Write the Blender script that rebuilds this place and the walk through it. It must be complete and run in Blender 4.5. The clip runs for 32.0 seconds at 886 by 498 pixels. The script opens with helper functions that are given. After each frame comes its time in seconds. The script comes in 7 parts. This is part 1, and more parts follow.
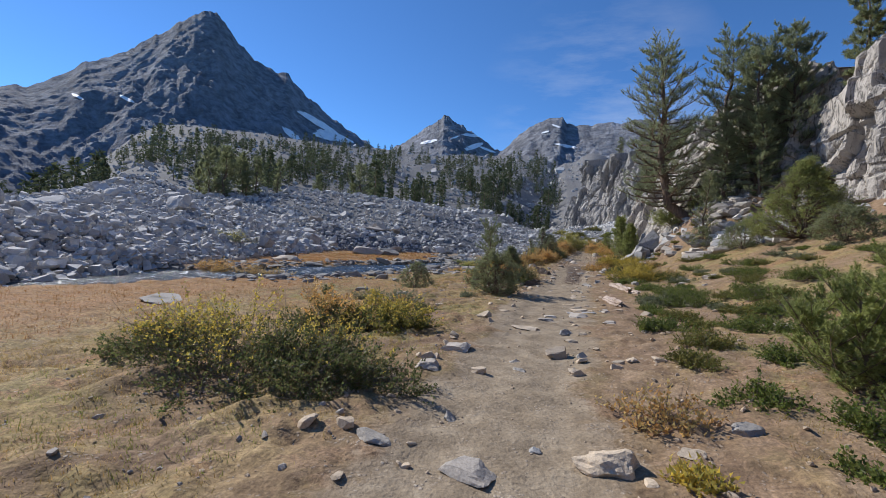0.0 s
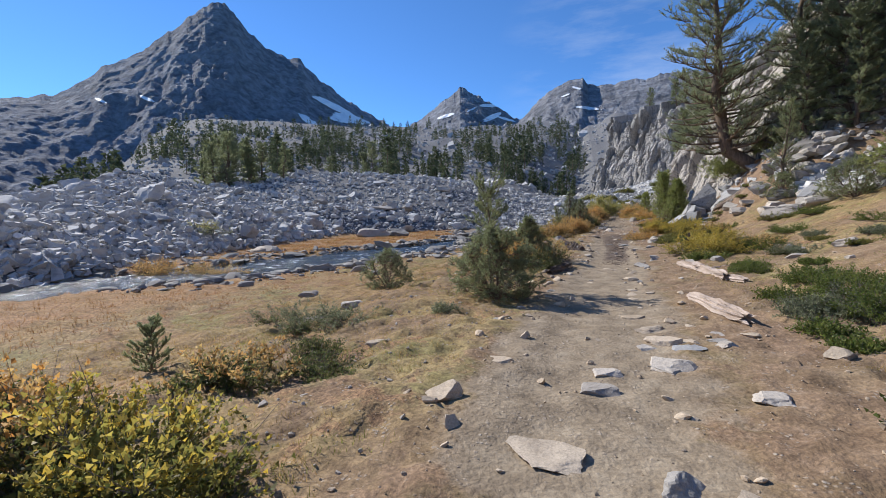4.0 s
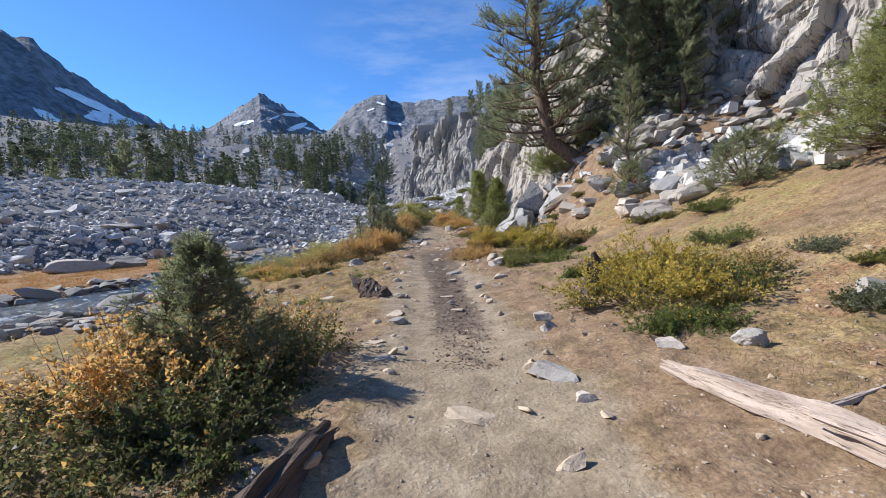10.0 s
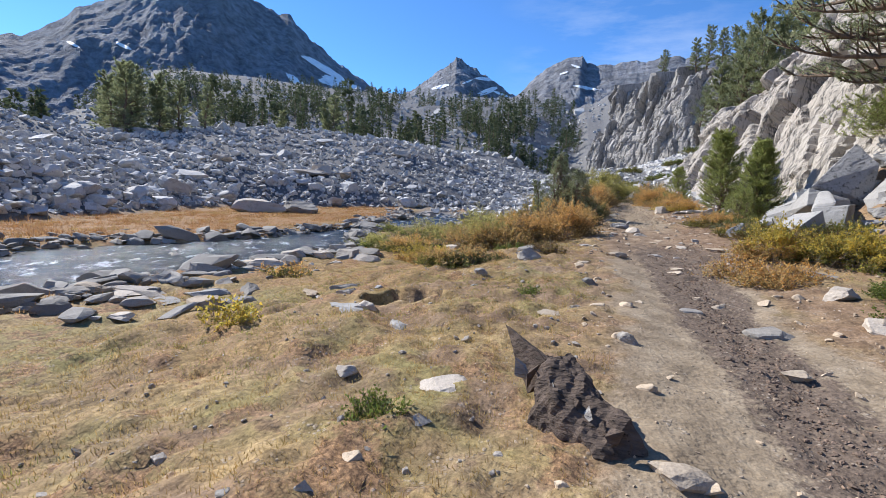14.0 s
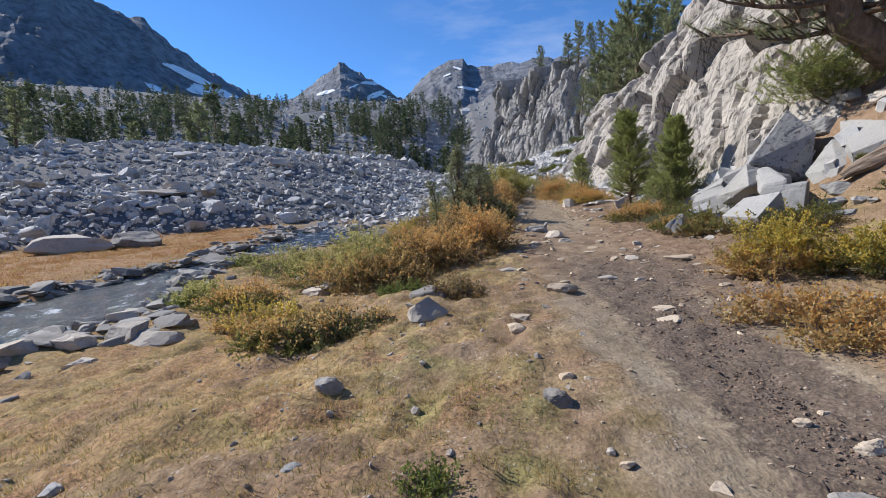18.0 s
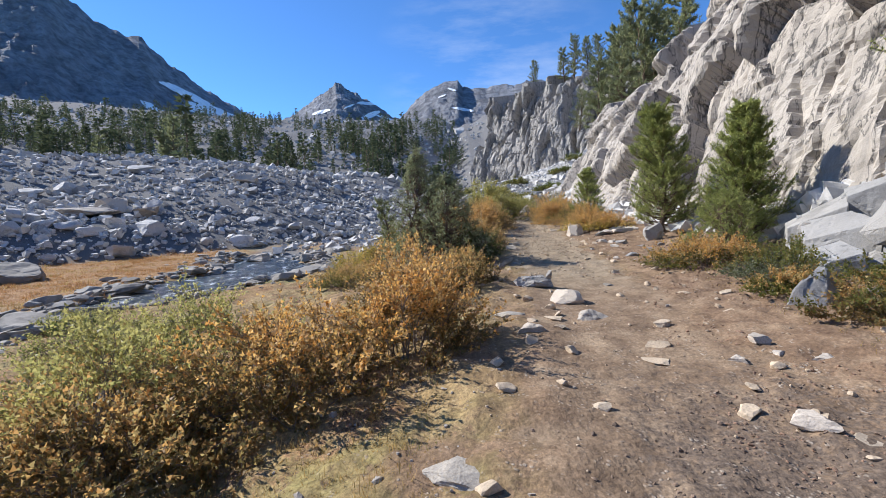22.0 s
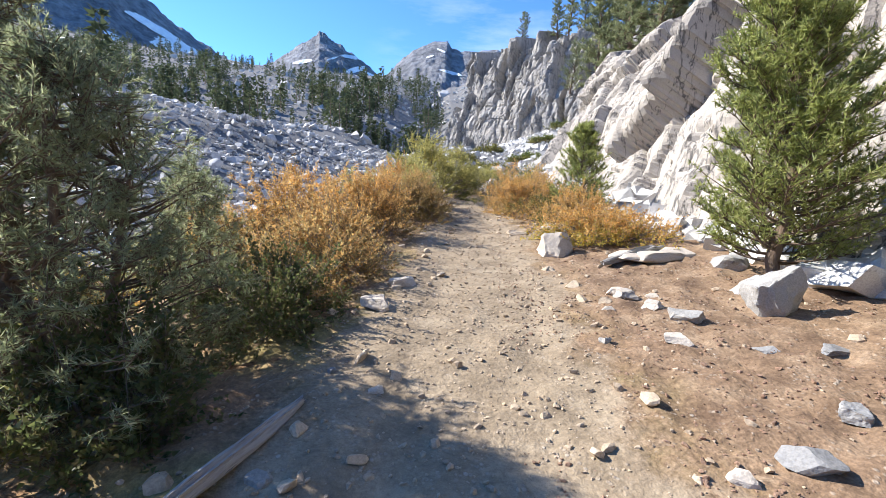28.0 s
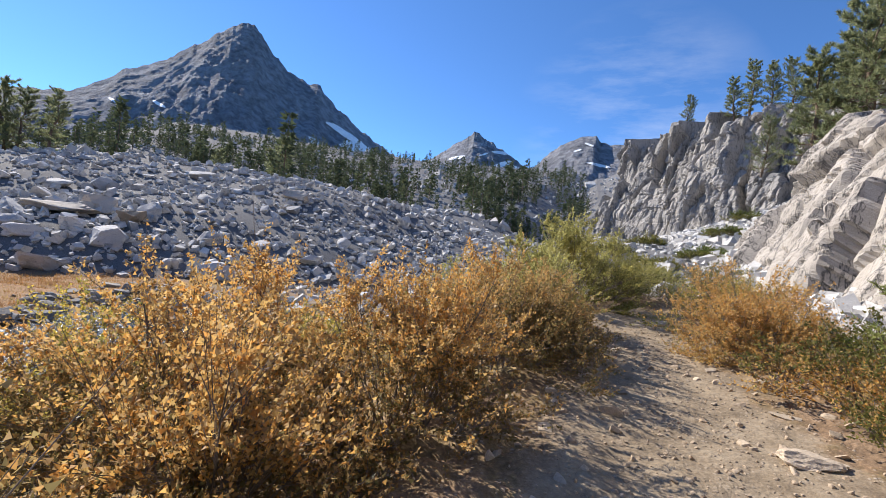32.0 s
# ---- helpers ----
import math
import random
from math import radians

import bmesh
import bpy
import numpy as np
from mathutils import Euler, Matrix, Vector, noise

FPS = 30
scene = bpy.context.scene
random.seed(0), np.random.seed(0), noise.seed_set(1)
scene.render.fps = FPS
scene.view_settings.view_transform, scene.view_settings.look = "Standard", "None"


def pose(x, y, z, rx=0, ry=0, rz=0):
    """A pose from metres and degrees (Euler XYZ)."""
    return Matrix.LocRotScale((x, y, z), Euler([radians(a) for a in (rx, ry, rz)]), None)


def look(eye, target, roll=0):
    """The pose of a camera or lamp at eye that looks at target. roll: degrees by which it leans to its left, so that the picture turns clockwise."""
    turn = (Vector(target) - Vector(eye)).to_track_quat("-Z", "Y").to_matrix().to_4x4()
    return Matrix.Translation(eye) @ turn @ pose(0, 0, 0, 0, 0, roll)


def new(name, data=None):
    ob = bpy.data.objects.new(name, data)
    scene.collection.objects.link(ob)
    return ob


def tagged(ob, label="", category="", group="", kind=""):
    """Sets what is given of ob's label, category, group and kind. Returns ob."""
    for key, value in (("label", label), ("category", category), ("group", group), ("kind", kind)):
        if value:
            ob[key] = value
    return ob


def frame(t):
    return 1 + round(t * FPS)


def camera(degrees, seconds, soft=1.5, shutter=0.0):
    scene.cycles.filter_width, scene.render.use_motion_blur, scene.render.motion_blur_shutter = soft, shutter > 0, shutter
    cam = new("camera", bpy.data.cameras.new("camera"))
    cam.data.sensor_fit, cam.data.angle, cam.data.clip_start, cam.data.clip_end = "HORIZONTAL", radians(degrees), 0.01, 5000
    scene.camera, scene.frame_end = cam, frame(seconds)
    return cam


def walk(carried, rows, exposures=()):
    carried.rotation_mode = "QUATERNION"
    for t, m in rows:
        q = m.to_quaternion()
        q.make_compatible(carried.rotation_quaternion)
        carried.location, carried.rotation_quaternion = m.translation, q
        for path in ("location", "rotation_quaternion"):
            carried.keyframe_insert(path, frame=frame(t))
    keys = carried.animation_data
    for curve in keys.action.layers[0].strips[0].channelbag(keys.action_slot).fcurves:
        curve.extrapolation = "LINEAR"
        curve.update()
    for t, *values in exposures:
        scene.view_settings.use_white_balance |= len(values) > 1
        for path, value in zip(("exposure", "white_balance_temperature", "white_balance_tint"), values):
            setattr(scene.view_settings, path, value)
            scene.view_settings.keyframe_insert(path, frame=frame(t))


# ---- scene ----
cam = camera(91.58, 32.0, soft=0.85)
# seconds, place, heading, tilt, lean
PATH = [
    (0, pose(0.000, -0.000, 1.500, 0, 0, 14.68) @ pose(0, 0, 0, 89.05, 0, 0) @ pose(0, 0, 0, 0, 0, 3.24)),
    (0.5, pose(-0.101, 0.695, 1.465, 0, 0, 12.48) @ pose(0, 0, 0, 88.25, 0, 0) @ pose(0, 0, 0, 0, 0, 2.61)),
    (1, pose(-0.140, 1.400, 1.449, 0, 0, 10.46) @ pose(0, 0, 0, 88.08, 0, 0) @ pose(0, 0, 0, 0, 0, 0.61)),
    (1.5, pose(-0.170, 2.027, 1.440, 0, 0, 11.19) @ pose(0, 0, 0, 87.59, 0, 0) @ pose(0, 0, 0, 0, 0, -0.99)),
    (2, pose(-0.203, 2.659, 1.489, 0, 0, 18.58) @ pose(0, 0, 0, 87.50, 0, 0) @ pose(0, 0, 0, 0, 0, -1.32)),
    (2.5, pose(-0.275, 3.330, 1.464, 0, 0, 21.45) @ pose(0, 0, 0, 86.81, 0, 0) @ pose(0, 0, 0, 0, 0, -0.74)),
    (4.5, pose(-0.275, 6.379, 1.484, 0, 0, 13.40) @ pose(0, 0, 0, 85.28, 0, 0) @ pose(0, 0, 0, 0, 0, -0.83)),
    (5, pose(-0.368, 7.212, 1.443, 0, 0, 6.77) @ pose(0, 0, 0, 84.97, 0, 0) @ pose(0, 0, 0, 0, 0, -1.49)),
    (5.5, pose(-0.433, 8.018, 1.445, 0, 0, 5.98) @ pose(0, 0, 0, 84.87, 0, 0) @ pose(0, 0, 0, 0, 0, -3.88)),
    (6, pose(-0.545, 8.821, 1.434, 0, 0, 3.91) @ pose(0, 0, 0, 84.18, 0, 0) @ pose(0, 0, 0, 0, 0, -4.54)),
    (6.5, pose(-0.570, 9.646, 1.425, 0, 0, 3.67) @ pose(0, 0, 0, 83.81, 0, 0) @ pose(0, 0, 0, 0, 0, -4.47)),
    (7, pose(-0.570, 10.468, 1.382, 0, 0, 1.78) @ pose(0, 0, 0, 83.28, 0, 0) @ pose(0, 0, 0, 0, 0, -3.61)),
    (7.5, pose(-0.463, 11.251, 1.382, 0, 0, 0.01) @ pose(0, 0, 0, 83.19, 0, 0) @ pose(0, 0, 0, 0, 0, -2.28)),
    (8, pose(-0.418, 12.013, 1.401, 0, 0, -2.99) @ pose(0, 0, 0, 83.51, 0, 0) @ pose(0, 0, 0, 0, 0, -3.59)),
    (8.5, pose(-0.311, 12.793, 1.415, 0, 0, -5.70) @ pose(0, 0, 0, 84.80, 0, 0) @ pose(0, 0, 0, 0, 0, -3.55)),
    (9, pose(-0.224, 13.616, 1.423, 0, 0, -5.90) @ pose(0, 0, 0, 86.23, 0, 0) @ pose(0, 0, 0, 0, 0, -4.36)),
    (9.5, pose(-0.106, 14.434, 1.433, 0, 0, -5.95) @ pose(0, 0, 0, 86.34, 0, 0) @ pose(0, 0, 0, 0, 0, -2.07)),
    (10, pose(-0.022, 15.245, 1.465, 0, 0, -6.10) @ pose(0, 0, 0, 86.54, 0, 0) @ pose(0, 0, 0, 0, 0, -3.17)),
    (10.5, pose(0.057, 16.062, 1.455, 0, 0, -6.10) @ pose(0, 0, 0, 86.41, 0, 0) @ pose(0, 0, 0, 0, 0, -3.03)),
    (11, pose(0.044, 16.824, 1.484, 0, 0, -4.77) @ pose(0, 0, 0, 86.21, 0, 0) @ pose(0, 0, 0, 0, 0, -2.04)),
    (11.5, pose(0.030, 17.625, 1.480, 0, 0, 3.57) @ pose(0, 0, 0, 85.96, 0, 0) @ pose(0, 0, 0, 0, 0, -2.41)),
    (12, pose(-0.041, 18.506, 1.489, 0, 0, 9.95) @ pose(0, 0, 0, 86.12, 0, 0) @ pose(0, 0, 0, 0, 0, -2.54)),
    (12.5, pose(-0.178, 19.386, 1.431, 0, 0, 5.59) @ pose(0, 0, 0, 84.83, 0, 0) @ pose(0, 0, 0, 0, 0, -3.04)),
    (13, pose(-0.329, 20.142, 1.465, 0, 0, 5.39) @ pose(0, 0, 0, 84.58, 0, 0) @ pose(0, 0, 0, 0, 0, -3.00)),
    (13.5, pose(-0.500, 20.807, 1.462, 0, 0, 4.03) @ pose(0, 0, 0, 83.61, 0, 0) @ pose(0, 0, 0, 0, 0, -1.91)),
    (14, pose(-0.694, 21.508, 1.476, 0, 0, 16.27) @ pose(0, 0, 0, 82.47, 0, 0) @ pose(0, 0, 0, 0, 0, 2.59)),
    (14.5, pose(-0.997, 22.151, 1.556, 0, 0, 37.42) @ pose(0, 0, 0, 82.13, 0, 0) @ pose(0, 0, 0, 0, 0, 2.28)),
    (16.5, pose(-1.359, 24.172, 1.575, 0, 0, 42.76) @ pose(0, 0, 0, 84.33, 0, 0) @ pose(0, 0, 0, 0, 0, -1.07)),
    (17, pose(-1.464, 24.653, 1.609, 0, 0, 27.11) @ pose(0, 0, 0, 83.70, 0, 0) @ pose(0, 0, 0, 0, 0, -2.67)),
    (17.5, pose(-1.265, 25.187, 1.628, 0, 0, 15.11) @ pose(0, 0, 0, 83.42, 0, 0) @ pose(0, 0, 0, 0, 0, -3.36)),
    (18, pose(-0.934, 25.770, 1.644, 0, 0, 3.67) @ pose(0, 0, 0, 82.94, 0, 0) @ pose(0, 0, 0, 0, 0, -2.38)),
    (18.5, pose(-0.617, 26.416, 1.645, 0, 0, -5.31) @ pose(0, 0, 0, 82.76, 0, 0) @ pose(0, 0, 0, 0, 0, -1.57)),
    (19, pose(-0.347, 26.960, 1.687, 0, 0, -6.39) @ pose(0, 0, 0, 83.49, 0, 0) @ pose(0, 0, 0, 0, 0, -1.77)),
    (19.5, pose(-0.185, 27.587, 1.704, 0, 0, -8.46) @ pose(0, 0, 0, 83.33, 0, 0) @ pose(0, 0, 0, 0, 0, -0.93)),
    (20, pose(-0.097, 28.231, 1.700, 0, 0, -3.28) @ pose(0, 0, 0, 83.61, 0, 0) @ pose(0, 0, 0, 0, 0, -1.12)),
    (20.5, pose(-0.015, 28.990, 1.690, 0, 0, -3.22) @ pose(0, 0, 0, 83.21, 0, 0) @ pose(0, 0, 0, 0, 0, -1.52)),
    (21, pose(0.045, 29.796, 1.726, 0, 0, -2.55) @ pose(0, 0, 0, 83.77, 0, 0) @ pose(0, 0, 0, 0, 0, -0.14)),
    (21.5, pose(-0.090, 30.667, 1.739, 0, 0, -0.62) @ pose(0, 0, 0, 84.78, 0, 0) @ pose(0, 0, 0, 0, 0, -0.62)),
    (22, pose(-0.118, 31.400, 1.770, 0, 0, 2.82) @ pose(0, 0, 0, 85.42, 0, 0) @ pose(0, 0, 0, 0, 0, -1.96)),
    (22.5, pose(0.018, 32.127, 1.757, 0, 0, -8.94) @ pose(0, 0, 0, 85.19, 0, 0) @ pose(0, 0, 0, 0, 0, -1.66)),
    (23, pose(0.230, 32.760, 1.708, 0, 0, -26.43) @ pose(0, 0, 0, 82.77, 0, 0) @ pose(0, 0, 0, 0, 0, -1.43)),
    (23.5, pose(0.513, 33.340, 1.735, 0, 0, -31.22) @ pose(0, 0, 0, 82.47, 0, 0) @ pose(0, 0, 0, 0, 0, -2.33)),
    (24, pose(0.828, 33.984, 1.737, 0, 0, -39.13) @ pose(0, 0, 0, 81.24, 0, 0) @ pose(0, 0, 0, 0, 0, 0.04)),
    (24.5, pose(1.160, 34.657, 1.839, 0, 0, -36.05) @ pose(0, 0, 0, 80.72, 0, 0) @ pose(0, 0, 0, 0, 0, 1.37)),
    (25, pose(1.296, 35.322, 1.806, 0, 0, -33.04) @ pose(0, 0, 0, 81.14, 0, 0) @ pose(0, 0, 0, 0, 0, 2.19)),
    (25.5, pose(1.432, 35.984, 1.842, 0, 0, -21.92) @ pose(0, 0, 0, 81.12, 0, 0) @ pose(0, 0, 0, 0, 0, 1.31)),
    (27.5, pose(2.061, 39.141, 1.975, 0, 0, -7.89) @ pose(0, 0, 0, 79.95, 0, 0) @ pose(0, 0, 0, 0, 0, 2.13)),
    (28, pose(1.959, 39.951, 2.010, 0, 0, -0.32) @ pose(0, 0, 0, 81.07, 0, 0) @ pose(0, 0, 0, 0, 0, 2.59)),
    (28.5, pose(1.863, 40.717, 2.059, 0, 0, 10.69) @ pose(0, 0, 0, 81.39, 0, 0) @ pose(0, 0, 0, 0, 0, 3.59)),
    (29, pose(1.717, 41.429, 2.192, 0, 0, 15.84) @ pose(0, 0, 0, 85.19, 0, 0) @ pose(0, 0, 0, 0, 0, 3.24)),
    (29.5, pose(1.643, 42.168, 2.181, 0, 0, 21.14) @ pose(0, 0, 0, 87.07, 0, 0) @ pose(0, 0, 0, 0, 0, 3.75)),
    (30, pose(1.618, 42.855, 2.244, 0, 0, 23.89) @ pose(0, 0, 0, 89.92, 0, 0) @ pose(0, 0, 0, 0, 0, 5.86)),
    (30.5, pose(1.602, 43.505, 2.290, 0, 0, 24.48) @ pose(0, 0, 0, 91.94, 0, 0) @ pose(0, 0, 0, 0, 0, 6.60)),
    (31, pose(1.628, 44.082, 2.300, 0, 0, 24.44) @ pose(0, 0, 0, 92.70, 0, 0) @ pose(0, 0, 0, 0, 0, 5.99)),
    (31.5, pose(1.648, 44.630, 2.283, 0, 0, 21.24) @ pose(0, 0, 0, 92.53, 0, 0) @ pose(0, 0, 0, 0, 0, 5.73)),
    (32, pose(1.782, 45.115, 2.266, 0, 0, 18.48) @ pose(0, 0, 0, 91.10, 0, 0) @ pose(0, 0, 0, 0, 0, 6.01)),
]
walk(cam, PATH, ((0, 0.2, 6400, 10), (1, 0.68, 6400, 10), (2, 0.45, 6400, 10), (5, 0.4, 6400, 10), (6, 0.55, 6400, 10), (7, 0.65, 6400, 10), (8, 0.65, 6400, 10), (9, 0.7, 6400, 10), (10, 0.65, 6400, 10), (11, 0.85, 6400, 10), (12, 0.72, 6400, 10), (13, 0.75, 6400, 10), (14, 0.7, 6400, 10), (16.5, 0.15, 6800, 10), (17, 0.12, 6800, 10), (18, 0.45, 6400, 10), (19, 0.85, 6400, 10), (20, 0.8, 6400, 10), (21, 0.82, 6400, 10), (22, 0.68, 6400, 10), (23, 0.88, 6400, 10), (24, 0.7, 6400, 10), (25, 0.75, 6400, 10), (28, 1.25, 6500, 10), (29, 0.92, 6400, 10), (30, 0.6, 6900, 14), (31, 0.55, 6900, 14), (32, 0.72, 6800, 12)))

# ---- world and sun ----
SUN_AZ, SUN_EL = radians(-71), radians(37)
world = bpy.data.worlds.new("sky")
scene.world = world
world.use_nodes = True
wn, wl = world.node_tree.nodes, world.node_tree.links
wn.clear()
sky = wn.new("ShaderNodeTexSky")
sky.sky_type, sky.sun_disc = "NISHITA", False
sky.sun_elevation, sky.sun_rotation = SUN_EL, SUN_AZ
sky.altitude, sky.air_density, sky.dust_density, sky.ozone_density = 2600, 1.0, 0.1, 4.0
bg = wn.new("ShaderNodeBackground")
bg.inputs[1].default_value = 0.125
wo = wn.new("ShaderNodeOutputWorld")
clear = wn.new("ShaderNodeMix")
clear.data_type, clear.blend_type = "RGBA", "MULTIPLY"
clear.inputs[0].default_value = 1.0
clear.inputs[7].default_value = (0.56, 0.86, 1.12, 1)
wl.new(sky.outputs[0], clear.inputs[6])
# thin cirrus
way = wn.new("ShaderNodeTexCoord")
drift = wn.new("ShaderNodeMapping")
drift.inputs["Scale"].default_value, drift.inputs["Rotation"].default_value = (1.6, 5.0, 7.0), (0.0, 0.0, 0.6)
wl.new(way.outputs["Generated"], drift.inputs[0])
wisp = wn.new("ShaderNodeTexNoise")
wisp.inputs["Scale"].default_value, wisp.inputs["Detail"].default_value, wisp.inputs["Roughness"].default_value = 1.3, 7, 0.62
wl.new(drift.outputs[0], wisp.inputs["Vector"])
thin = wn.new("ShaderNodeMapRange")
thin.inputs[1].default_value, thin.inputs[2].default_value, thin.inputs[4].default_value = 0.42, 0.75, 0.4
wl.new(wisp.outputs["Fac"], thin.inputs[0])
cloud = wn.new("ShaderNodeMix")
cloud.data_type = "RGBA"
cloud.inputs[7].default_value = (5.5, 5.8, 6.2, 1)
near = wn.new("ShaderNodeVectorMath")
near.operation = "DOT_PRODUCT"
near.inputs[1].default_value = (math.sin(radians(4)) * math.cos(radians(17)), math.cos(radians(4)) * math.cos(radians(17)), math.sin(radians(17)))
wl.new(way.outputs["Generated"], near.inputs[0])
patch = wn.new("ShaderNodeMapRange")
patch.inputs[1].default_value, patch.inputs[2].default_value = 0.968, 0.998
wl.new(near.outputs["Value"], patch.inputs[0])
veil = wn.new("ShaderNodeMath")
veil.operation = "MULTIPLY"
wl.new(thin.outputs[0], veil.inputs[0])
wl.new(patch.outputs[0], veil.inputs[1])
wl.new(veil.outputs[0], cloud.inputs[0])
wl.new(clear.outputs[2], cloud.inputs[6])
wl.new(cloud.outputs[2], bg.inputs[0])
wl.new(bg.outputs[0], wo.inputs[0])
sun_way = Vector((math.sin(SUN_AZ) * math.cos(SUN_EL), math.cos(SUN_AZ) * math.cos(SUN_EL), math.sin(SUN_EL)))
sun_data = bpy.data.lights.new("sun", "SUN")
sun_data.energy, sun_data.angle, sun_data.color = 4.4, radians(0.55), (1.0, 0.96, 0.90)
sun = new("sun", sun_data)
sun.matrix_world = look(sun_way * 200, (0, 0, 0))


# ---- mesh helpers ----
def mesh_np(name, V, F, mats, smooth=False, slots=None):
    """A mesh from arrays of corners and of triangles or quads."""
    V, F = np.asarray(V, np.float32), np.asarray(F, np.int32)
    me = bpy.data.meshes.new(name)
    n, k = F.shape
    me.vertices.add(len(V))
    me.vertices.foreach_set("co", V.ravel())
    me.loops.add(n * k)
    me.loops.foreach_set("vertex_index", F.ravel())
    me.polygons.add(n)
    me.polygons.foreach_set("loop_start", np.arange(0, n * k, k, dtype=np.int32))
    if slots is not None:
        me.polygons.foreach_set("material_index", np.asarray(slots, np.int32))
    me.update(calc_edges=True)
    me.polygons.foreach_set("use_smooth", np.full(n, bool(smooth)))
    for m in mats if isinstance(mats, (list, tuple)) else (mats,):
        me.materials.append(m)
    return me


def part(name, me, parent, label=""):
    ob = new(name, me)
    ob.parent = parent
    return tagged(ob, label)


def join_np(chunks):
    """Many (V, F) pairs as one."""
    Vs, Fs, at = [], [], 0
    for V, F in chunks:
        Vs.append(V)
        Fs.append(F + at)
        at += len(V)
    return np.concatenate(Vs), np.concatenate(Fs)


def tube(points, radii, sides=6):
    """A tapered tube along points, as (V, F) with quads."""
    P, n = np.asarray(points, float), len(points)
    T = np.gradient(P, axis=0)
    T /= np.linalg.norm(T, axis=1)[:, None] + 1e-9
    ref = np.where(np.abs(T[:, 2:3]) > 0.9, [[1.0, 0, 0]], [[0, 0, 1.0]])
    A = np.cross(T, ref)
    A /= np.linalg.norm(A, axis=1)[:, None] + 1e-9
    B = np.cross(T, A)
    w = np.linspace(0, 2 * np.pi, sides, endpoint=False)
    V = P[:, None] + np.asarray(radii)[:, None, None] * (np.cos(w)[None, :, None] * A[:, None] + np.sin(w)[None, :, None] * B[:, None])
    i, j = np.meshgrid(np.arange(n - 1), np.arange(sides), indexing="ij")
    a, b = i * sides + j, i * sides + (j + 1) % sides
    return V.reshape(-1, 3), np.stack([a, b, b + sides, a + sides], -1).reshape(-1, 4)


def hashed(I, k):
    """A number from 0 to 1 for each whole-numbered place."""
    v = np.sin(I @ np.array([127.1, 311.7, 74.7]) + k * 61.3) * 43758.5453
    return v - np.floor(v)


def cells(P, seed):
    """Cell noise: a random number of the nearest cell, and how far the cell's border is, and the cell's own tilted plane."""
    I = np.floor(P)
    best, second, val, tip = np.full(len(P), 9.0), np.full(len(P), 9.0), np.zeros(len(P)), np.zeros(len(P))
    for dx in (-1, 0, 1):
        for dy in (-1, 0, 1):
            for dz in (-1, 0, 1):
                C = I + (dx, dy, dz)
                Q = C + np.stack([hashed(C, seed + q) for q in (1, 2, 3)], -1)
                d = np.linalg.norm(Q - P, axis=1)
                near = d < best
                second = np.where(near, best, np.minimum(second, d))
                val = np.where(near, hashed(C, seed + 7), val)
                slope = sum((hashed(C, seed + 11 + q) - 0.5) * (P - Q)[:, q] for q in range(3))
                tip = np.where(near, slope, tip)
                best = np.where(near, d, best)
    return val, second - best, tip


def smooth_noise(P, seed):
    """Value noise from 0 to 1."""
    I, f = np.floor(P), P - np.floor(P)
    f = f * f * (3 - 2 * f)
    out = 0
    for dx in (0, 1):
        for dy in (0, 1):
            for dz in (0, 1):
                w = (f[:, 0] if dx else 1 - f[:, 0]) * (f[:, 1] if dy else 1 - f[:, 1]) * (f[:, 2] if dz else 1 - f[:, 2])
                out = out + w * hashed(I + (dx, dy, dz), seed)
    return out


def fractal(P, seed, octaves=4, gain=0.5):
    out, a, total = 0, 1.0, 0.0
    for o in range(octaves):
        out = out + a * smooth_noise(P * 2.03 ** o + o * 17.3, seed + o)
        total += a
        a *= gain
    return out / total


# ---- the lie of the land ----
def step(a, b, x):
    t = np.clip((x - a) / (b - a), 0, 1)
    return t * t * (3 - 2 * t)


def trail_z(y):
    return np.where(y < 50, 0.00095 * np.maximum(0, y - 18) ** 2, 0.973 + 0.0608 * (np.minimum(y, 130) - 50))


def trail_x(y):
    return -0.35 * step(14, 2, y) + 2.45 * step(12, 47, y) + 0.25 * np.sin(np.clip(y - 12, 0, 33) * 0.2) + 0.045 * np.clip(y - 45, 0, 60)


def stream_x(y):
    return -10.8 - 2.4 * step(34, 24, y) - 0.45 * np.maximum(0, 22 - y) + 1.0 * step(43, 49, y) - 0.35 * np.maximum(0, y - 51) + 0.3 * np.sin(0.75 * y)


def stream_half(y):
    return 0.95 + 1.9 * step(41, 31, y) + 1.3 * step(42, 49, y) + 0.16 * np.sin(1.3 * y) + 0.11 * np.sin(2.9 * y + 1)


def talus_depth(x, y):
    """How far a place lies beyond the foot of the talus, in metres."""
    foot = -17 - 0.27 * np.clip(y - 11, -30, 54)
    return np.maximum(foot - x, (y - (80 + x)) / 1.41 - 40 * step(-4, 6, x))


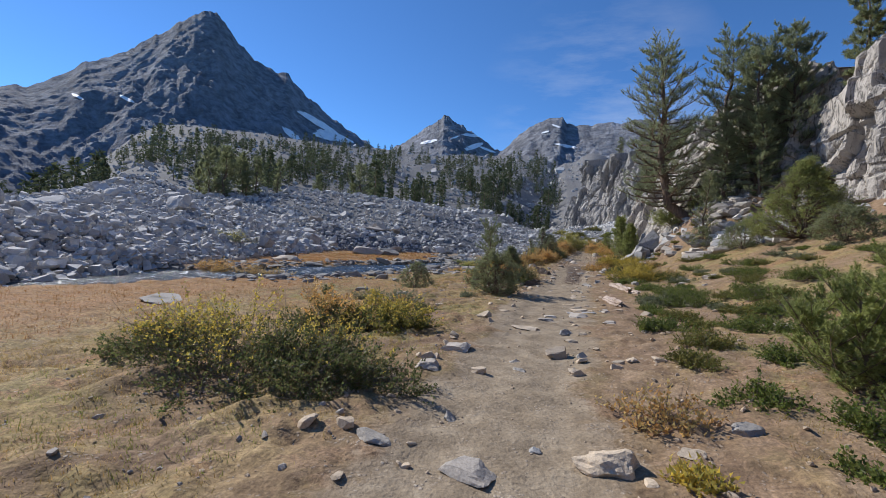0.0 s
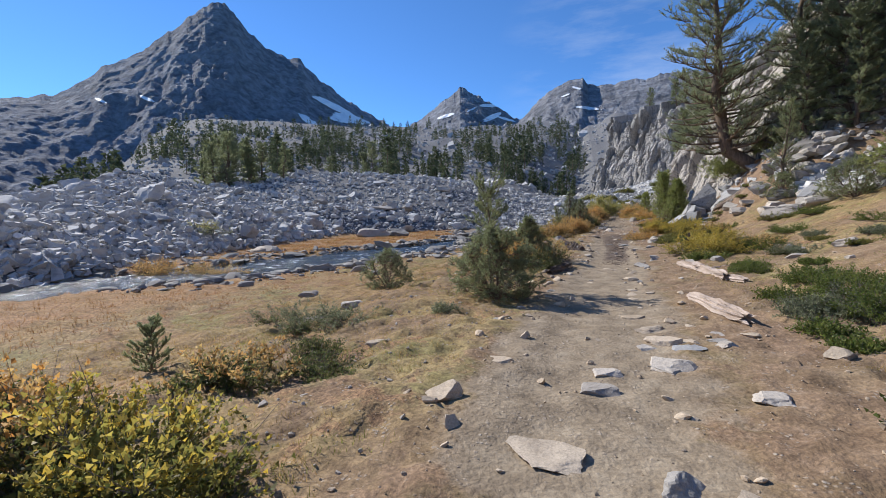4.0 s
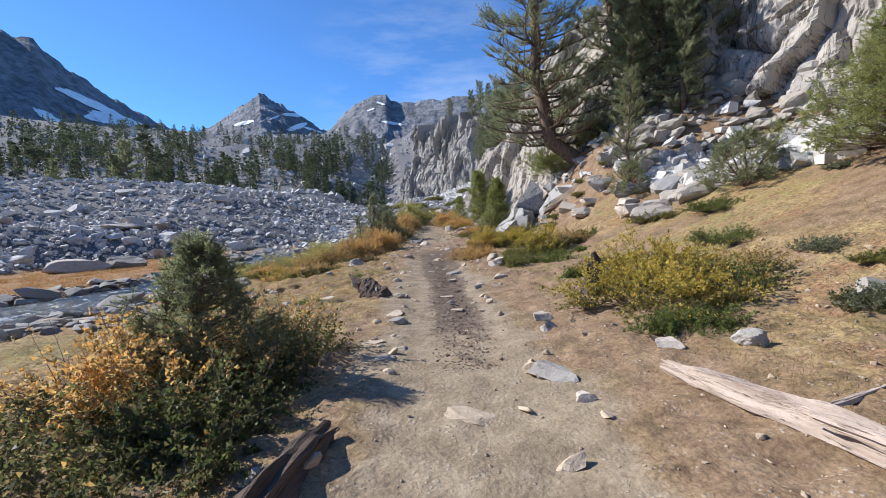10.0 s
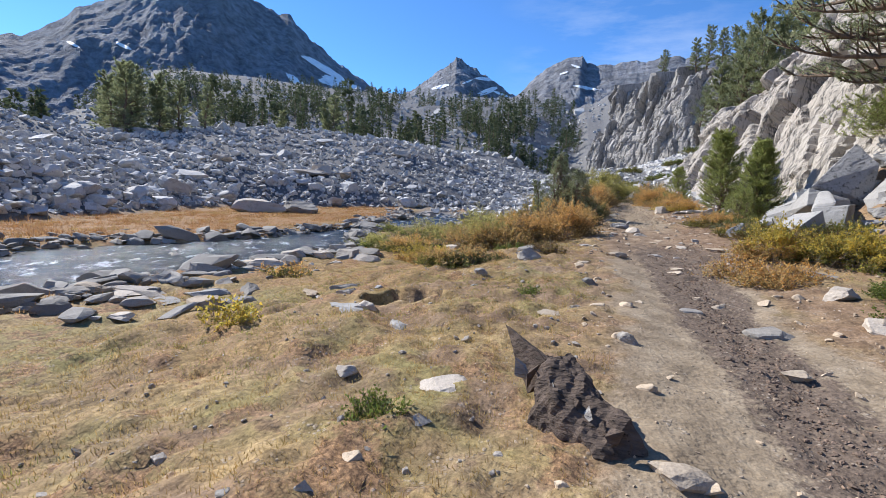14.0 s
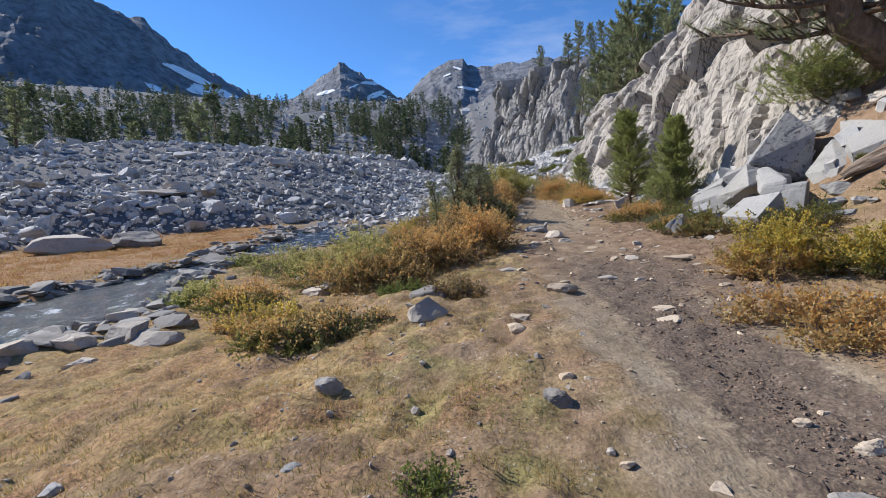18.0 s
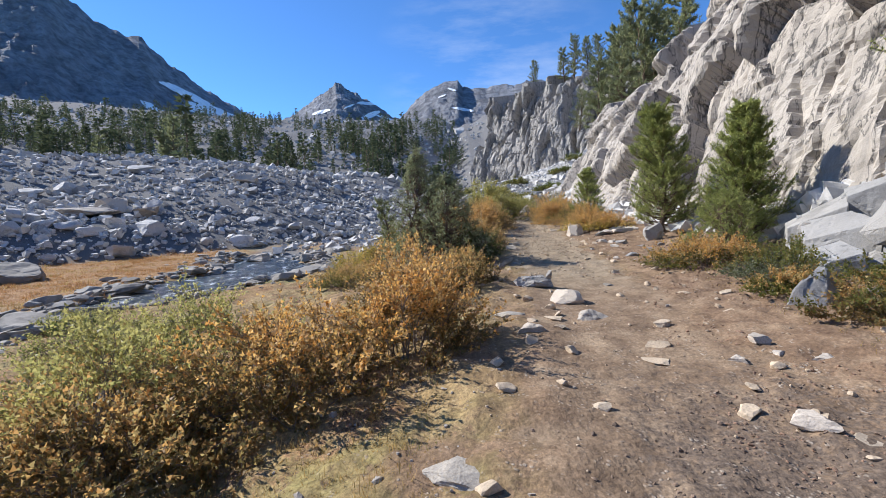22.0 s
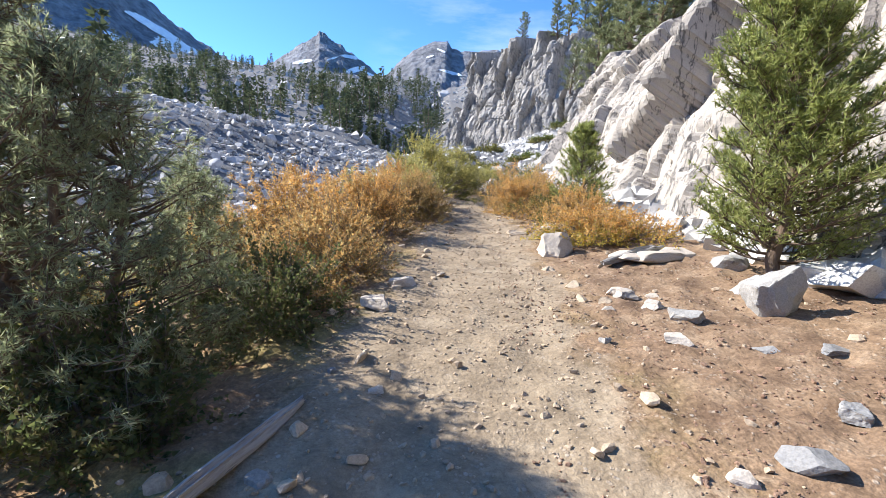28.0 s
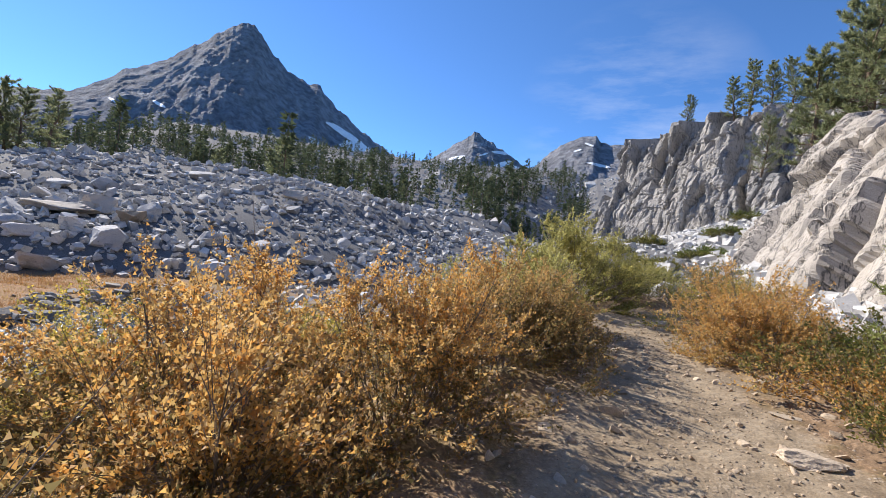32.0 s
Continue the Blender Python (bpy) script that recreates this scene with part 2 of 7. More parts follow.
def land(x, y):
    """The height of the ground."""
    x, y = np.asarray(x, float), np.asarray(y, float)
    d, z0 = x - trail_x(y), trail_z(y)
    meadow = -0.5 + 0.02 * np.clip(y - 52, 0, 80)
    left = z0 + (meadow - z0) * step(0.8, 8, -d)
    right = z0 + 0.11 * np.maximum(0, np.minimum(d, 4.2) - 1) + 0.33 * np.maximum(0, np.minimum(d, 7) - 4.2) + 0.42 * np.clip(d - 7, 0, 6) + 0.58 * np.clip(d - 13, 0, 85)
    z = np.where(d < 0, left, right)
    # the steep bank of red earth under the old pine
    z = z + 2.7 * step(6.5, 10.6, x) * step(29, 34.5, y) * step(43, 39.5, y) * step(30, 18, x)
    z = z + 2.4 * step(60, 95, y) * step(-10, 3, x) * step(170, 120, y)
    t = np.maximum(0, talus_depth(x, y))
    share = 0.3 + 0.7 * step(4, -26, x)
    lobe = 0.15 + 0.85 * step(-16, 4, 0.62 * (x + 1.25 * y))
    z = z + share * lobe * (2.2 * (1 - np.exp(-t / 5)) + 0.2 * np.minimum(t, 36) + 0.03 * np.clip(t - 36, 0, 200))
    # the wooded hill that closes the valley
    bearing = np.degrees(np.arctan2(x, np.maximum(y, 1e-3)))
    z = z + 0.245 * np.clip(np.hypot(x, y) - 150, 0, 380) * step(-64, -45, bearing) * step(12, 3, bearing) * (y > 0)
    s = np.abs(x - stream_x(y)) / stream_half(y)
    return z - 0.42 * step(1.25, 0.75, s) * step(64, 58, y)


# ---- materials ----
def material(name, rough=0.8):
    m = bpy.data.materials.new(name)
    m.use_nodes = True
    n = m.node_tree.nodes
    b = n["Principled BSDF"]
    b.inputs["Roughness"].default_value = rough
    b.inputs["Specular IOR Level"].default_value = 0.3
    return m, n, m.node_tree.links, b


def noise_node(n, l, scale, detail=4, rough=0.6, coord=None, stretch=None):
    t = n.new("ShaderNodeTexNoise")
    t.inputs["Scale"].default_value, t.inputs["Detail"].default_value, t.inputs["Roughness"].default_value = scale, detail, rough
    if coord is not None:
        if stretch:
            mp = n.new("ShaderNodeMapping")
            mp.inputs["Scale"].default_value = stretch
            l.new(coord, mp.inputs[0])
            coord = mp.outputs[0]
        l.new(coord, t.inputs["Vector"])
    return t.outputs["Fac"]


def ramp(n, l, fac, *stops):
    r = n.new("ShaderNodeValToRGB")
    e = r.color_ramp.elements
    while len(e) < len(stops):
        e.new(0.5)
    for el, (at, col) in zip(e, stops):
        el.position, el.color = at, (*col, 1)
    l.new(fac, r.inputs[0])
    return r.outputs[0]


def grey(n, l, fac, lo, hi):
    """fac stretched so that lo becomes 0 and hi becomes 1."""
    r = n.new("ShaderNodeMapRange")
    r.inputs[1].default_value, r.inputs[2].default_value = lo, hi
    l.new(fac, r.inputs[0])
    return r.outputs[0]


def blend(n, l, fac, a, b, kind="MIX"):
    m = n.new("ShaderNodeMix")
    m.data_type, m.blend_type = "RGBA", kind
    for sock, v in ((m.inputs[0], fac), (m.inputs[6], a), (m.inputs[7], b)):
        if isinstance(v, (int, float)):
            sock.default_value = v
        elif isinstance(v, tuple):
            sock.default_value = (*v, 1)
        else:
            l.new(v, sock)
    return m.outputs[2]


def bump(n, l, b, height, strength, dist=0.02):
    k = n.new("ShaderNodeBump")
    k.inputs["Strength"].default_value, k.inputs["Distance"].default_value = strength, dist
    l.new(height, k.inputs["Height"])
    l.new(k.outputs[0], b.inputs["Normal"])


def world_place(n):
    return n.new("ShaderNodeNewGeometry").outputs["Position"]


def granite(name, light, dark, stain, scale=1.0, tall=False, bumpy=0.5, island=False, spots=(0.62, 0.72)):
    m, n, l, b = material(name, 0.85)
    p = world_place(n)
    big = noise_node(n, l, 0.45 * scale, 5, 0.6, p)
    streak = noise_node(n, l, 1.1 * scale, 5, 0.65, p, (1, 1, 0.16) if tall else (1, 1, 1))
    speck = noise_node(n, l, 60 * scale, 2, 0.7, p)
    mid = noise_node(n, l, 6 * scale, 5, 0.65, p)
    c = ramp(n, l, big, (0.3, dark), (0.62, light))
    c = blend(n, l, grey(n, l, streak, 0.56, 0.75), c, stain)
    if island:
        rnd = n.new("ShaderNodeNewGeometry").outputs["Random Per Island"]
    else:
        rnd = n.new("ShaderNodeObjectInfo").outputs["Random"]
    c = blend(n, l, 0.75, c, ramp(n, l, rnd, (0.0, (0.62, 0.61, 0.6)), (0.45, (0.95, 0.93, 0.9)), (0.75, (1.05, 0.99, 0.9)), (1.0, (1.12, 1.1, 1.07))), "MULTIPLY")
    c = blend(n, l, grey(n, l, mid, *spots), c, stain)
    if tall:
        # dark joints running down the face
        for sc, st, wd in ((0.55, (1, 1, 0.22), 0.013), (1.9, (1, 1, 0.3), 0.016)):
            crack = noise_node(n, l, sc, 7, 0.6, p, st)
            off = n.new("ShaderNodeMath")
            off.operation = "SUBTRACT"
            off.inputs[1].default_value = 0.5
            l.new(crack, off.inputs[0])
            ab = n.new("ShaderNodeMath")
            ab.operation = "ABSOLUTE"
            l.new(off.outputs[0], ab.inputs[0])
            c = blend(n, l, grey(n, l, ab.outputs[0], wd, 0.0), c, tuple(v * 0.55 for v in stain))
    c = blend(n, l, 0.35, c, ramp(n, l, speck, (0.35, (0.45, 0.45, 0.45)), (0.6, (1.15, 1.15, 1.15))), "MULTIPLY")
    l.new(c, b.inputs["Base Color"])
    bump(n, l, b, mid, bumpy, 0.05)
    return m


ROCK = granite("granite", (0.55, 0.495, 0.43), (0.42, 0.37, 0.315), (0.24, 0.21, 0.18))
ROCK_GREY = granite("blue_grey_granite", (0.43, 0.40, 0.36), (0.31, 0.285, 0.25), (0.16, 0.145, 0.125))
ROCK_TAN = granite("tan_granite", (0.55, 0.46, 0.355), (0.43, 0.345, 0.255), (0.26, 0.205, 0.15))
BANK = granite("bank_granite", (0.36, 0.34, 0.31), (0.25, 0.235, 0.215), (0.13, 0.12, 0.11), island=True)
GRIT = granite("sandy_grit", (0.47, 0.375, 0.275), (0.39, 0.30, 0.21), (0.25, 0.19, 0.135), island=True)
ROCK_WHITE = granite("white_granite", (0.375, 0.37, 0.36), (0.29, 0.287, 0.282), (0.20, 0.196, 0.19))
ROCK_LICHEN = granite("lichened_granite", (0.46, 0.45, 0.43), (0.34, 0.335, 0.33), (0.13, 0.125, 0.12), 1.6, spots=(0.55, 0.63))
TALUS = granite("talus_granite", (0.66, 0.65, 0.63), (0.48, 0.475, 0.465), (0.22, 0.22, 0.22), 1.0, island=True)
CLIFF_FAR = granite("distant_cliff_granite", (0.52, 0.49, 0.445), (0.36, 0.345, 0.32), (0.16, 0.155, 0.15), 0.4, True, 0.8)
CLIFF = granite("cliff_granite", (0.45, 0.42, 0.385), (0.33, 0.31, 0.285), (0.16, 0.15, 0.14), 0.7, True, 0.8)


def ground_material():
    m, n, l, b = material("alpine_ground", 0.95)
    p = world_place(n)
    at = n.new("ShaderNodeAttribute")
    at.attribute_name = "cover"
    sep = n.new("ShaderNodeSeparateColor")
    l.new(at.outputs["Color"], sep.inputs[0])
    fine = noise_node(n, l, 28, 6, 0.7, p)
    mid = noise_node(n, l, 2.6, 9, 0.72, p)
    big = noise_node(n, l, 0.55, 6, 0.65, p)
    speck = noise_node(n, l, 110, 3, 0.7, p)
    matted = noise_node(n, l, 14, 8, 0.78, p)
    grass = ramp(n, l, mid, (0.34, (0.16, 0.112, 0.058)), (0.48, (0.31, 0.22, 0.105)), (0.66, (0.43, 0.325, 0.165)))
    grass = blend(n, l, grey(n, l, big, 0.46, 0.6), grass, (0.25, 0.21, 0.085))
    grass = blend(n, l, grey(n, l, noise_node(n, l, 1.3, 7, 0.75, p), 0.5, 0.58), grass, ramp(n, l, fine, (0.35, (0.13, 0.075, 0.042)), (0.65, (0.34, 0.205, 0.105))))
    grass = blend(n, l, grey(n, l, noise_node(n, l, 4.2, 6, 0.7, p), 0.57, 0.63), grass, ramp(n, l, fine, (0.35, (0.10, 0.07, 0.04)), (0.65, (0.24, 0.165, 0.09))))
    grass = blend(n, l, sep.outputs[2], grass, ramp(n, l, mid, (0.3, (0.24, 0.125, 0.058)), (0.7, (0.42, 0.24, 0.11))))
    grass = blend(n, l, 0.7, grass, ramp(n, l, matted, (0.36, (0.45, 0.42, 0.40)), (0.6, (1.3, 1.28, 1.25))), "MULTIPLY")
    soil = ramp(n, l, mid, (0.34, (0.20, 0.152, 0.10)), (0.5, (0.29, 0.225, 0.15)), (0.66, (0.375, 0.302, 0.21)))
    soil = blend(n, l, 0.3, soil, ramp(n, l, fine, (0.35, (0.62, 0.6, 0.58)), (0.62, (1.18, 1.17, 1.15))), "MULTIPLY")
    mud = ramp(n, l, fine, (0.35, (0.085, 0.062, 0.047)), (0.65, (0.20, 0.148, 0.108)))
    edge = n.new("ShaderNodeMath")
    edge.operation = "ADD"
    l.new(sep.outputs[0], edge.inputs[0])
    wob = n.new("ShaderNodeMath")
    wob.operation = "MULTIPLY_ADD"
    wob.inputs[1].default_value, wob.inputs[2].default_value = 1.7, -0.85
    l.new(noise_node(n, l, 7, 8, 0.75, p), wob.inputs[0])
    l.new(wob.outputs[0], edge.inputs[1])
    c = blend(n, l, grey(n, l, edge.outputs[0], 0.25, 0.75), grass, soil)
    duff = n.new("ShaderNodeAttribute")
    duff.attribute_name = "litter"
    brown = ramp(n, l, mid, (0.34, (0.13, 0.08, 0.05)), (0.5, (0.235, 0.155, 0.097)), (0.66, (0.32, 0.23, 0.15)))
    brown = blend(n, l, 0.55, brown, ramp(n, l, fine, (0.35, (0.55, 0.52, 0.5)), (0.62, (1.2, 1.18, 1.15))), "MULTIPLY")
    c = blend(n, l, duff.outputs["Fac"], c, brown)
    churn = n.new("ShaderNodeMath")
    churn.operation = "MULTIPLY_ADD"
    churn.inputs[1].default_value = 2.4
    l.new(noise_node(n, l, 11, 6, 0.7, p), churn.inputs[0])
    l.new(sep.outputs[1], churn.inputs[2])
    # mud on the track; the same dark colour paints shade into the hollow
    c = blend(n, l, grey(n, l, churn.outputs[0], 1.5, 1.95), c, mud)
    # grit and pebbles bedded in the soil
    peb = n.new("ShaderNodeTexVoronoi")
    peb.inputs["Scale"].default_value = 26
    l.new(p, peb.inputs["Vector"])
    bedded = blend(n, l, grey(n, l, noise_node(n, l, 5, 4, 0.7, p), 0.53, 0.68), (0, 0, 0), grey(n, l, peb.outputs["Distance"], 0.42, 0.25))
    c = blend(n, l, bedded, c, blend(n, l, 1.0, ramp(n, l, peb.outputs["Color"], (0.2, (0.28, 0.225, 0.175)), (0.6, (0.50, 0.42, 0.33))), (0.9, 0.9, 0.9), "MULTIPLY"))
    stony = ramp(n, l, fine, (0.3, (0.07, 0.07, 0.07)), (0.7, (0.25, 0.245, 0.24)))
    c = blend(n, l, at.outputs["Alpha"], c, stony)
    c = blend(n, l, 0.22, c, ramp(n, l, speck, (0.32, (0.5, 0.5, 0.5)), (0.62, (1.28, 1.28, 1.28))), "MULTIPLY")
    c = blend(n, l, 0.22, c, ramp(n, l, matted, (0.38, (0.55, 0.52, 0.5)), (0.6, (1.25, 1.24, 1.22))), "MULTIPLY")
    l.new(c, b.inputs["Base Color"])
    k = n.new("ShaderNodeMath")
    k.operation = "MULTIPLY_ADD"
    k.inputs[1].default_value = 0.05
    l.new(speck, k.inputs[0])
    l.new(noise_node(n, l, 24, 2, 0.5, p), k.inputs[2])
    k2 = n.new("ShaderNodeMath")
    k2.operation = "MULTIPLY_ADD"
    k2.inputs[1].default_value = 0.5
    l.new(bedded, k2.inputs[0])
    l.new(k.outputs[0], k2.inputs[2])
    k3 = n.new("ShaderNodeMath")
    k3.operation = "MULTIPLY_ADD"
    k3.inputs[1].default_value = 1.6
    l.new(noise_node(n, l, 9, 4, 0.65, p), k3.inputs[0])
    l.new(k2.outputs[0], k3.inputs[2])
    bump(n, l, b, k3.outputs[0], 0.75, 0.016)
    return m


GROUND = ground_material()
EARTH = granite("red_earth", (0.31, 0.20, 0.14), (0.23, 0.145, 0.10), (0.15, 0.09, 0.065), 3.0, island=True)
MUD = granite("trodden_mud", (0.27, 0.195, 0.145), (0.17, 0.12, 0.09), (0.10, 0.075, 0.055), 3.0, island=True)


def leaf_material(name, *cols, shine=0.5, through_light=0.58):
    """Leaves, each with a colour of its own out of cols."""
    m, n, l, b = material(name, shine)
    rnd = n.new("ShaderNodeNewGeometry").outputs["Random Per Island"]
    stops = [(i / max(1, len(cols) - 1), c) for i, c in enumerate(cols)]
    c = ramp(n, l, rnd, *stops)
    clump = noise_node(n, l, 3.0, 3, 0.6, world_place(n))
    c = blend(n, l, 0.6, c, ramp(n, l, clump, (0.35, (0.72, 0.74, 0.72)), (0.65, (1.25, 1.2, 1.12))), "MULTIPLY")
    l.new(c, b.inputs["Base Color"])
    tr = n.new("ShaderNodeBsdfTranslucent")
    l.new(c, tr.inputs[0])
    mix = n.new("ShaderNodeMixShader")
    mix.inputs[0].default_value = through_light
    l.new(b.outputs[0], mix.inputs[1])
    l.new(tr.outputs[0], mix.inputs[2])
    l.new(mix.outputs[0], n["Material Output"].inputs[0])
    return m


NEEDLE = leaf_material("pine_needles", (0.19, 0.225, 0.12), (0.28, 0.31, 0.165), (0.38, 0.40, 0.215), shine=0.38, through_light=0.6)
# the pine needles again in a lighter, slightly bluer tone
NEEDLE_PALE = leaf_material("lighter_pine_needles", (0.235, 0.275, 0.15), (0.32, 0.36, 0.205), (0.42, 0.44, 0.265), shine=0.35, through_light=0.6)
NEEDLE_FRESH = leaf_material("fresh_pine_needles", (0.22, 0.26, 0.085), (0.33, 0.37, 0.125), (0.44, 0.46, 0.18), shine=0.4, through_light=0.6)
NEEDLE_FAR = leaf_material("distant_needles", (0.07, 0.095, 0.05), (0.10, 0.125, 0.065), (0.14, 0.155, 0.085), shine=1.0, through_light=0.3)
LEAF = {
    "orange": leaf_material("orange_willow_leaves", (0.60, 0.30, 0.09), (0.70, 0.40, 0.12), (0.68, 0.47, 0.18), (0.56, 0.38, 0.17), (0.46, 0.32, 0.17)),
    "yellow": leaf_material("yellow_willow_leaves", (0.66, 0.47, 0.07), (0.60, 0.46, 0.11), (0.45, 0.38, 0.09), (0.30, 0.30, 0.08)),
    "pale": leaf_material("pale_willow_leaves", (0.52, 0.47, 0.17), (0.45, 0.42, 0.16), (0.34, 0.34, 0.12)),
    "brown": leaf_material("russet_willow_leaves", (0.46, 0.27, 0.12), (0.60, 0.36, 0.13), (0.53, 0.41, 0.18), (0.37, 0.30, 0.13)),
    "olive": leaf_material("olive_leaves", (0.13, 0.15, 0.045), (0.19, 0.20, 0.06), (0.28, 0.23, 0.07), (0.10, 0.12, 0.04)),
    # umber and dark: shrub leaf colours, also used as painted shade below willow crowns
    "umber": leaf_material("umber_and_shade_willow_leaves", (0.24, 0.155, 0.07), (0.32, 0.20, 0.08), (0.22, 0.18, 0.07), (0.15, 0.13, 0.06)),
    "dark": leaf_material("dark_and_shade_willow_leaves", (0.07, 0.09, 0.035), (0.11, 0.14, 0.05), (0.17, 0.17, 0.07), (0.13, 0.10, 0.06)),
    "green": leaf_material("green_heather_leaves", (0.10, 0.14, 0.035), (0.15, 0.20, 0.05), (0.21, 0.23, 0.06), (0.08, 0.10, 0.03)),
    "sage": leaf_material("grey_green_leaves", (0.14, 0.16, 0.09), (0.20, 0.22, 0.13), (0.28, 0.29, 0.19), (0.09, 0.11, 0.05)),
}
GRASS = leaf_material("dry_grass", (0.42, 0.285, 0.11), (0.50, 0.37, 0.165), (0.38, 0.24, 0.095), (0.36, 0.28, 0.11), (0.29, 0.24, 0.09), shine=0.7)
GRASS_GREEN = leaf_material("green_grass", (0.22, 0.24, 0.06), (0.30, 0.29, 0.08), (0.16, 0.20, 0.05), (0.38, 0.32, 0.11), shine=0.7)
GRASS_RED = leaf_material("russet_sedge", (0.34, 0.17, 0.07), (0.40, 0.24, 0.10), (0.26, 0.12, 0.05), shine=0.7)


def wood_material(name, light, dark, scale=1.0):
    m, n, l, b = material(name, 0.9)
    p = n.new("ShaderNodeTexCoord").outputs["Object"]
    grain = noise_node(n, l, 14 * scale, 6, 0.7, p, (0.12, 1, 1))
    crack = noise_node(n, l, 40 * scale, 4, 0.7, p, (0.06, 1, 1))
    c = ramp(n, l, grain, (0.32, dark), (0.62, light))
    c = blend(n, l, grey(n, l, crack, 0.58, 0.68), c, tuple(v * 0.3 for v in dark))
    l.new(c, b.inputs["Base Color"])
    bump(n, l, b, crack, 0.8, 0.03)
    return m


def bark_material(name, light, dark):
    m, n, l, b = material(name, 0.95)
    p = n.new("ShaderNodeTexCoord").outputs["Object"]
    plate = noise_node(n, l, 9, 5, 0.7, p, (1, 1, 0.3))
    c = ramp(n, l, plate, (0.35, dark), (0.65, light))
    l.new(c, b.inputs["Base Color"])
    bump(n, l, b, plate, 1.0, 0.04)
    return m


WOOD_PALE = wood_material("bleached_wood", (0.53, 0.43, 0.355), (0.28, 0.21, 0.16))
WOOD_DARK = wood_material("dark_rotten_wood", (0.15, 0.11, 0.085), (0.06, 0.045, 0.034))
WOOD_BROWN = wood_material("weathered_brown_wood", (0.30, 0.235, 0.18), (0.15, 0.105, 0.075), 1.2)
WOOD_RED = wood_material("rotting_orange_wood", (0.46, 0.23, 0.10), (0.24, 0.11, 0.05), 1.2)
WOOD_GREY = wood_material("silver_weathered_wood", (0.46, 0.43, 0.39), (0.24, 0.22, 0.20), 1.4)
BARK = bark_material("pine_bark", (0.24, 0.17, 0.12), (0.10, 0.075, 0.055))
STEM = bark_material("willow_stems", (0.27, 0.225, 0.19), (0.13, 0.105, 0.09))


def mountain_material(name, light, dark, snow=0.0):
    m, n, l, b = material(name, 0.95)
    p = world_place(n)
    a = noise_node(n, l, 0.012, 8, 0.65, p, (1, 1, 0.5))
    s = noise_node(n, l, 0.05, 8, 0.7, p)
    c = ramp(n, l, a, (0.35, dark), (0.65, light))
    c = blend(n, l, 0.6, c, ramp(n, l, s, (0.38, (0.35, 0.35, 0.37)), (0.6, (1.4, 1.4, 1.38))), "MULTIPLY")
    l.new(c, b.inputs["Base Color"])
    bump(n, l, b, s, 1.0, 12.0)
    return m


# dark grey rock, its colour raised and blued to stand for haze
MOUNT_DARK_HAZED = mountain_material("hazed_dark_mountain_rock", (0.25, 0.26, 0.285), (0.17, 0.175, 0.195))
MOUNT_PALE = mountain_material("pale_mountain_rock", (0.29, 0.295, 0.315), (0.13, 0.135, 0.15))


def snow_material():
    m, n, l, b = material("old_snow", 0.6)
    c = ramp(n, l, noise_node(n, l, 0.08, 6, 0.7, world_place(n)), (0.35, (0.70, 0.73, 0.78)), (0.65, (0.88, 0.89, 0.90)))
    l.new(c, b.inputs["Base Color"])
    return m


SNOW = snow_material()


def water_material():
    m, n, l, b = material("stream_water", 0.2)
    # whitish patches: foam on the riffles, and sun glitter put into the colour
    foam_and_glitter = noise_node(n, l, 2.2, 7, 0.7, world_place(n), (1, 0.6, 1))
    l.new(ramp(n, l, foam_and_glitter, (0.55, (0.035, 0.04, 0.035)), (0.63, (0.6, 0.62, 0.64))), b.inputs["Base Color"])
    b.inputs["Specular IOR Level"].default_value = 0.5
    p = world_place(n)
    bump(n, l, b, noise_node(n, l, 15, 5, 0.7, p, (1, 0.6, 1)), 1.0, 0.07)
    return m


WATER = water_material()


# ---- ground: one sheet to the horizon, finest along the trail ----
def spaced(lo, hi, fine, out_lo, out_hi, growth=1.09):
    mid = list(np.arange(lo, hi, fine))
    a, s = [lo], fine
    while a[-1] > out_lo:
        s *= growth
        a.append(a[-1] - s)
    b, s = [mid[-1]], fine
    while b[-1] < out_hi:
        s *= growth
        b.append(b[-1] + s)
    return np.array(a[:0:-1] + mid + b[1:])


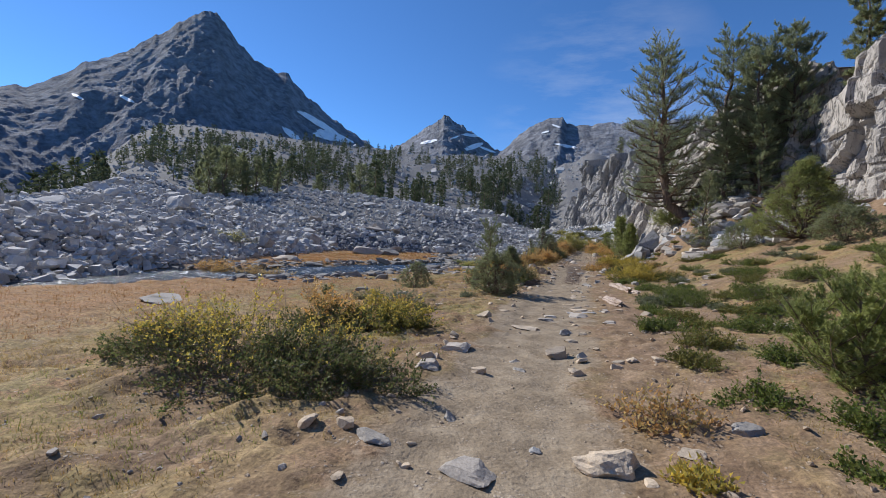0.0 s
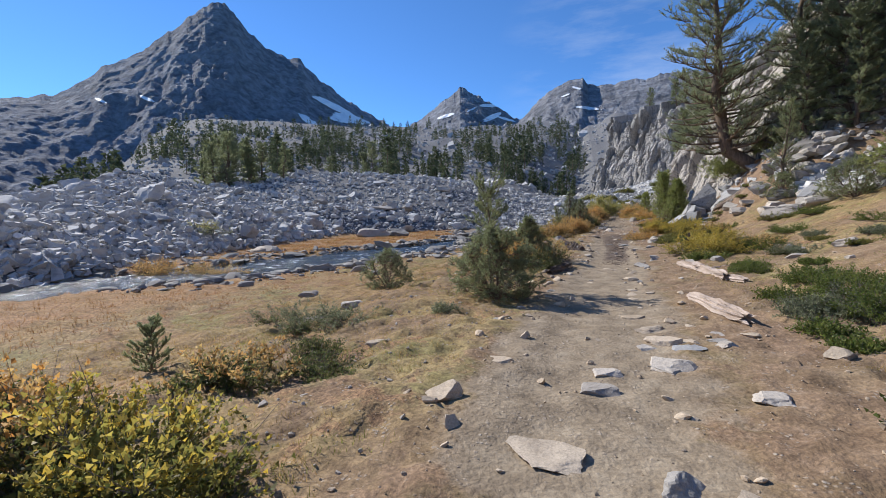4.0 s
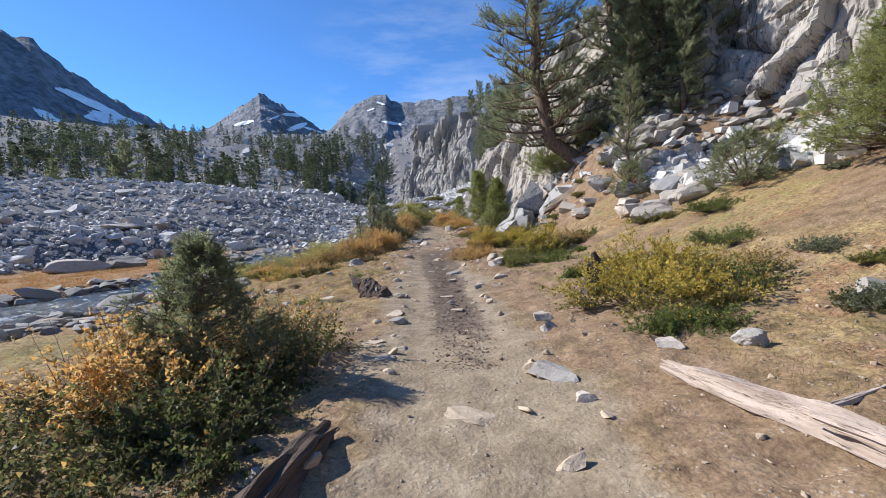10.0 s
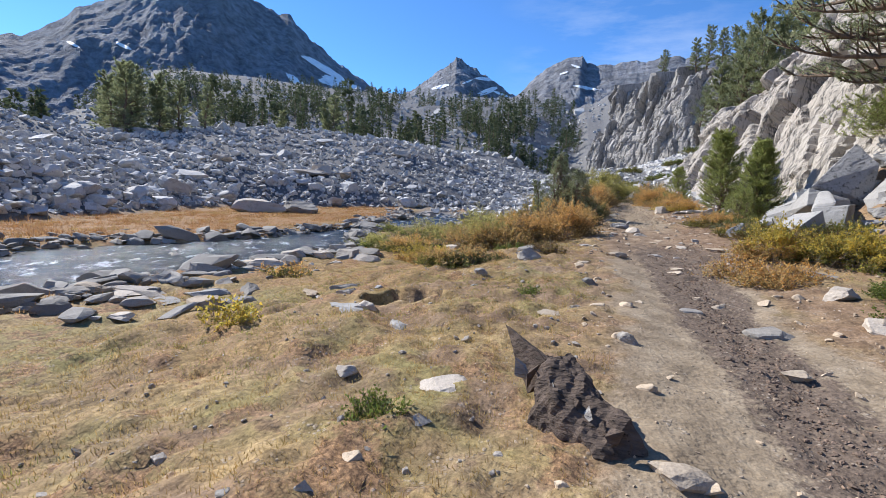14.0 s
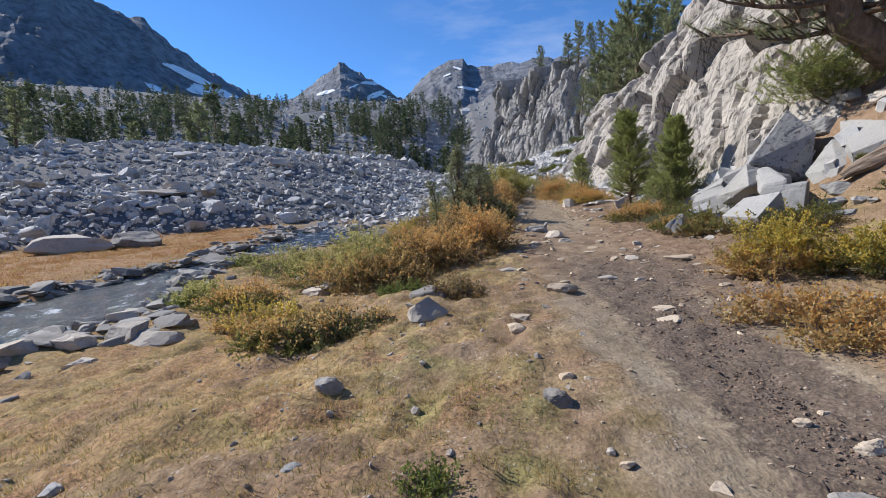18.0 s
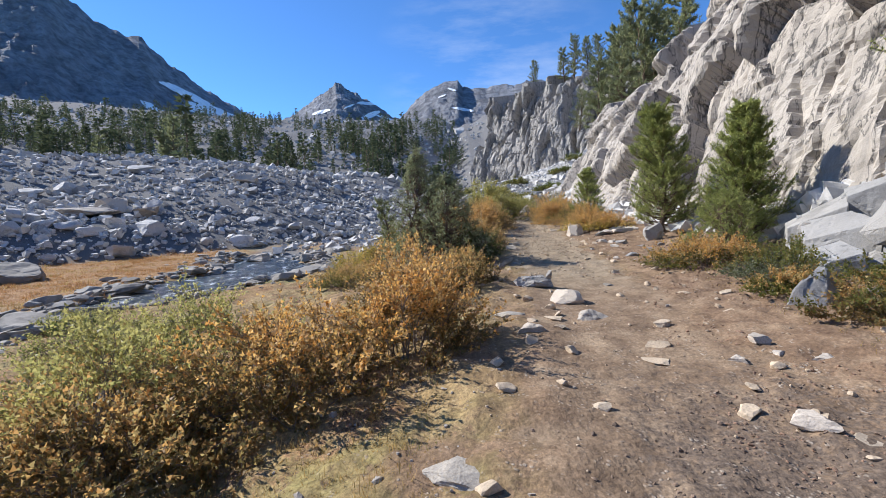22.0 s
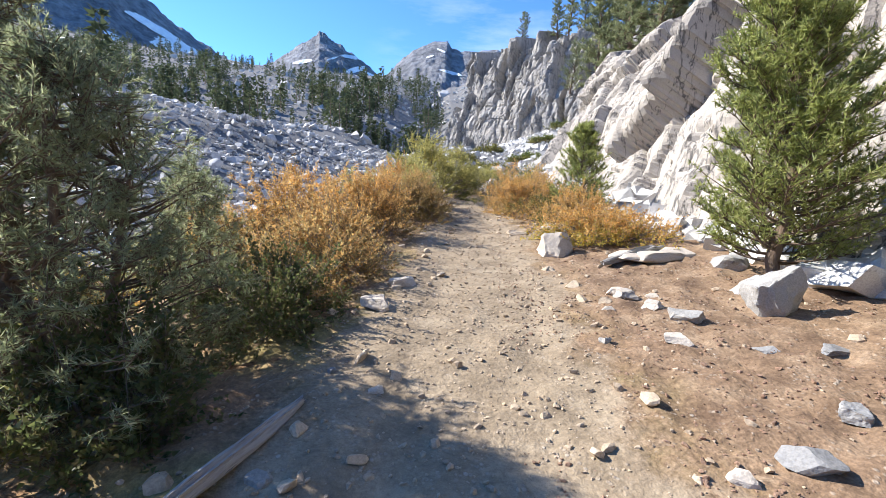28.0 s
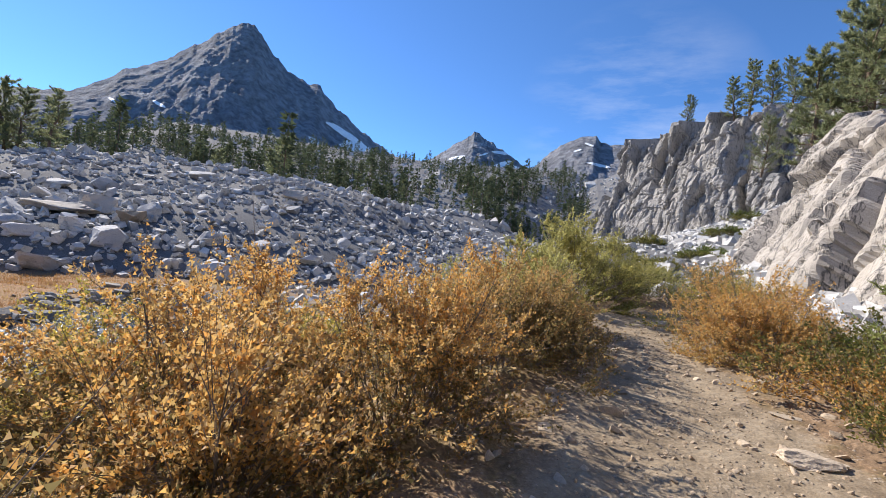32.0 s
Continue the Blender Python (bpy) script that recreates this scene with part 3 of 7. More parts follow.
def build_ground():
    xs, ys = spaced(-5.5, 5.5, 0.075, -4000, 4000, 1.07), spaced(-1, 52, 0.085, -4000, 4000, 1.08)
    X, Y = np.meshgrid(xs, ys)
    x, y = X.ravel(), Y.ravel()
    P = np.stack([x, y, x * 0], -1)
    d = x - trail_x(y)
    lump = fractal(P * 0.55, 11, 3)
    small = fractal(P * 3.5, 23, 3)
    tiny = fractal(P * 10.0, 27, 2)
    bare = step(1.25, 0.6, np.abs(d + 0.7 * (lump - 0.5)) + 0.7 * (small - 0.5) - 0.15 * step(8, 16, y) + 1.5 * step(56, 60, y))
    # brown earth and needle litter beside the trail
    patch = fractal(P * 0.9, 71, 4)
    rag = 1.6 * (lump - 0.5) + 1.2 * (small - 0.5)
    duff = 0.85 * step(3.4, 1.6, d + rag) * step(0, 0.8, d) * step(56, 50, y)
    duff = np.maximum(duff, step(30.5, 34, y + rag) * step(43, 39, y + rag) * step(-1.7, -0.9, d + 0.5 * rag) * step(4.4, 3.0, d + rag))
    duff = np.maximum(duff, 0.8 * step(0.5, 0.66, patch) * step(0.9, 1.6, d) * step(14, 9, d))
    duff = np.maximum(duff, 0.85 * step(9, 12, d + rag) * step(60, 30, d))
    duff = np.maximum(duff, 0.7 * step(1.9, 1.0, np.abs(d) + 0.7 * rag))
    duff = np.maximum(duff, 0.6 * step(0.56, 0.66, patch) * step(-9, -4, d) * step(-0.8, -1.2, d))
    duff = np.maximum(duff, 0.9 * step(0.5, 0.68, fractal(P * 1.7, 83, 4)) * step(0.7, 1.1, np.abs(d)) * step(7, 3, np.abs(d)))
    duff = np.maximum(duff, 0.95 * step(0.9, 1.5, d + 0.4 * rag) * step(6.5, 5, d) * step(38, 40, y) * step(50, 47.5, y))
    duff = duff * (1 - bare * (1 - 0.75 * step(30, 34, y) * step(41, 38, y)))
    wet_and_shade = step(0.6, 0.24, np.abs(d - 0.18 + 0.3 * (lump - 0.5)) - 0.2 * step(26, 29, y)) * step(19.5, 22, y) * step(36, 32.5, y) * 0.9
    wet_and_shade = np.maximum(wet_and_shade, step(1.6, 0.7, np.abs(d - 0.6)) * step(28.5, 30.5, y) * step(37, 33.5, y) * 0.75 * step(0.35, 0.55, lump))
    red = np.maximum(step(2.2, 3.6, np.abs(x - stream_x(y))) * step(-8, -11, x) * 0.75, step(3, 5, d) * step(0.5, 0.62, lump) * 0.15)
    red = np.maximum(red, step(-2.5, -5, d) * step(0.42, 0.6, lump) * 0.35)
    bank = step(6.3, 7.6, x + 0.5 * rag) * step(30, 33.5, y) * step(41, 39, y) * step(16, 12, x)
    duff, bare = np.maximum(duff, bank), bare * (1 - bank)
    t = talus_depth(x, y)
    stony = np.maximum(step(-1.5, 1.0, t), step(0.95, 0.7, np.abs(x - stream_x(y)) / stream_half(y)) * step(66, 60, y))
    stony = np.maximum(stony, step(7, 10, d) * step(36, 40, y))
    stony = stony * (1 - bank)
    stony = np.maximum(stony, step(-14, -6, x) * step(59, 64, y + 3 * rag))
    z = land(x, y)
    close = step(60, 25, np.abs(x)) * step(120, 70, y) * step(-30, -10, y)
    z = z + close * (0.10 * (lump - 0.5) * step(0.6, 2.5, np.abs(d)) + 0.34 * (fractal(P * 0.62, 19, 2) - 0.5) * step(-1.6, -3.5, d) * step(-12, -7, d - 3) + 0.09 * (np.abs(2 * fractal(P * 1.9, 29, 2) - 1) - 0.25) * step(-0.9, -2.0, d) * step(-16, -10, d) + (small - 0.5) * (0.06 + 0.10 * (1 - bare) * step(-0.5, -1.6, d) + 0.05 * (1 - bare) * step(0.9, 2, d)) + (tiny - 0.5) * (0.035 + 0.06 * (1 - bare)))
    z = z - close * 0.05 * step(1.0, 0.4, np.abs(d)) + close * wet_and_shade * 0.12 * (fractal(P * 9, 41, 2) - 0.6)
    pit = np.hypot((x + 3.02) / 0.72, (y - 27.42) / 0.36) + 0.5 * (small - 0.5) + 0.4 * (fractal(P * 6.5, 33, 2) - 0.5)
    z = z - 0.75 * step(1.05, 0.8, pit)
    # shade inside the hollow, painted with the dark mud colour
    wet_and_shade = np.maximum(wet_and_shade, 0.95 * step(1.05, 0.85, pit))
    far = step(60, 140, np.hypot(x, y - 30))
    z = z + far * 9 * (fractal(P * 0.02, 51, 4) - 0.5) + step(1, 6, t) * (1.6 * (fractal(P * 0.14, 61, 3) - 0.5) + 5.5 * step(4, 16, t) * (fractal(P * 0.045, 67, 3) - 0.5))
    nx, ny = len(xs), len(ys)
    i, j = np.meshgrid(np.arange(ny - 1), np.arange(nx - 1), indexing="ij")
    a = (i * nx + j).ravel()
    me = mesh_np("ground", np.stack([x, y, z], -1), np.stack([a, a + 1, a + nx + 1, a + nx], -1), GROUND, True)
    cover = me.color_attributes.new("cover", "FLOAT_COLOR", "POINT")
    cover.data.foreach_set("color", np.stack([bare, wet_and_shade, red, stony], -1).astype(np.float32).ravel())
    litter = me.attributes.new("litter", "FLOAT", "POINT")
    litter.data.foreach_set("value", np.clip(duff, 0, 1).astype(np.float32))
    return tagged(new("ground", me), "dry alpine meadow crossed by a sandy footpath", "ground", kind="structure"), xs, ys, z.reshape(ny, nx)


ground, GX, GY, GZ = build_ground()


def stand(x, y):
    """The height of the ground sheet at a place."""
    i, j = int(np.clip(np.searchsorted(GX, x) - 1, 0, len(GX) - 2)), int(np.clip(np.searchsorted(GY, y) - 1, 0, len(GY) - 2))
    u, v = (x - GX[i]) / (GX[i + 1] - GX[i]), (y - GY[j]) / (GY[j + 1] - GY[j])
    return float((GZ[j, i] * (1 - u) + GZ[j, i + 1] * u) * (1 - v) + (GZ[j + 1, i] * (1 - u) + GZ[j + 1, i + 1] * u) * v)


def stand_many(x, y):
    i, j = np.clip(np.searchsorted(GX, x) - 1, 0, len(GX) - 2), np.clip(np.searchsorted(GY, y) - 1, 0, len(GY) - 2)
    u, v = (x - GX[i]) / (GX[i + 1] - GX[i]), (y - GY[j]) / (GY[j + 1] - GY[j])
    return (GZ[j, i] * (1 - u) + GZ[j, i + 1] * u) * (1 - v) + (GZ[j + 1, i] * (1 - u) + GZ[j + 1, i + 1] * u) * v


# ---- the stream ----
def build_stream():
    ys = np.concatenate([np.linspace(-40, 12, 60), np.linspace(12.1, 61, 700)])
    w = np.linspace(-1.3, 1.3, 61)
    X = stream_x(ys)[:, None] + stream_half(ys)[:, None] * w[None]
    Y = np.repeat(ys[:, None], 61, 1)
    P = np.stack([X, Y, X * 0], -1).reshape(-1, 3)
    Z = -0.66 + 0.07 * (fractal(P * np.array([1.6, 1.1, 1]), 3, 2) - 0.5) + 0.1 * (fractal(P * np.array([4.2, 3.0, 1]), 8, 2) - 0.5)
    i, j = np.meshgrid(np.arange(len(ys) - 1), np.arange(60), indexing="ij")
    a = (i * 61 + j).ravel()
    me = mesh_np("water", np.column_stack([P[:, :2], Z]), np.stack([a, a + 1, a + 62, a + 61], -1), WATER, True)
    tagged(new("water", me), "shallow glittering mountain stream between stony banks", "stream", kind="structure")


build_stream()


# ---- mountains ----
def mountain(label, ridge, dist, mat, snow=(), seed=0, rough=1.0):
    """A mountain whose ridge line, seen from the start of the trail, runs through (bearing, elevation) pairs in degrees."""
    R = np.array(ridge, float)
    az, wide = (R[0, 0] + R[-1, 0]) / 2, ((R[-1, 0] - R[0, 0]) / 2,) * 2
    nu, nv = (300, 100) if snow else (160, 30)
    u = np.linspace(-wide[0], wide[1], nu)
    v = np.concatenate([np.linspace(-0.25, -0.03, 6), np.linspace(0, 1, nv - 6)])
    U, W = np.meshgrid(u, v)
    el = np.interp(az + U, R[:, 0], R[:, 1])
    el = el + (fractal(np.stack([u * 1.6, u * 0, u * 0], -1), seed + 5, 6, 0.66)[None] - 0.5) * 0.9 * rough * np.clip(1 - 9 * W, 0, 1)
    A = np.radians(az + U)
    front = np.clip(W, 0, 1)
    back = np.clip(-W, 0, 1)
    r = dist * (1 - 0.48 * front + 0.9 * back)
    # spurs and gullies in the plan, at a few sizes
    Q = np.stack([(U * dist * 0.0175).ravel(), (W * dist * 0.48).ravel(), (U * 0).ravel()], -1) / 300
    Q = Q + 0.35 * np.stack([fractal(Q * 1.3, seed + k, 3) - 0.5 for k in (61, 62, 63)], -1)
    spur = 1 - np.abs(2 * fractal(Q * np.array([1.3, 0.55, 1]), seed + 9, 3, 0.5) - 1).reshape(U.shape)
    crag = 1 - np.abs(2 * fractal(Q * 3.1, seed + 29, 5, 0.62) - 1).reshape(U.shape)
    fine = fractal(Q * 11, seed + 21, 4, 0.6).reshape(U.shape)
    share = (1 - front) ** 1.2 * (1 - back * 1.6) + front ** 0.8 * (1 - front) * (0.38 * (spur - 0.7) + 0.2 * (crag - 0.7) + 0.2 * (fine - 0.5))
    z = 1.5 + dist * np.tan(np.radians(el)) * share - 40 * front ** 3 - 3
    V = np.stack([r * np.sin(A), r * np.cos(A), z], -1).reshape(-1, 3)
    i, j = np.meshgrid(np.arange(nv - 1), np.arange(nu - 1), indexing="ij")
    a = (i * nu + j).ravel()
    F = np.stack([a, a + nu, a + nu + 1, a + 1], -1)
    ob = tagged(new("mountain", mesh_np("mountain", V, F, mat, False)), label, "mountain")
    G = V.reshape(nv, nu, 3)
    seen = np.degrees(np.arctan2(z - 1.5, r))
    seen[:6] = 90
    seen = np.minimum.accumulate(seen, axis=0)
    for sa, se, long, thick, tilt in snow:
        # an old snow field lying on the slope: bearing, elevation, half length, half width, tilt
        n = 26
        p, q = np.meshgrid(np.linspace(-1, 1, n), np.linspace(-1, 1, n))
        edge = 0.55 + 0.8 * fractal(np.stack([p.ravel() * 2.6, q.ravel() * 2.6, p.ravel() * 0 + sa], -1), 77, 4, 0.6).reshape(n, n)
        rad = np.maximum(np.abs(p), np.abs(q)) / np.maximum(1e-6, np.hypot(p, q))
        pu, pv = p * rad * edge, q * rad * edge
        uu, ee = sa - az + long * pu, se + thick * pv + tilt * long * pu
        fj = np.clip((uu + wide[0]) / (wide[0] + wide[1]) * (nu - 1), 0, nu - 1.01)
        j0 = fj.astype(int)
        t = fj - j0
        fi = np.array([[np.interp(-ee[a, b], -(seen[:, j0[a, b]] * (1 - t[a, b]) + seen[:, j0[a, b] + 1] * t[a, b]), np.arange(nv)) for b in range(n)] for a in range(n)])
        fi = np.clip(fi, 0, nv - 1.01)
        i0 = fi.astype(int)
        s, t = (fi - i0)[..., None], t[..., None]
        S = (G[i0, j0] * (1 - t) + G[i0, j0 + 1] * t) * (1 - s) + (G[i0 + 1, j0] * (1 - t) + G[i0 + 1, j0 + 1] * t) * s
        S = S * 0.9965 + np.array([0, 0, 0.0035 * 1.5])
        ii, jj = np.meshgrid(np.arange(n - 1), np.arange(n - 1), indexing="ij")
        b = (ii * n + jj).ravel()
        me = mesh_np("snow_patch", S.reshape(-1, 3), np.stack([b, b + n, b + n + 1, b + 1], -1), SNOW, True)
        part("snow_patch", me, ob, "old grey-white snow patch")
    return ob


mountain("steep dark pyramid peak with small snow patches",
         ((-98, 9.5), (-86, 8.6), (-77, 7.4), (-73.2, 8.8), (-68.3, 10.7), (-64.2, 11.3), (-59.0, 12.4), (-56.7, 14.1), (-55.0, 15.9), (-53.7, 16.3), (-50.5, 18.8), (-48.0, 20.9), (-45.7, 23.0), (-44.3, 23.5), (-43.4, 23.5),
          (-42.5, 22.8), (-41.3, 21.4), (-39.3, 19.8), (-36.8, 18.9), (-35.5, 19.0), (-33.4, 17.1), (-30.5, 15.2), (-28.3, 13.8), (-25.4, 12.3), (-23.1, 11.2), (-16, 9.4), (-8, 8.8)), 1500, MOUNT_DARK_HAZED,
         ((-31.6, 13.9, 2.6, 0.42, -0.42), (-29.6, 12.5, 2.4, 0.5, -0.2), (-30.6, 12.4, 1.6, 0.42, -0.1), (-34.6, 12.0, 1.2, 0.42, -0.62), (-51.5, 13.0, 0.7, 0.18, -0.3), (-55.5, 12.3, 0.5, 0.15, -0.3)), 3)
mountain("grey conical peak streaked with snow",
         ((-31, 8.5), (-22.9, 11.2), (-21.0, 12.5), (-19.6, 13.5), (-17.4, 15.1), (-16.0, 15.8), (-15.5, 16.4), (-14.5, 16.0), (-12.9, 15.2), (-10.6, 13.8), (-9.0, 12.8), (-7.5, 12.2), (0, 9.5)), 1900, MOUNT_PALE,
         ((-11.8, 14.0, 1.3, 0.2, -0.05), (-11.4, 12.6, 1.3, 0.34, 0.35), (-9.6, 12.3, 1.2, 0.16, -0.3), (-17.4, 12.9, 1.1, 0.22, 0.25), (-14.0, 13.6, 0.7, 0.12, 0.4)), 5)
mountain("rugged pale granite summit with a snow streak",
         ((-17, 8.6), (-9.3, 10.6), (-7.5, 12.3), (-5.8, 14.1), (-4.4, 15.2), (-2.7, 15.9), (-1.0, 16.5), (-0.25, 16.6), (0.4, 15.7), (1.6, 15.5), (4.2, 15.5), (6.9, 15.6), (8.8, 15.8), (16, 15.4), (28, 14.5), (45, 13.5)), 1300, MOUNT_PALE,
         ((0.5, 12.9, 1.5, 0.17, -0.2), (-0.9, 15.3, 0.6, 0.12, -0.3), (-2.2, 14.6, 0.5, 0.1, 0.3)), 8)
mountain("long stony ridge closing the valley", ((-210, 9), (-170, 12), (-140, 13.5), (-110, 11), (-90, 8)), 900, MOUNT_PALE, (), 13)
mountain("long stony ridge behind the trail", ((38, 12), (70, 14), (110, 15), (150, 14), (190, 10)), 900, MOUNT_PALE, (), 17)


# ---- cliffs ----
def along(points, n):
    P = np.asarray(points, float)
    s = np.concatenate([[0], np.cumsum(np.linalg.norm(np.diff(P, axis=0), axis=1))])
    t = np.linspace(0, s[-1], n)
    return np.stack([np.interp(t, s, P[:, k]) for k in range(3)], -1)


def cliff(label, base, top, nu, nv, columns, amp, seed, lean=0.0, back=9.0, mat=CLIFF, ledge=0.0, wander=2.5):
    """A rock face between a foot line and a brow line, broken into blocks and columns."""
    B, T = along(base, nu), along(top, nu)
    B[:, 2] = np.minimum(B[:, 2], stand_many(B[:, 0], B[:, 1]) - 0.3)
    v = np.linspace(0, 1, nv)
    prof = v + lean * np.sin(v * np.pi)
    zshare = np.clip(v, 0, 1)
    V = B[None] + (T - B)[None] * np.stack([prof, prof, zshare], -1)[:, None]
    n = np.gradient(B, axis=0)
    flat = np.stack([-n[:, 1], n[:, 0], n[:, 2] * 0], -1)
    flat /= np.linalg.norm(flat, axis=1)[:, None]
    rise = T - B
    N = flat - rise * ((flat * rise).sum(1) / (rise * rise).sum(1))[:, None]
    N /= np.linalg.norm(N, axis=1)[:, None]
    N = np.repeat(N[None], nv, 0)
    P = V.reshape(-1, 3)
    warp = np.stack([fractal(P * 0.35, seed + k, 3) - 0.5 for k in (31, 32, 33)], -1)
    big, gap, tip = cells((P + warp * wander) * np.array(columns), seed)
    mid, gap2, tip2 = cells((P + warp * wander * 0.5) * np.array(columns) * 2.6 + 5, seed + 3)
    tiny, gap3, tip3 = cells((P + warp * 0.5) * np.array(columns) * 6 + 9, seed + 6)
    push = amp * (big - 0.5 + 0.6 * tip) + amp * 0.2 * (mid - 0.5 + 0.7 * tip2) + amp * 0.06 * (tiny - 0.5 + 0.8 * tip3) + 0.16 * (fractal(P * 1.7, seed + 70, 3) - 0.5)
    push = push - amp * 0.3 * np.exp(-gap / 0.03) - amp * 0.1 * np.exp(-gap2 / 0.04) + amp * 0.9 * (fractal(P * 0.22, seed + 40, 3) - 0.5)
    if ledge:
        push = push + ledge * (cells(P * np.array((0.15, 0.15, 0.55)), seed + 60)[0] - 0.5)
    fade = np.repeat(np.minimum(1, 0.25 + v * 6)[:, None], nu, 1).ravel()
    P = P + N.reshape(-1, 3) * (push * fade)[:, None]
    P[:, 2] += amp * 0.5 * (big - 0.5) * np.repeat(v ** 2, nu)
    rows = P.reshape(nv, nu, 3)
    brow = rows[-1]
    caps = []
    for k in range(1, 7):
        c = brow - flat * back * k / 6
        c[:, 2] += back * k / 6 * 0.12 + amp * 0.6 * (fractal(c * 0.8, seed + 50, 3) - 0.5)
        caps.append(c)
    foot = rows[0] - np.array([0, 0, 2.5])
    V = np.concatenate([foot[None], rows, np.array(caps)])
    nr = len(V)
    i, j = np.meshgrid(np.arange(nr - 1), np.arange(nu - 1), indexing="ij")
    a = (i * nu + j).ravel()
    me = mesh_np("cliff", V.reshape(-1, 3), np.stack([a, a + nu, a + nu + 1, a + 1], -1)[:, ::-1], mat, False)
    return tagged(new("cliff", me), label, "cliff")


cliff("tall columnar granite cliff above the valley", ((30, 84, 12), (23, 96, 11), (15, 105, 10), (9, 115, 9), (1.5, 127, 8)),
      ((36, 84, 22), (28, 98, 23), (19, 108, 24.5), (13, 118, 25.5), (7, 130, 25.5)), 340, 110, (0.40, 0.40, 0.035), 2.6, 3, 0.0, 14, CLIFF_FAR, 0.3, 0.45)
cliff("pale fractured granite cliff rising beside the trail", ((14, 34.5, 5), (10.6, 36.2, 3.6), (8.4, 38, 2.2), (7.6, 40.5, 2.1), (7.1, 44, 2.2), (6.8, 48, 2.4), (7.0, 55, 2.8), (7.2, 62, 3.6), (7.8, 67, 4), (9.5, 73, 5)),
      ((19, 34.5, 13), (18, 36.5, 15), (17, 38, 16), (16, 41, 17), (15.5, 47, 17), (14.3, 55.5, 13), (13.8, 62, 11.3), (12.6, 68, 9.6), (13.4, 75, 9.2)), 360, 150, (0.42, 0.42, 0.15), 1.2, 6, -0.12, 16, CLIFF, 0.06)
cliff("rounded white granite wall among pines", ((20, 14, 5.5), (17.5, 22, 4.6), (15.4, 28, 4.4), (14.3, 32, 4.6), (14.0, 36, 5.2)),
      ((25, 14, 17), (20.5, 23, 15.5), (17, 28.5, 13.5), (15.4, 32.3, 11.5), (16.5, 37, 11)), 190, 80, (0.35, 0.35, 0.13), 1.6, 9, 0.06, 10, CLIFF, 0.3)


# ---- talus: thousands of broken blocks ----
def ball(level):
    bm = bmesh.new()
    bmesh.ops.create_icosphere(bm, subdivisions=level, radius=1)
    V, F = np.array([v.co[:] for v in bm.verts]), np.array([[v.index for v in f.verts] for f in bm.faces])
    bm.free()
    return V, F


BALL = {k: ball(k) for k in (1, 2, 3, 4)}


def chipped(level, rng, cuts, keep=(0.5, 0.82)):
    """An angular stone: a rough block with its corners knocked off."""
    if level == 0:
        V = np.array([(a, b, c) for a in (-1, 1) for b in (-1, 1) for c in (-1, 1)]) * 0.7
        V = V * rng.uniform(0.6, 1.15, (8, 3)) + rng.normal(0, 0.13, (8, 3))
        quads = ((0, 1, 3, 2), (4, 6, 7, 5), (0, 4, 5, 1), (2, 3, 7, 6), (0, 2, 6, 4), (1, 5, 7, 3))
        return V, np.array([t for q in quads for t in (q[:3], (q[0], q[2], q[3]))])
    V, F = BALL[level]
    V = V.copy()
    for k in range(3):
        for s in (-1, 1):
            n = np.eye(3)[k] * s + rng.normal(0, 0.4, 3)
            n /= np.linalg.norm(n)
            V -= np.maximum(0, V @ n - rng.uniform(0.4, 0.72))[:, None] * n
    for _ in range(cuts):
        n = rng.normal(size=3)
        n /= np.linalg.norm(n)
        V -= np.maximum(0, V @ n - rng.uniform(*keep))[:, None] * n
    if level > 1:
        V = V * (1 + (0.5 if level > 2 else 0.3) * (fractal(V * 2.2, int(rng.integers(1, 99)), 5, 0.62) - 0.5))[:, None]
    return V - (V.max(0) + V.min(0)) / 2, F


def scatter_stones(name, label, x, y, size, rng, mat, level=1, cuts=7, sink=0.3, kinds=24, flat=(0.45, 0.9), category="stones", tilt=0.35, length=(0.7, 1.3)):
    base = [chipped(level, rng, cuts) for _ in range(kinds)]
    F0 = base[0][1]
    B = np.array([b[0] for b in base])
    n = len(x)
    pick = rng.integers(0, kinds, n)
    S = np.stack([size * rng.uniform(*length, n), size * rng.uniform(0.6, 1.0, n), size * rng.uniform(*flat, n)], -1) * 0.5
    V = B[pick] * S[:, None]
    a, b = rng.uniform(0, 2 * np.pi, n), rng.normal(0, tilt, n)
    c, s = np.cos(b)[:, None], np.sin(b)[:, None]
    V = np.stack([V[..., 0] * c - V[..., 2] * s, V[..., 1], V[..., 0] * s + V[..., 2] * c], -1)
    b = rng.normal(0, tilt, n)
    c, s = np.cos(b)[:, None], np.sin(b)[:, None]
    V = np.stack([V[..., 0], V[..., 1] * c - V[..., 2] * s, V[..., 1] * s + V[..., 2] * c], -1)
    c, s = np.cos(a)[:, None], np.sin(a)[:, None]
    V = np.stack([V[..., 0] * c - V[..., 1] * s, V[..., 0] * s + V[..., 1] * c, V[..., 2]], -1)
    z = stand_many(x, y) + S[:, 2] * (1 - 2 * sink)
    V = V + np.stack([x, y, z], -1)[:, None]
    m = B.shape[1]
    F = (F0[None] + (np.arange(n) * m)[:, None, None]).reshape(-1, 3)
    return tagged(new(name, mesh_np(name, V.reshape(-1, 3), F, mat)), label, category, kind="stuff")


rng = np.random.default_rng(5)


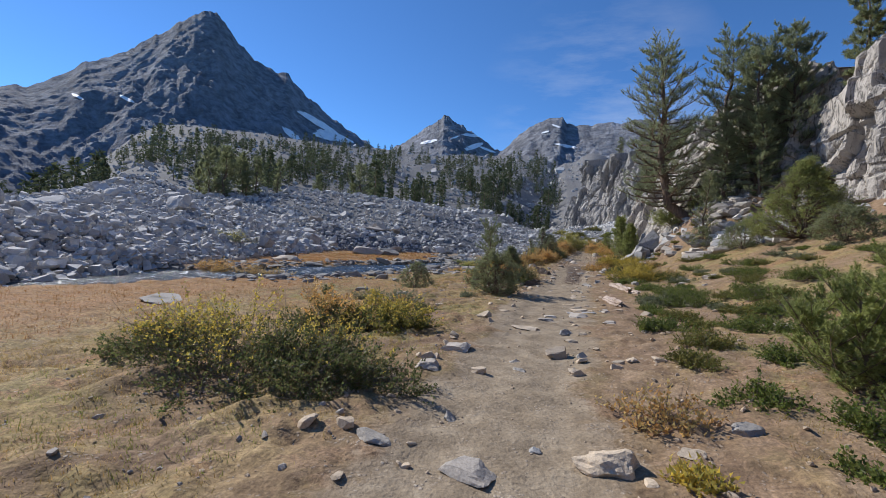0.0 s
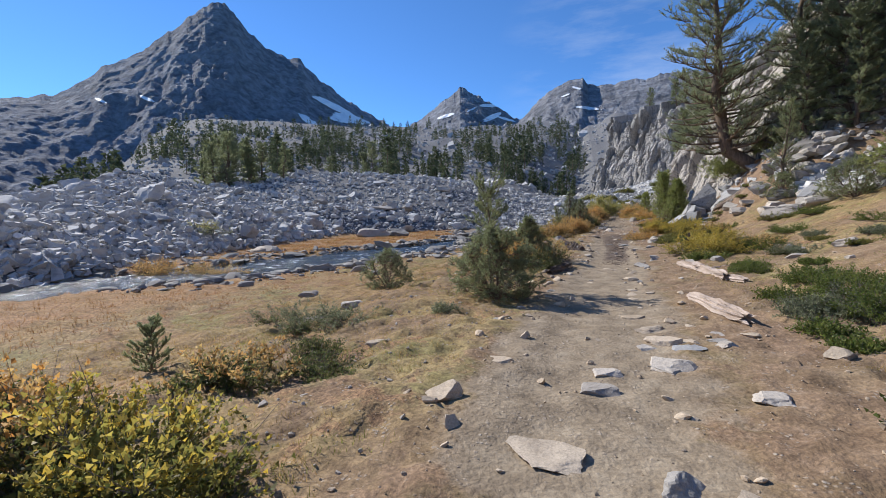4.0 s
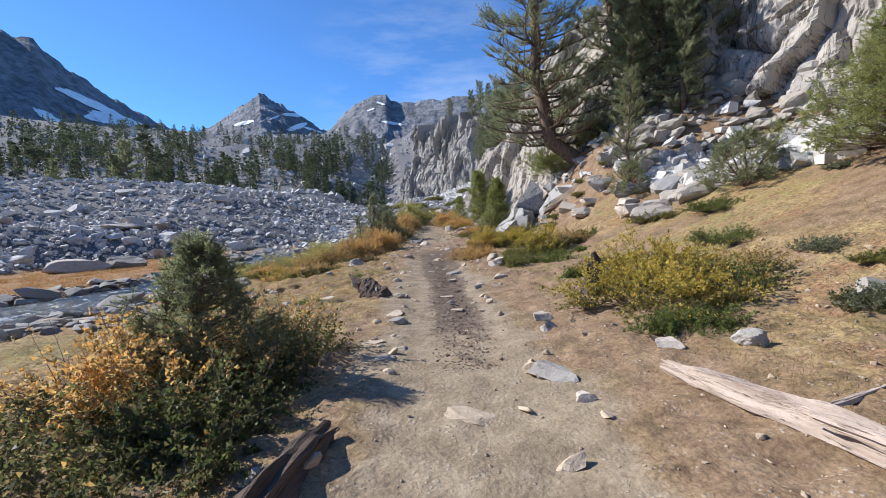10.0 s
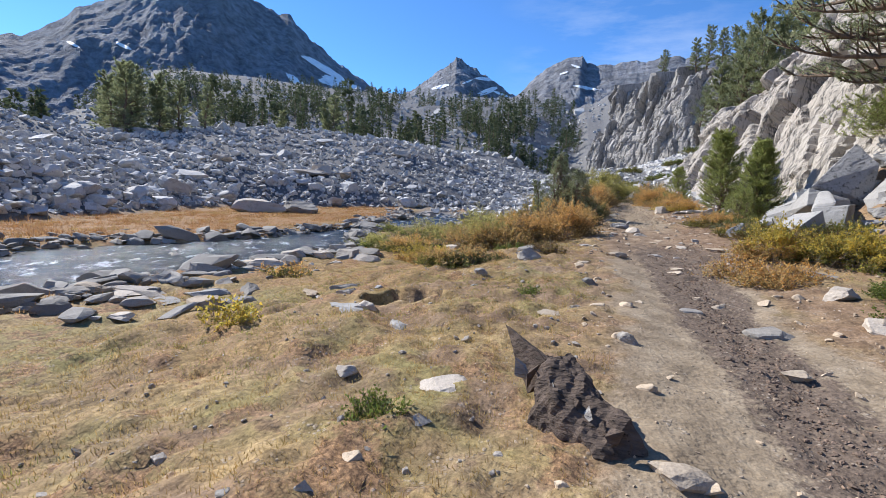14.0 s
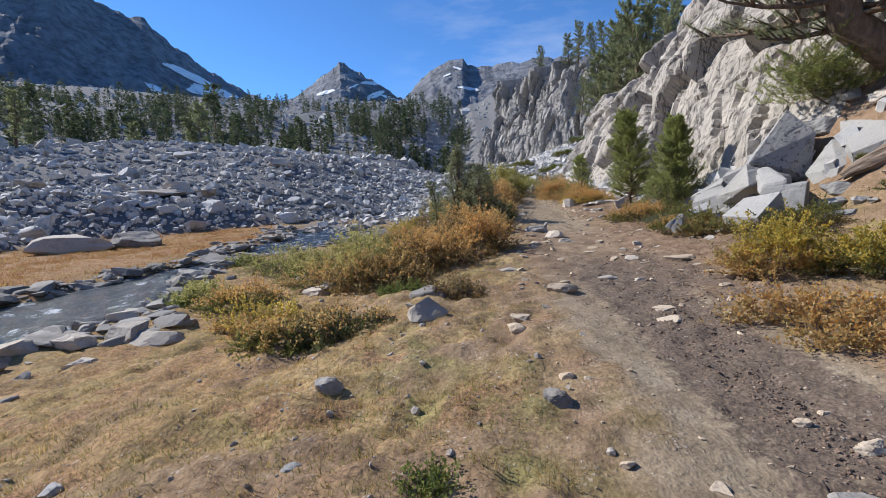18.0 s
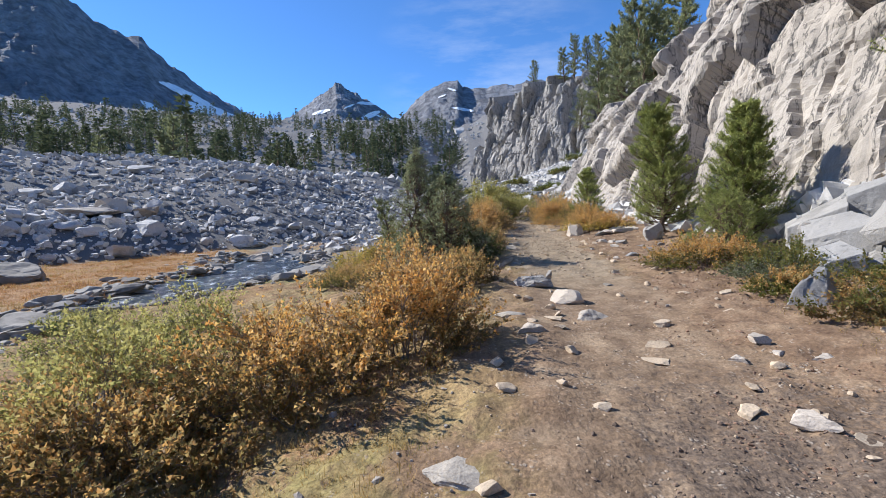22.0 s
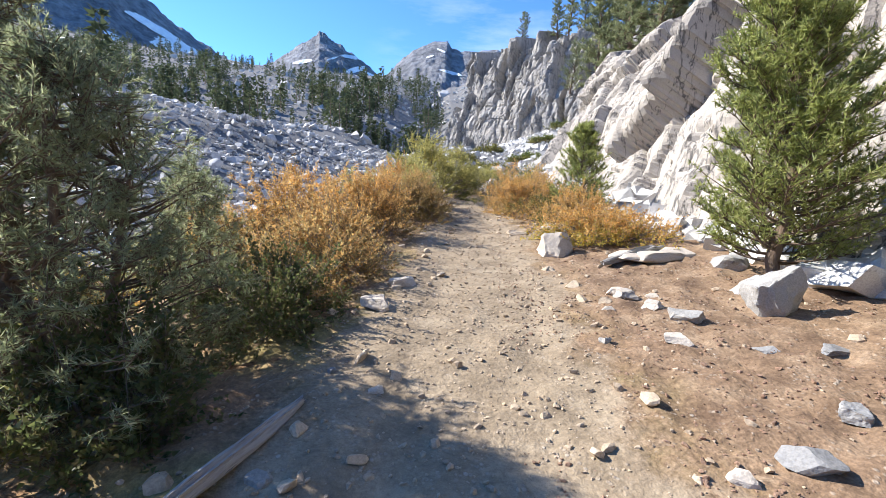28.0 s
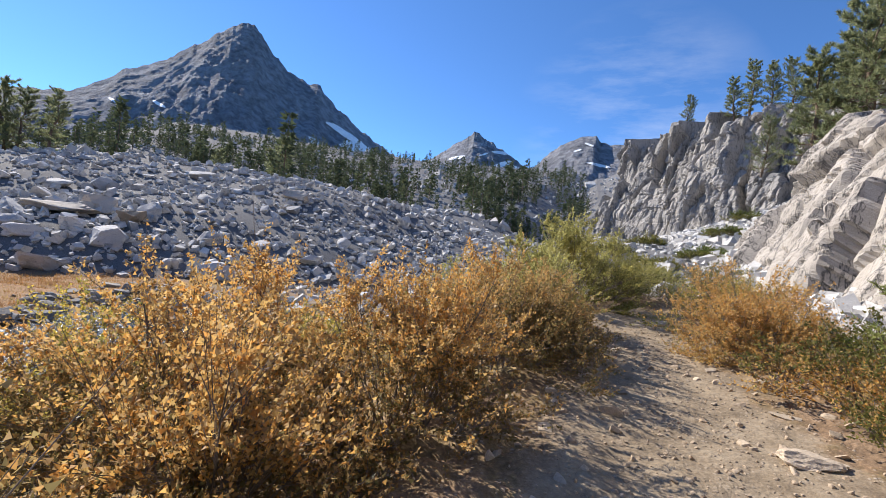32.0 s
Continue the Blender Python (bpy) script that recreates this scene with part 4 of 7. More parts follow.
def talus_places(n, lo, hi, bearing):
    """Places on the talus, denser near the trail."""
    r, a = lo * (hi / lo) ** rng.uniform(0, 1, n), np.radians(rng.uniform(*bearing, n))
    x, y = -1 + r * np.sin(a), 22 + r * np.cos(a)
    t = talus_depth(x, y)
    ok = (t > -0.5) & (np.abs(x - trail_x(y)) > 1.5) & (rng.uniform(0, 1, n) < 0.35 + t)
    return x[ok], y[ok], r[ok]


x, y, r = talus_places(52000, 15, 90, (-140, 12))
scatter_stones("talus_blocks", "loose grey granite blocks covering the slope", x, y, np.minimum(rng.lognormal(-1.1, 0.6, len(x)), 0.9) * (0.5 + r / 130), rng, TALUS, 0, 7, 0.22, 60, category="talus")
x, y, r = talus_places(17000, 13, 48, (-125, 12))
scatter_stones("talus_rubble", "broken grey granite blocks at the foot of the slope", x, y, np.minimum(rng.lognormal(-1.15, 0.55, len(x)), 0.8), rng, TALUS, 0, 7, 0.25, 60, category="talus")
x, y, r = talus_places(3600, 15, 70, (-130, 8))
scatter_stones("talus_boulders", "larger broken granite blocks on the slope", x, y, np.minimum(rng.lognormal(-0.7, 0.5, len(x)), 0.35 + r / 40), rng, TALUS, 2, 4, 0.25, category="talus")
x, y, r = talus_places(9000, 80, 480, (-110, 3))
scatter_stones("distant_talus", "distant field of grey granite blocks", x, y, rng.lognormal(-0.35, 0.55, len(x)) * (r / 90) ** 0.55, rng, TALUS, 0, 5, 0.25, 60, category="talus")

x, y, r = talus_places(520, 24, 85, (-115, 3))
scatter_stones("great_talus_blocks", "great angular granite blocks lying on the slope", x, y, np.minimum(rng.lognormal(0.35, 0.35, len(x)), 2.8), rng, TALUS, 3, 4, 0.34, 30, flat=(0.4, 0.75), category="talus", tilt=0.25)


# ---- plants ----
def unit(V):
    return V / (np.linalg.norm(V, axis=-1, keepdims=True) + 1e-9)


def leaf_quads(P, N, size, rng, narrow=0.6):
    """Small pointed leaves at P, growing along N."""
    n = len(P)
    A = unit(N)
    R = unit(np.cross(A, rng.normal(size=(n, 3))))
    s = (size * rng.uniform(0.7, 1.3, n))[:, None]
    V = np.stack([P + A * s * 0.2 + R * s * narrow * 0.6, P + A * s * 1.05, P + A * s * 0.1 - R * s * narrow * 0.6], 1)
    return V.reshape(-1, 3), np.arange(3 * n).reshape(n, 3)


def needle_tris(P, D, per, length, width, rng, spread=1.15):
    """Tufts of needles at P, pointing round D."""
    n = len(P)
    P, D = np.repeat(P, per, 0), np.repeat(unit(D), per, 0)
    D = unit(D + rng.normal(0, spread, (n * per, 3)) * 0.62)
    R = unit(np.cross(D, rng.normal(size=(n * per, 3)))) * width * 0.5
    L = (length * rng.uniform(0.7, 1.25, n * per))[:, None]
    V = np.stack([P - R, P + R, P + D * L], 1)
    return V.reshape(-1, 3), np.arange(3 * n * per).reshape(-1, 3)


def pine_meshes(seed, h, spread, limbs, twigs, tufts, per, length, width, lean=(0, 0), low=0.08, top=0.25, droop=0.1, mat=NEEDLE, power=0.8, stems=1, thick=0.02, inner=0.12, bow=1.3):
    """Trunk and crown of a pine of height h, standing at the origin."""
    rng = np.random.default_rng(seed)
    wood, limb, TP, TD = [], [], [], []
    for s in range(stems):
        hh = h * (1 if s == 0 else rng.uniform(0.55, 0.85))
        off = np.zeros(2) if s == 0 else rng.normal(0, 1, 2) * spread * 0.35
        k = 12
        t = np.linspace(0, 1, k)
        wob = np.cumsum(rng.normal(0, 0.012, (k, 2)), 0) * hh
        line = np.stack([off[0] * t ** 0.6 + lean[0] * t ** bow + wob[:, 0], off[1] * t ** 0.6 + lean[1] * t ** bow + wob[:, 1], hh * t - 0.12], -1)
        wood.append(tube(line, hh * thick * (1 - t) ** 0.8 + 0.006, 9))
        count = limbs if s == 0 else int(limbs * 0.6)
        for i in range(count):
            f = low + (0.985 - low) * ((i + rng.uniform(0, 1)) / count) ** 0.9
            o = np.array([np.interp(f, t, line[:, q]) for q in range(3)])
            a = i * 2.399 + rng.normal(0, 0.5)
            shape = min(1.0, (f - low) / 0.12 + 0.45) * (top + (1 - top) * ((1 - f) / (1 - low)) ** power)
            ln = spread * shape * rng.uniform(0.6, 1.15)
            q = np.linspace(0, 1, 5)
            rise = (0.2 + 0.75 * f - droop) * rng.uniform(0.2, 1.7)
            way = np.array([math.cos(a), math.sin(a)])
            side = np.array([-way[1], way[0]])
            bend = rng.normal(0, 0.15)
            L = o + np.stack([way[0] * ln * q + side[0] * bend * ln * q ** 2, way[1] * ln * q + side[1] * bend * ln * q ** 2, ln * (rise * q + 0.25 * q ** 2.2)], -1)
            r0 = max(0.004, hh * thick * 0.28 * (1 - f) ** 0.7)
            limb.append(tube(L, r0 * (1 - q) ** 0.8 + 0.003, 3))
            for j in range(twigs):
                g = rng.uniform(inner, 1.0)
                b0 = np.array([np.interp(g, q, L[:, c]) for c in range(3)])
                tang = unit(L[-1] - L[0])
                sgn = 1 if j % 2 else -1
                dirn = unit(tang * rng.uniform(0.4, 1.1) + np.append(side, 0) * sgn * rng.uniform(0.2, 1.0) + np.array([0, 0, rng.uniform(0.1, 1.1)]))
                tl = (ln * rng.uniform(0.15, 0.32) + min(0.16, 0.05 * h)) * (1.2 - 0.5 * g)
                w = np.linspace(0.3, 1, tufts)
                TP.append(b0 + dirn * (w * tl)[:, None])
                TD.append(np.repeat(dirn[None] + np.array([[0, 0, 0.25]]), tufts, 0))
                if tl > 0.16:
                    limb.append(tube(np.stack([b0, b0 + dirn * tl]), np.array([r0 * 0.35 + 0.002, 0.002]), 3))
    crown = needle_tris(np.concatenate(TP), np.concatenate(TD), per, length, width, rng)
    return mesh_np("trunk", *join_np(wood), BARK, True), mesh_np("branchwork", *join_np(limb), BARK, True), mesh_np("crown", *crown, mat)


def plant(name, trunk, branchwork, crown, x, y, turn, size, label, category="tree", group="", sink=0.0, z=None, tilt=0.0):
    top = new(name)
    top.matrix_world = pose(x, y, (stand(x, y) if z is None else z) - sink, tilt, 0, turn) @ Matrix.Diagonal((size, size, size, 1))
    tagged(top, label, category, group)
    for nm, me in (("trunk", trunk), ("branchwork", branchwork), ("crown", crown)):
        part(nm, me, top)
    return top


def sticks(A, B, r0, r1):
    """Three-sided twigs from A to B."""
    n, D = len(A), unit(B - A)
    S = unit(np.cross(D, np.where(np.abs(D[:, 2:]) > 0.9, [[1.0, 0, 0]], [[0, 0, 1.0]])))
    T = np.cross(D, S)
    ring = [(math.cos(w) * S + math.sin(w) * T) for w in (0, 2.094, 4.189)]
    V = np.stack([A + k * r0 for k in ring] + [B + k * r1 for k in ring], 1).reshape(-1, 3)
    F = np.array([(0, 1, 4, 3), (1, 2, 5, 4), (2, 0, 3, 5)])[None] + (np.arange(n) * 6)[:, None, None]
    return V, F.reshape(-1, 4)


def bush_meshes(seed, rx, ry, h, leaves, size, upper, lower, stems=60, share=0.45, upright=0.6):
    """A shrub: stems fanning out from the ground into clumps of leafy twigs, leaves of one look above and of another
    below; dark lower looks paint in shade.
    """
    rng = np.random.default_rng(seed)
    wood, A, B = [], [], []
    phase = rng.uniform(0, 6.28, 4)
    clumps = int(np.clip(stems * 0.55, 8, 70))
    reach = np.clip(0.5 * (rx * ry * h) ** (1 / 3) * (22 / clumps) ** 0.33, 0.07, 0.42)
    for i in range(clumps):
        a, rad = i * 2.399 + rng.normal(0, 0.4), math.sqrt((i + rng.uniform(0, 1)) / clumps)
        lobe = 0.8 + 0.16 * math.sin(3 * a + phase[0]) + 0.12 * math.sin(5 * a + phase[1])
        roof = h * (1 - 0.7 * rad ** 2.4) * (0.86 + 0.16 * math.sin(2 * a + phase[2] + 3 * rad))
        deep = rng.uniform(0, 1) ** 2.0
        mid = np.array([math.cos(a) * rad * rx * lobe, math.sin(a) * rad * ry * lobe, max(0.03, roof * rng.uniform(0.8, 1.08) * (1 - 0.6 * deep) - reach * 0.5)])
        root = mid * np.array([1, 1, 0]) * rng.uniform(0.25, 0.6)
        q = np.linspace(0, 1, 6)
        line = root + (mid - root) * np.stack([q ** (0.8 + upright), q ** (0.8 + upright), q], -1) - np.array([0, 0, 0.05])
        line[1:, :2] += np.cumsum(rng.normal(0, 0.022, (5, 2)), 0) * h
        wood.append(tube(line, (0.005 + 0.004 * h) * (1 - q * 0.7), 3))
        m = 12
        way = unit(rng.normal(0, 1, (m, 3)) + np.array([0, 0, 0.55]) + 0.35 * unit(mid) * np.array([1, 1, 0]))
        start = line[rng.integers(3, 6, m)]
        A.append(start)
        B.append(mid + way * reach * rng.uniform(0.45, 1.15, (m, 1)) * np.array([1, 1, 0.85]))
        # bare twigs reaching past the leaves
        if i % 3 == 0 and h > 0.5:
            wood.append(tube(np.stack([line[4], mid + way[0] * reach * 1.5 + np.array([0, 0, 0.06])]), np.array([0.004, 0.0015]), 3))
    A, B = np.concatenate(A), np.concatenate(B)
    B[:, 2] = np.maximum(B[:, 2], 0.02)
    wood.append(sticks(A, B, 0.0032, 0.0012))
    pick = rng.integers(0, len(A), leaves)
    w = rng.uniform(0.25, 1.06, leaves)[:, None]
    P = A[pick] * (1 - w) + B[pick] * w + rng.normal(0, 0.014, (leaves, 3))
    P[:, 2] = np.maximum(P[:, 2], 0.01)
    N = unit(B[pick] - A[pick]) * 0.7 + rng.normal(0, 0.7, (leaves, 3)) + np.array([0, 0, 0.25])
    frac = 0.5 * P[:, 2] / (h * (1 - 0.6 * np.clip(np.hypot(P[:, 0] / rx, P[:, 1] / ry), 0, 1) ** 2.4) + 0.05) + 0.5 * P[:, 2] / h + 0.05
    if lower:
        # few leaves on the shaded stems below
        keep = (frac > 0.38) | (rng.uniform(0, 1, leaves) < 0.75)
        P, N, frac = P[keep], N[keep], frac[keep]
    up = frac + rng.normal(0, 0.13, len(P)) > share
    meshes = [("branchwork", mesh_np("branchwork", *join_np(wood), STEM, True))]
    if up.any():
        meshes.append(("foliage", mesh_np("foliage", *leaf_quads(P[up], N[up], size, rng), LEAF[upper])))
    # where lower is dark or umber, the colour carries the shade under the crown
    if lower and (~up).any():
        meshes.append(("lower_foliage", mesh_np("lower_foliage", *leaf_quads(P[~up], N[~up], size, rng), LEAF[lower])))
    return meshes


BUSH_SEED = [100]


def bush(x, y, rx, ry, h, upper, lower, label, leaves=None, size=0.03, name="willow_bush", category="bush", share=0.45, stems=None, turn=0, upright=0.6):
    BUSH_SEED[0] += 1
    area = rx * ry * 3.1 + (rx + ry) * h * 2
    top = new(name)
    top.matrix_world = pose(x, y, stand(x, y) - 0.02, 0, 0, turn)
    tagged(top, label, category)
    if name == "willow_bush":
        rx, ry = rx * 1.2, ry * 1.15
    for nm, me in bush_meshes(BUSH_SEED[0], rx, ry, h, int((leaves or min(9000, 700 + area * 1100)) * 2.3), size * 1.3, upper, lower, int((stems or min(150, 25 + area * 14)) * 0.7), share=share, upright=upright):
        part(nm, me, top)
    return top


# near pines, each grown on its own
def near_pine(seed, x, y, h, spread, label, limbs=80, twigs=7, stems=1, mat=NEEDLE, lean=(0, 0), low=0.05, per=9, length=0.075, name="pine_tree", tufts=4, power=0.75, top=0.3, z=None, droop=0.1):
    grown = pine_meshes(seed, h, spread, limbs, twigs + 3, tufts + 2 if length < 0.08 else tufts, int(per * 1.15) if length < 0.08 else per, length * (0.6 if length < 0.08 else 0.85), 0.008 if length < 0.08 else 0.017, lean, low, top, droop, mat, power, stems)
    return plant(name, *grown, x, y, 0, 1, label, "tree", z=z)


def bushy_pine(seed, x, y, h, rx, ry, label, clumps=90, shoots=9, needles=34, length=0.05, width=0.006, shoot=0.15, mat=NEEDLE, dome=2.2, lean=(0, 0), turn=0, z=None):
    """A shrubby pine: stems fanning out from the ground, their boughs ending in clumps of shoots set round with needles."""
    rng = np.random.default_rng(900 + seed)
    stems, limb, A, B = [], [], [], []
    q = np.linspace(0, 1, 7)
    for s in range(4):
        a = s * 1.7 + rng.normal(0, 0.3)
        tip = np.array([math.cos(a) * rx * 0.4 * (s > 0) + lean[0], math.sin(a) * ry * 0.4 * (s > 0) + lean[1], h * (0.92 if s == 0 else rng.uniform(0.5, 0.75))])
        line = tip * np.stack([q ** 1.2, q ** 1.2, q], -1) - np.array([0, 0, 0.1]) * (1 - q)[:, None]
        line[1:, :2] += np.cumsum(rng.normal(0, 0.018, (6, 2)), 0) * h
        stems.append(line)
    wood = [tube(line, 0.022 * h * (1 - q) ** 0.8 + 0.006, 8) for line in stems]
    phase = rng.uniform(0, 6.28, 3)
    for i in range(clumps):
        u = (i + rng.uniform(0, 1)) / clumps
        a = i * 2.399 + rng.normal(0, 0.4)
        lobe = 0.84 + 0.15 * math.sin(3 * a + phase[0] + 4 * u) + 0.13 * math.sin(5 * a + phase[1] - 6 * u)
        wide = min(1.0, 0.72 + u * 1.4) * max(0.02, 1 - u ** dome) ** 0.75 * lobe * math.sqrt(rng.uniform(0.3, 1.15))
        mid = np.array([math.cos(a) * wide * rx + lean[0] * u, math.sin(a) * wide * ry + lean[1] * u, max(0.07, u * h * rng.uniform(0.94, 1.04))])
        line = stems[int(np.argmin([np.abs(ln[:, :2] - mid[:2]).sum() for ln in stems]))]
        root = np.array([np.interp(np.clip(mid[2] - 0.3 * wide * rx, 0.04, h), line[:, 2], line[:, c]) for c in range(3)])
        w = np.linspace(0, 1, 4)[:, None]
        bough = root + (mid - root) * w + np.array([0, 0, -0.12]) * (w * (1 - w)) + np.pad(rng.normal(0, 0.02, (2, 3)), ((1, 1), (0, 0)))
        limb.append(tube(bough, 0.009 * (1 - 0.7 * w[:, 0]) * (0.6 + 0.3 * h), 4))
        out = unit(mid * np.array([1, 1, 0.0]) + 1e-6)
        way = unit(rng.normal(0, 0.75, (shoots, 3)) + out * 0.6 + np.array([0, 0, 0.55]))
        A.append(np.repeat(mid[None], shoots, 0) - way * shoot * 0.2 + rng.normal(0, shoot * 0.2, (shoots, 3)))
        B.append(A[-1] + way * shoot * rng.uniform(0.6, 1.25, (shoots, 1)))
    A, B = np.concatenate(A), np.concatenate(B)
    A[:, 2], B[:, 2] = np.maximum(A[:, 2], 0.02), np.maximum(B[:, 2], 0.04)
    limb.append(sticks(A, B, 0.004, 0.002))
    pick = np.repeat(np.arange(len(A)), needles)
    m = len(pick)
    w = rng.uniform(0.25, 1.0, (m, 1)) ** 0.8
    D = unit(B - A)[pick]
    N = unit(D * 0.85 + rng.normal(0, 0.6, (m, 3)))
    P = A[pick] * (1 - w) + B[pick] * w
    R = unit(np.cross(N, rng.normal(size=(m, 3)))) * width * 0.5
    V = np.stack([P - R, P + R, P + N * length * rng.uniform(0.7, 1.2, (m, 1))], 1).reshape(-1, 3)
    meshes = mesh_np("trunk", *join_np(wood), BARK, True), mesh_np("branchwork", *join_np(limb), BARK, True), mesh_np("crown", V, np.arange(3 * m).reshape(-1, 3), mat)
    return plant("pine_tree", *meshes, x, y, turn, 1, label, "tree", z=z)


bushy_pine(1, -1.75, 13.35, 1.25, 0.95, 0.85, "bushy round young pine casting shade on the trail", 200, 9, 34, lean=(-0.12, 0.05), dome=2.8)
near_pine(21, -2.05, 14.4, 2.25, 0.5, "slim sparse pine with a crooked bare stem", 22, 8, 1, low=0.55, top=0.5, power=0.5, per=12, lean=(-0.15, 0.1))
bushy_pine(2, -5.1, 15.7, 1.0, 0.75, 0.7, "small dark pine standing in the dry meadow", 110, 9, 24)
bushy_pine(3, -1.95, 19.65, 1.55, 0.85, 0.75, "dense young pine growing out of a willow bush", 210, 9, 28, 0.05, 0.007, dome=1.6)
bushy_pine(4, -0.6, 42.85, 2.45, 1.3, 1.25, "large dense pine crowding the edge of the trail", 330, 8, 26, 0.055, 0.0075, 0.2, NEEDLE_PALE, dome=1.9)
bushy_pine(5, -0.65, 44.5, 1.75, 0.7, 0.7, "dense blue-green pine beside the trail", 110, 8, 24, 0.055, 0.0075, 0.18, NEEDLE_PALE, dome=1.3)
bushy_pine(6, -1.35, 43.2, 3.3, 1.05, 1.0, "tall blue-green pine above the trail side thicket", 240, 8, 24, 0.055, 0.0075, 0.2, NEEDLE_PALE, dome=1.2)
near_pine(7, -2.3, 44.0, 2.2, 0.45, "thin young pine among orange willows", 50, 6, 1, low=0.05)
near_pine(9, 6.2, 45.2, 3.9, 1.2, "fresh green conical pine below the cliff", 170, 10, 1, NEEDLE_FRESH, low=0.07, length=0.1, top=0.16, power=0.75, per=8, droop=0.25)
near_pine(10, 6.5, 41.9, 3.1, 1.0, "fresh green conical pine beside white boulders", 190, 9, 1, NEEDLE_FRESH, low=0.01, length=0.1, top=0.12, power=0.9, per=7)
bushy_pine(11, 5.7, 41.2, 1.2, 0.9, 0.85, "low spreading pine shrub below the taller pines", 110, 8, 24, 0.06, 0.009, 0.2, NEEDLE_FRESH)
near_pine(12, 5.4, 50.8, 2.4, 0.85, "small green pine at the foot of the cliff", 80, 6, 1, NEEDLE_FRESH, low=0.03, top=0.12, power=0.95, length=0.1, per=6)
near_pine(13, 3.1, 5.0, 1.3, 0.6, "scrubby young pine with bare white twigs", 55, 6, 3, NEEDLE_FRESH, low=0.03, top=0.4)
near_pine(14, -5.3, 9.4, 0.65, 0.32, "tiny dark pine seedling in the meadow", 30, 4, 1, low=0.05, length=0.05)
near_pine(15, 9.15, 31.3, 4.4, 0.85, "slender sparse pine leaning over the rubble slope", 60, 6, 1, low=0.15, top=0.3, lean=(0.3, -0.2), length=0.1, per=6)
bushy_pine(16, 8.95, 30.9, 1.2, 0.95, 0.9, "dark dwarf pine at the foot of the boulders", 90, 8, 22, 0.07, 0.011, 0.2)
bushy_pine(17, 10.7, 22.9, 3.4, 3.2, 2.3, "wide sprawling green pine with long low boughs", 560, 9, 17, 0.085, 0.015, 0.3, NEEDLE_FRESH, dome=0.85)
bushy_pine(22, 9.8, 18.2, 1.2, 1.5, 1.2, "dark dwarf pine sprawling on the slope", 150, 8, 20, 0.07, 0.012, 0.24)
bushy_pine(23, 12.2, 17.0, 1.9, 1.7, 1.5, "dark dwarf pine thicket on the slope", 190, 8, 18, 0.08, 0.014, 0.28)
bushy_pine(24, 9.6, 26.2, 1.4, 1.4, 1.2, "dark dwarf pine below the white wall", 140, 8, 18, 0.08, 0.014, 0.25)
bushy_pine(25, 12.4, 24.6, 1.5, 1.4, 1.2, "dark dwarf pine below the white wall", 140, 8, 18, 0.08, 0.014, 0.25)
near_pine(18, 14.4, 20.6, 3.6, 1.7, "open pine on the grassy slope", 70, 12, 1, NEEDLE_FRESH, low=0.2, top=0.35, length=0.12, droop=0.3)
near_pine(19, 9.2, 38.6, 1.1, 1.7, "dwarf pine with long boughs hanging over the white boulders", 46, 10, 2, NEEDLE_FRESH, low=0.35, top=0.6, lean=(-0.8, -0.3), length=0.1, per=6, droop=0.75, z=3.7)
bushy_pine(20, 10.5, 37.0, 1.4, 1.2, 1.1, "dwarf pine at the foot of the old pine", 120, 8, 20, 0.07, 0.013, 0.24, NEEDLE_FRESH)

# tall pines, a few grown and then repeated
TALL = []
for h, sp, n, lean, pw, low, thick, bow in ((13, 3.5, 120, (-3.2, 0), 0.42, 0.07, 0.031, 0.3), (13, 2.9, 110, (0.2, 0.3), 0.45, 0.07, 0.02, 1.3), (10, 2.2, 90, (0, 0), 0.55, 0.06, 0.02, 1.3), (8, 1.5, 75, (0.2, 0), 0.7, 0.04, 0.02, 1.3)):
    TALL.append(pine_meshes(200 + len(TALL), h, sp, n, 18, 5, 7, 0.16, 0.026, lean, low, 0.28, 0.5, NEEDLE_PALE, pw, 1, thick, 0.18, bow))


FAR_PINES = [pine_meshes(230 + s, h, sp, 60, 12, 4, 6, 0.28, 0.055, (0.3, 0), 0.06, 0.25, 0.45, NEEDLE, 0.6, 1, 0.022) for s, (h, sp) in enumerate(((10, 2.9), (10, 2.3), (9, 2.5), (8, 1.7)))]


def brow_pine(kind, x, y, turn, size, label, z):
    return plant("pine_tree", *FAR_PINES[kind], x, y, turn, size, label, "tree", "pines on the brow", 0.3, z)


def tall_pine(kind, x, y, turn, size, label, z=None, sink=0.2):
    return plant("pine_tree", *TALL[kind], x, y, turn, size, label, "tree", "tall pines", sink, z)


tall_pine(0, 9.95, 37.45, 0, 1.0, "old pine with a thick leaning trunk on the bank", 4.85, 0.5)
tall_pine(1, 12.3, 37.6, 60, 1.0, "tall dense pine beside a leaning one")
tall_pine(1, 14.2, 36.4, 200, 0.85, "tall dark pine in a close group")
tall_pine(2, 13.2, 35.2, 20, 1.05, "dark pine in a close group")
tall_pine(2, 15.6, 35.2, 140, 1.05, "dark pine in front of the white wall")
tall_pine(3, 11.4, 34.6, 80, 0.8, "young dark pine on the rubble slope")
tall_pine(3, 13.0, 33.4, 140, 0.75, "young dark pine below the white wall")
for i, (px, py, pz, k, sz) in enumerate(((18.5, 28.5, 13.6, 2, 0.75), (20.5, 27, 14.4, 1, 0.62), (22, 24, 15.2, 2, 0.8), (17.2, 31.5, 12.3, 3, 0.8), (24, 21, 15.6, 1, 0.6), (19.8, 31, 13, 2, 0.8))):
    brow_pine(k, px, py, i * 70, sz, "pine growing on top of the granite wall", pz)
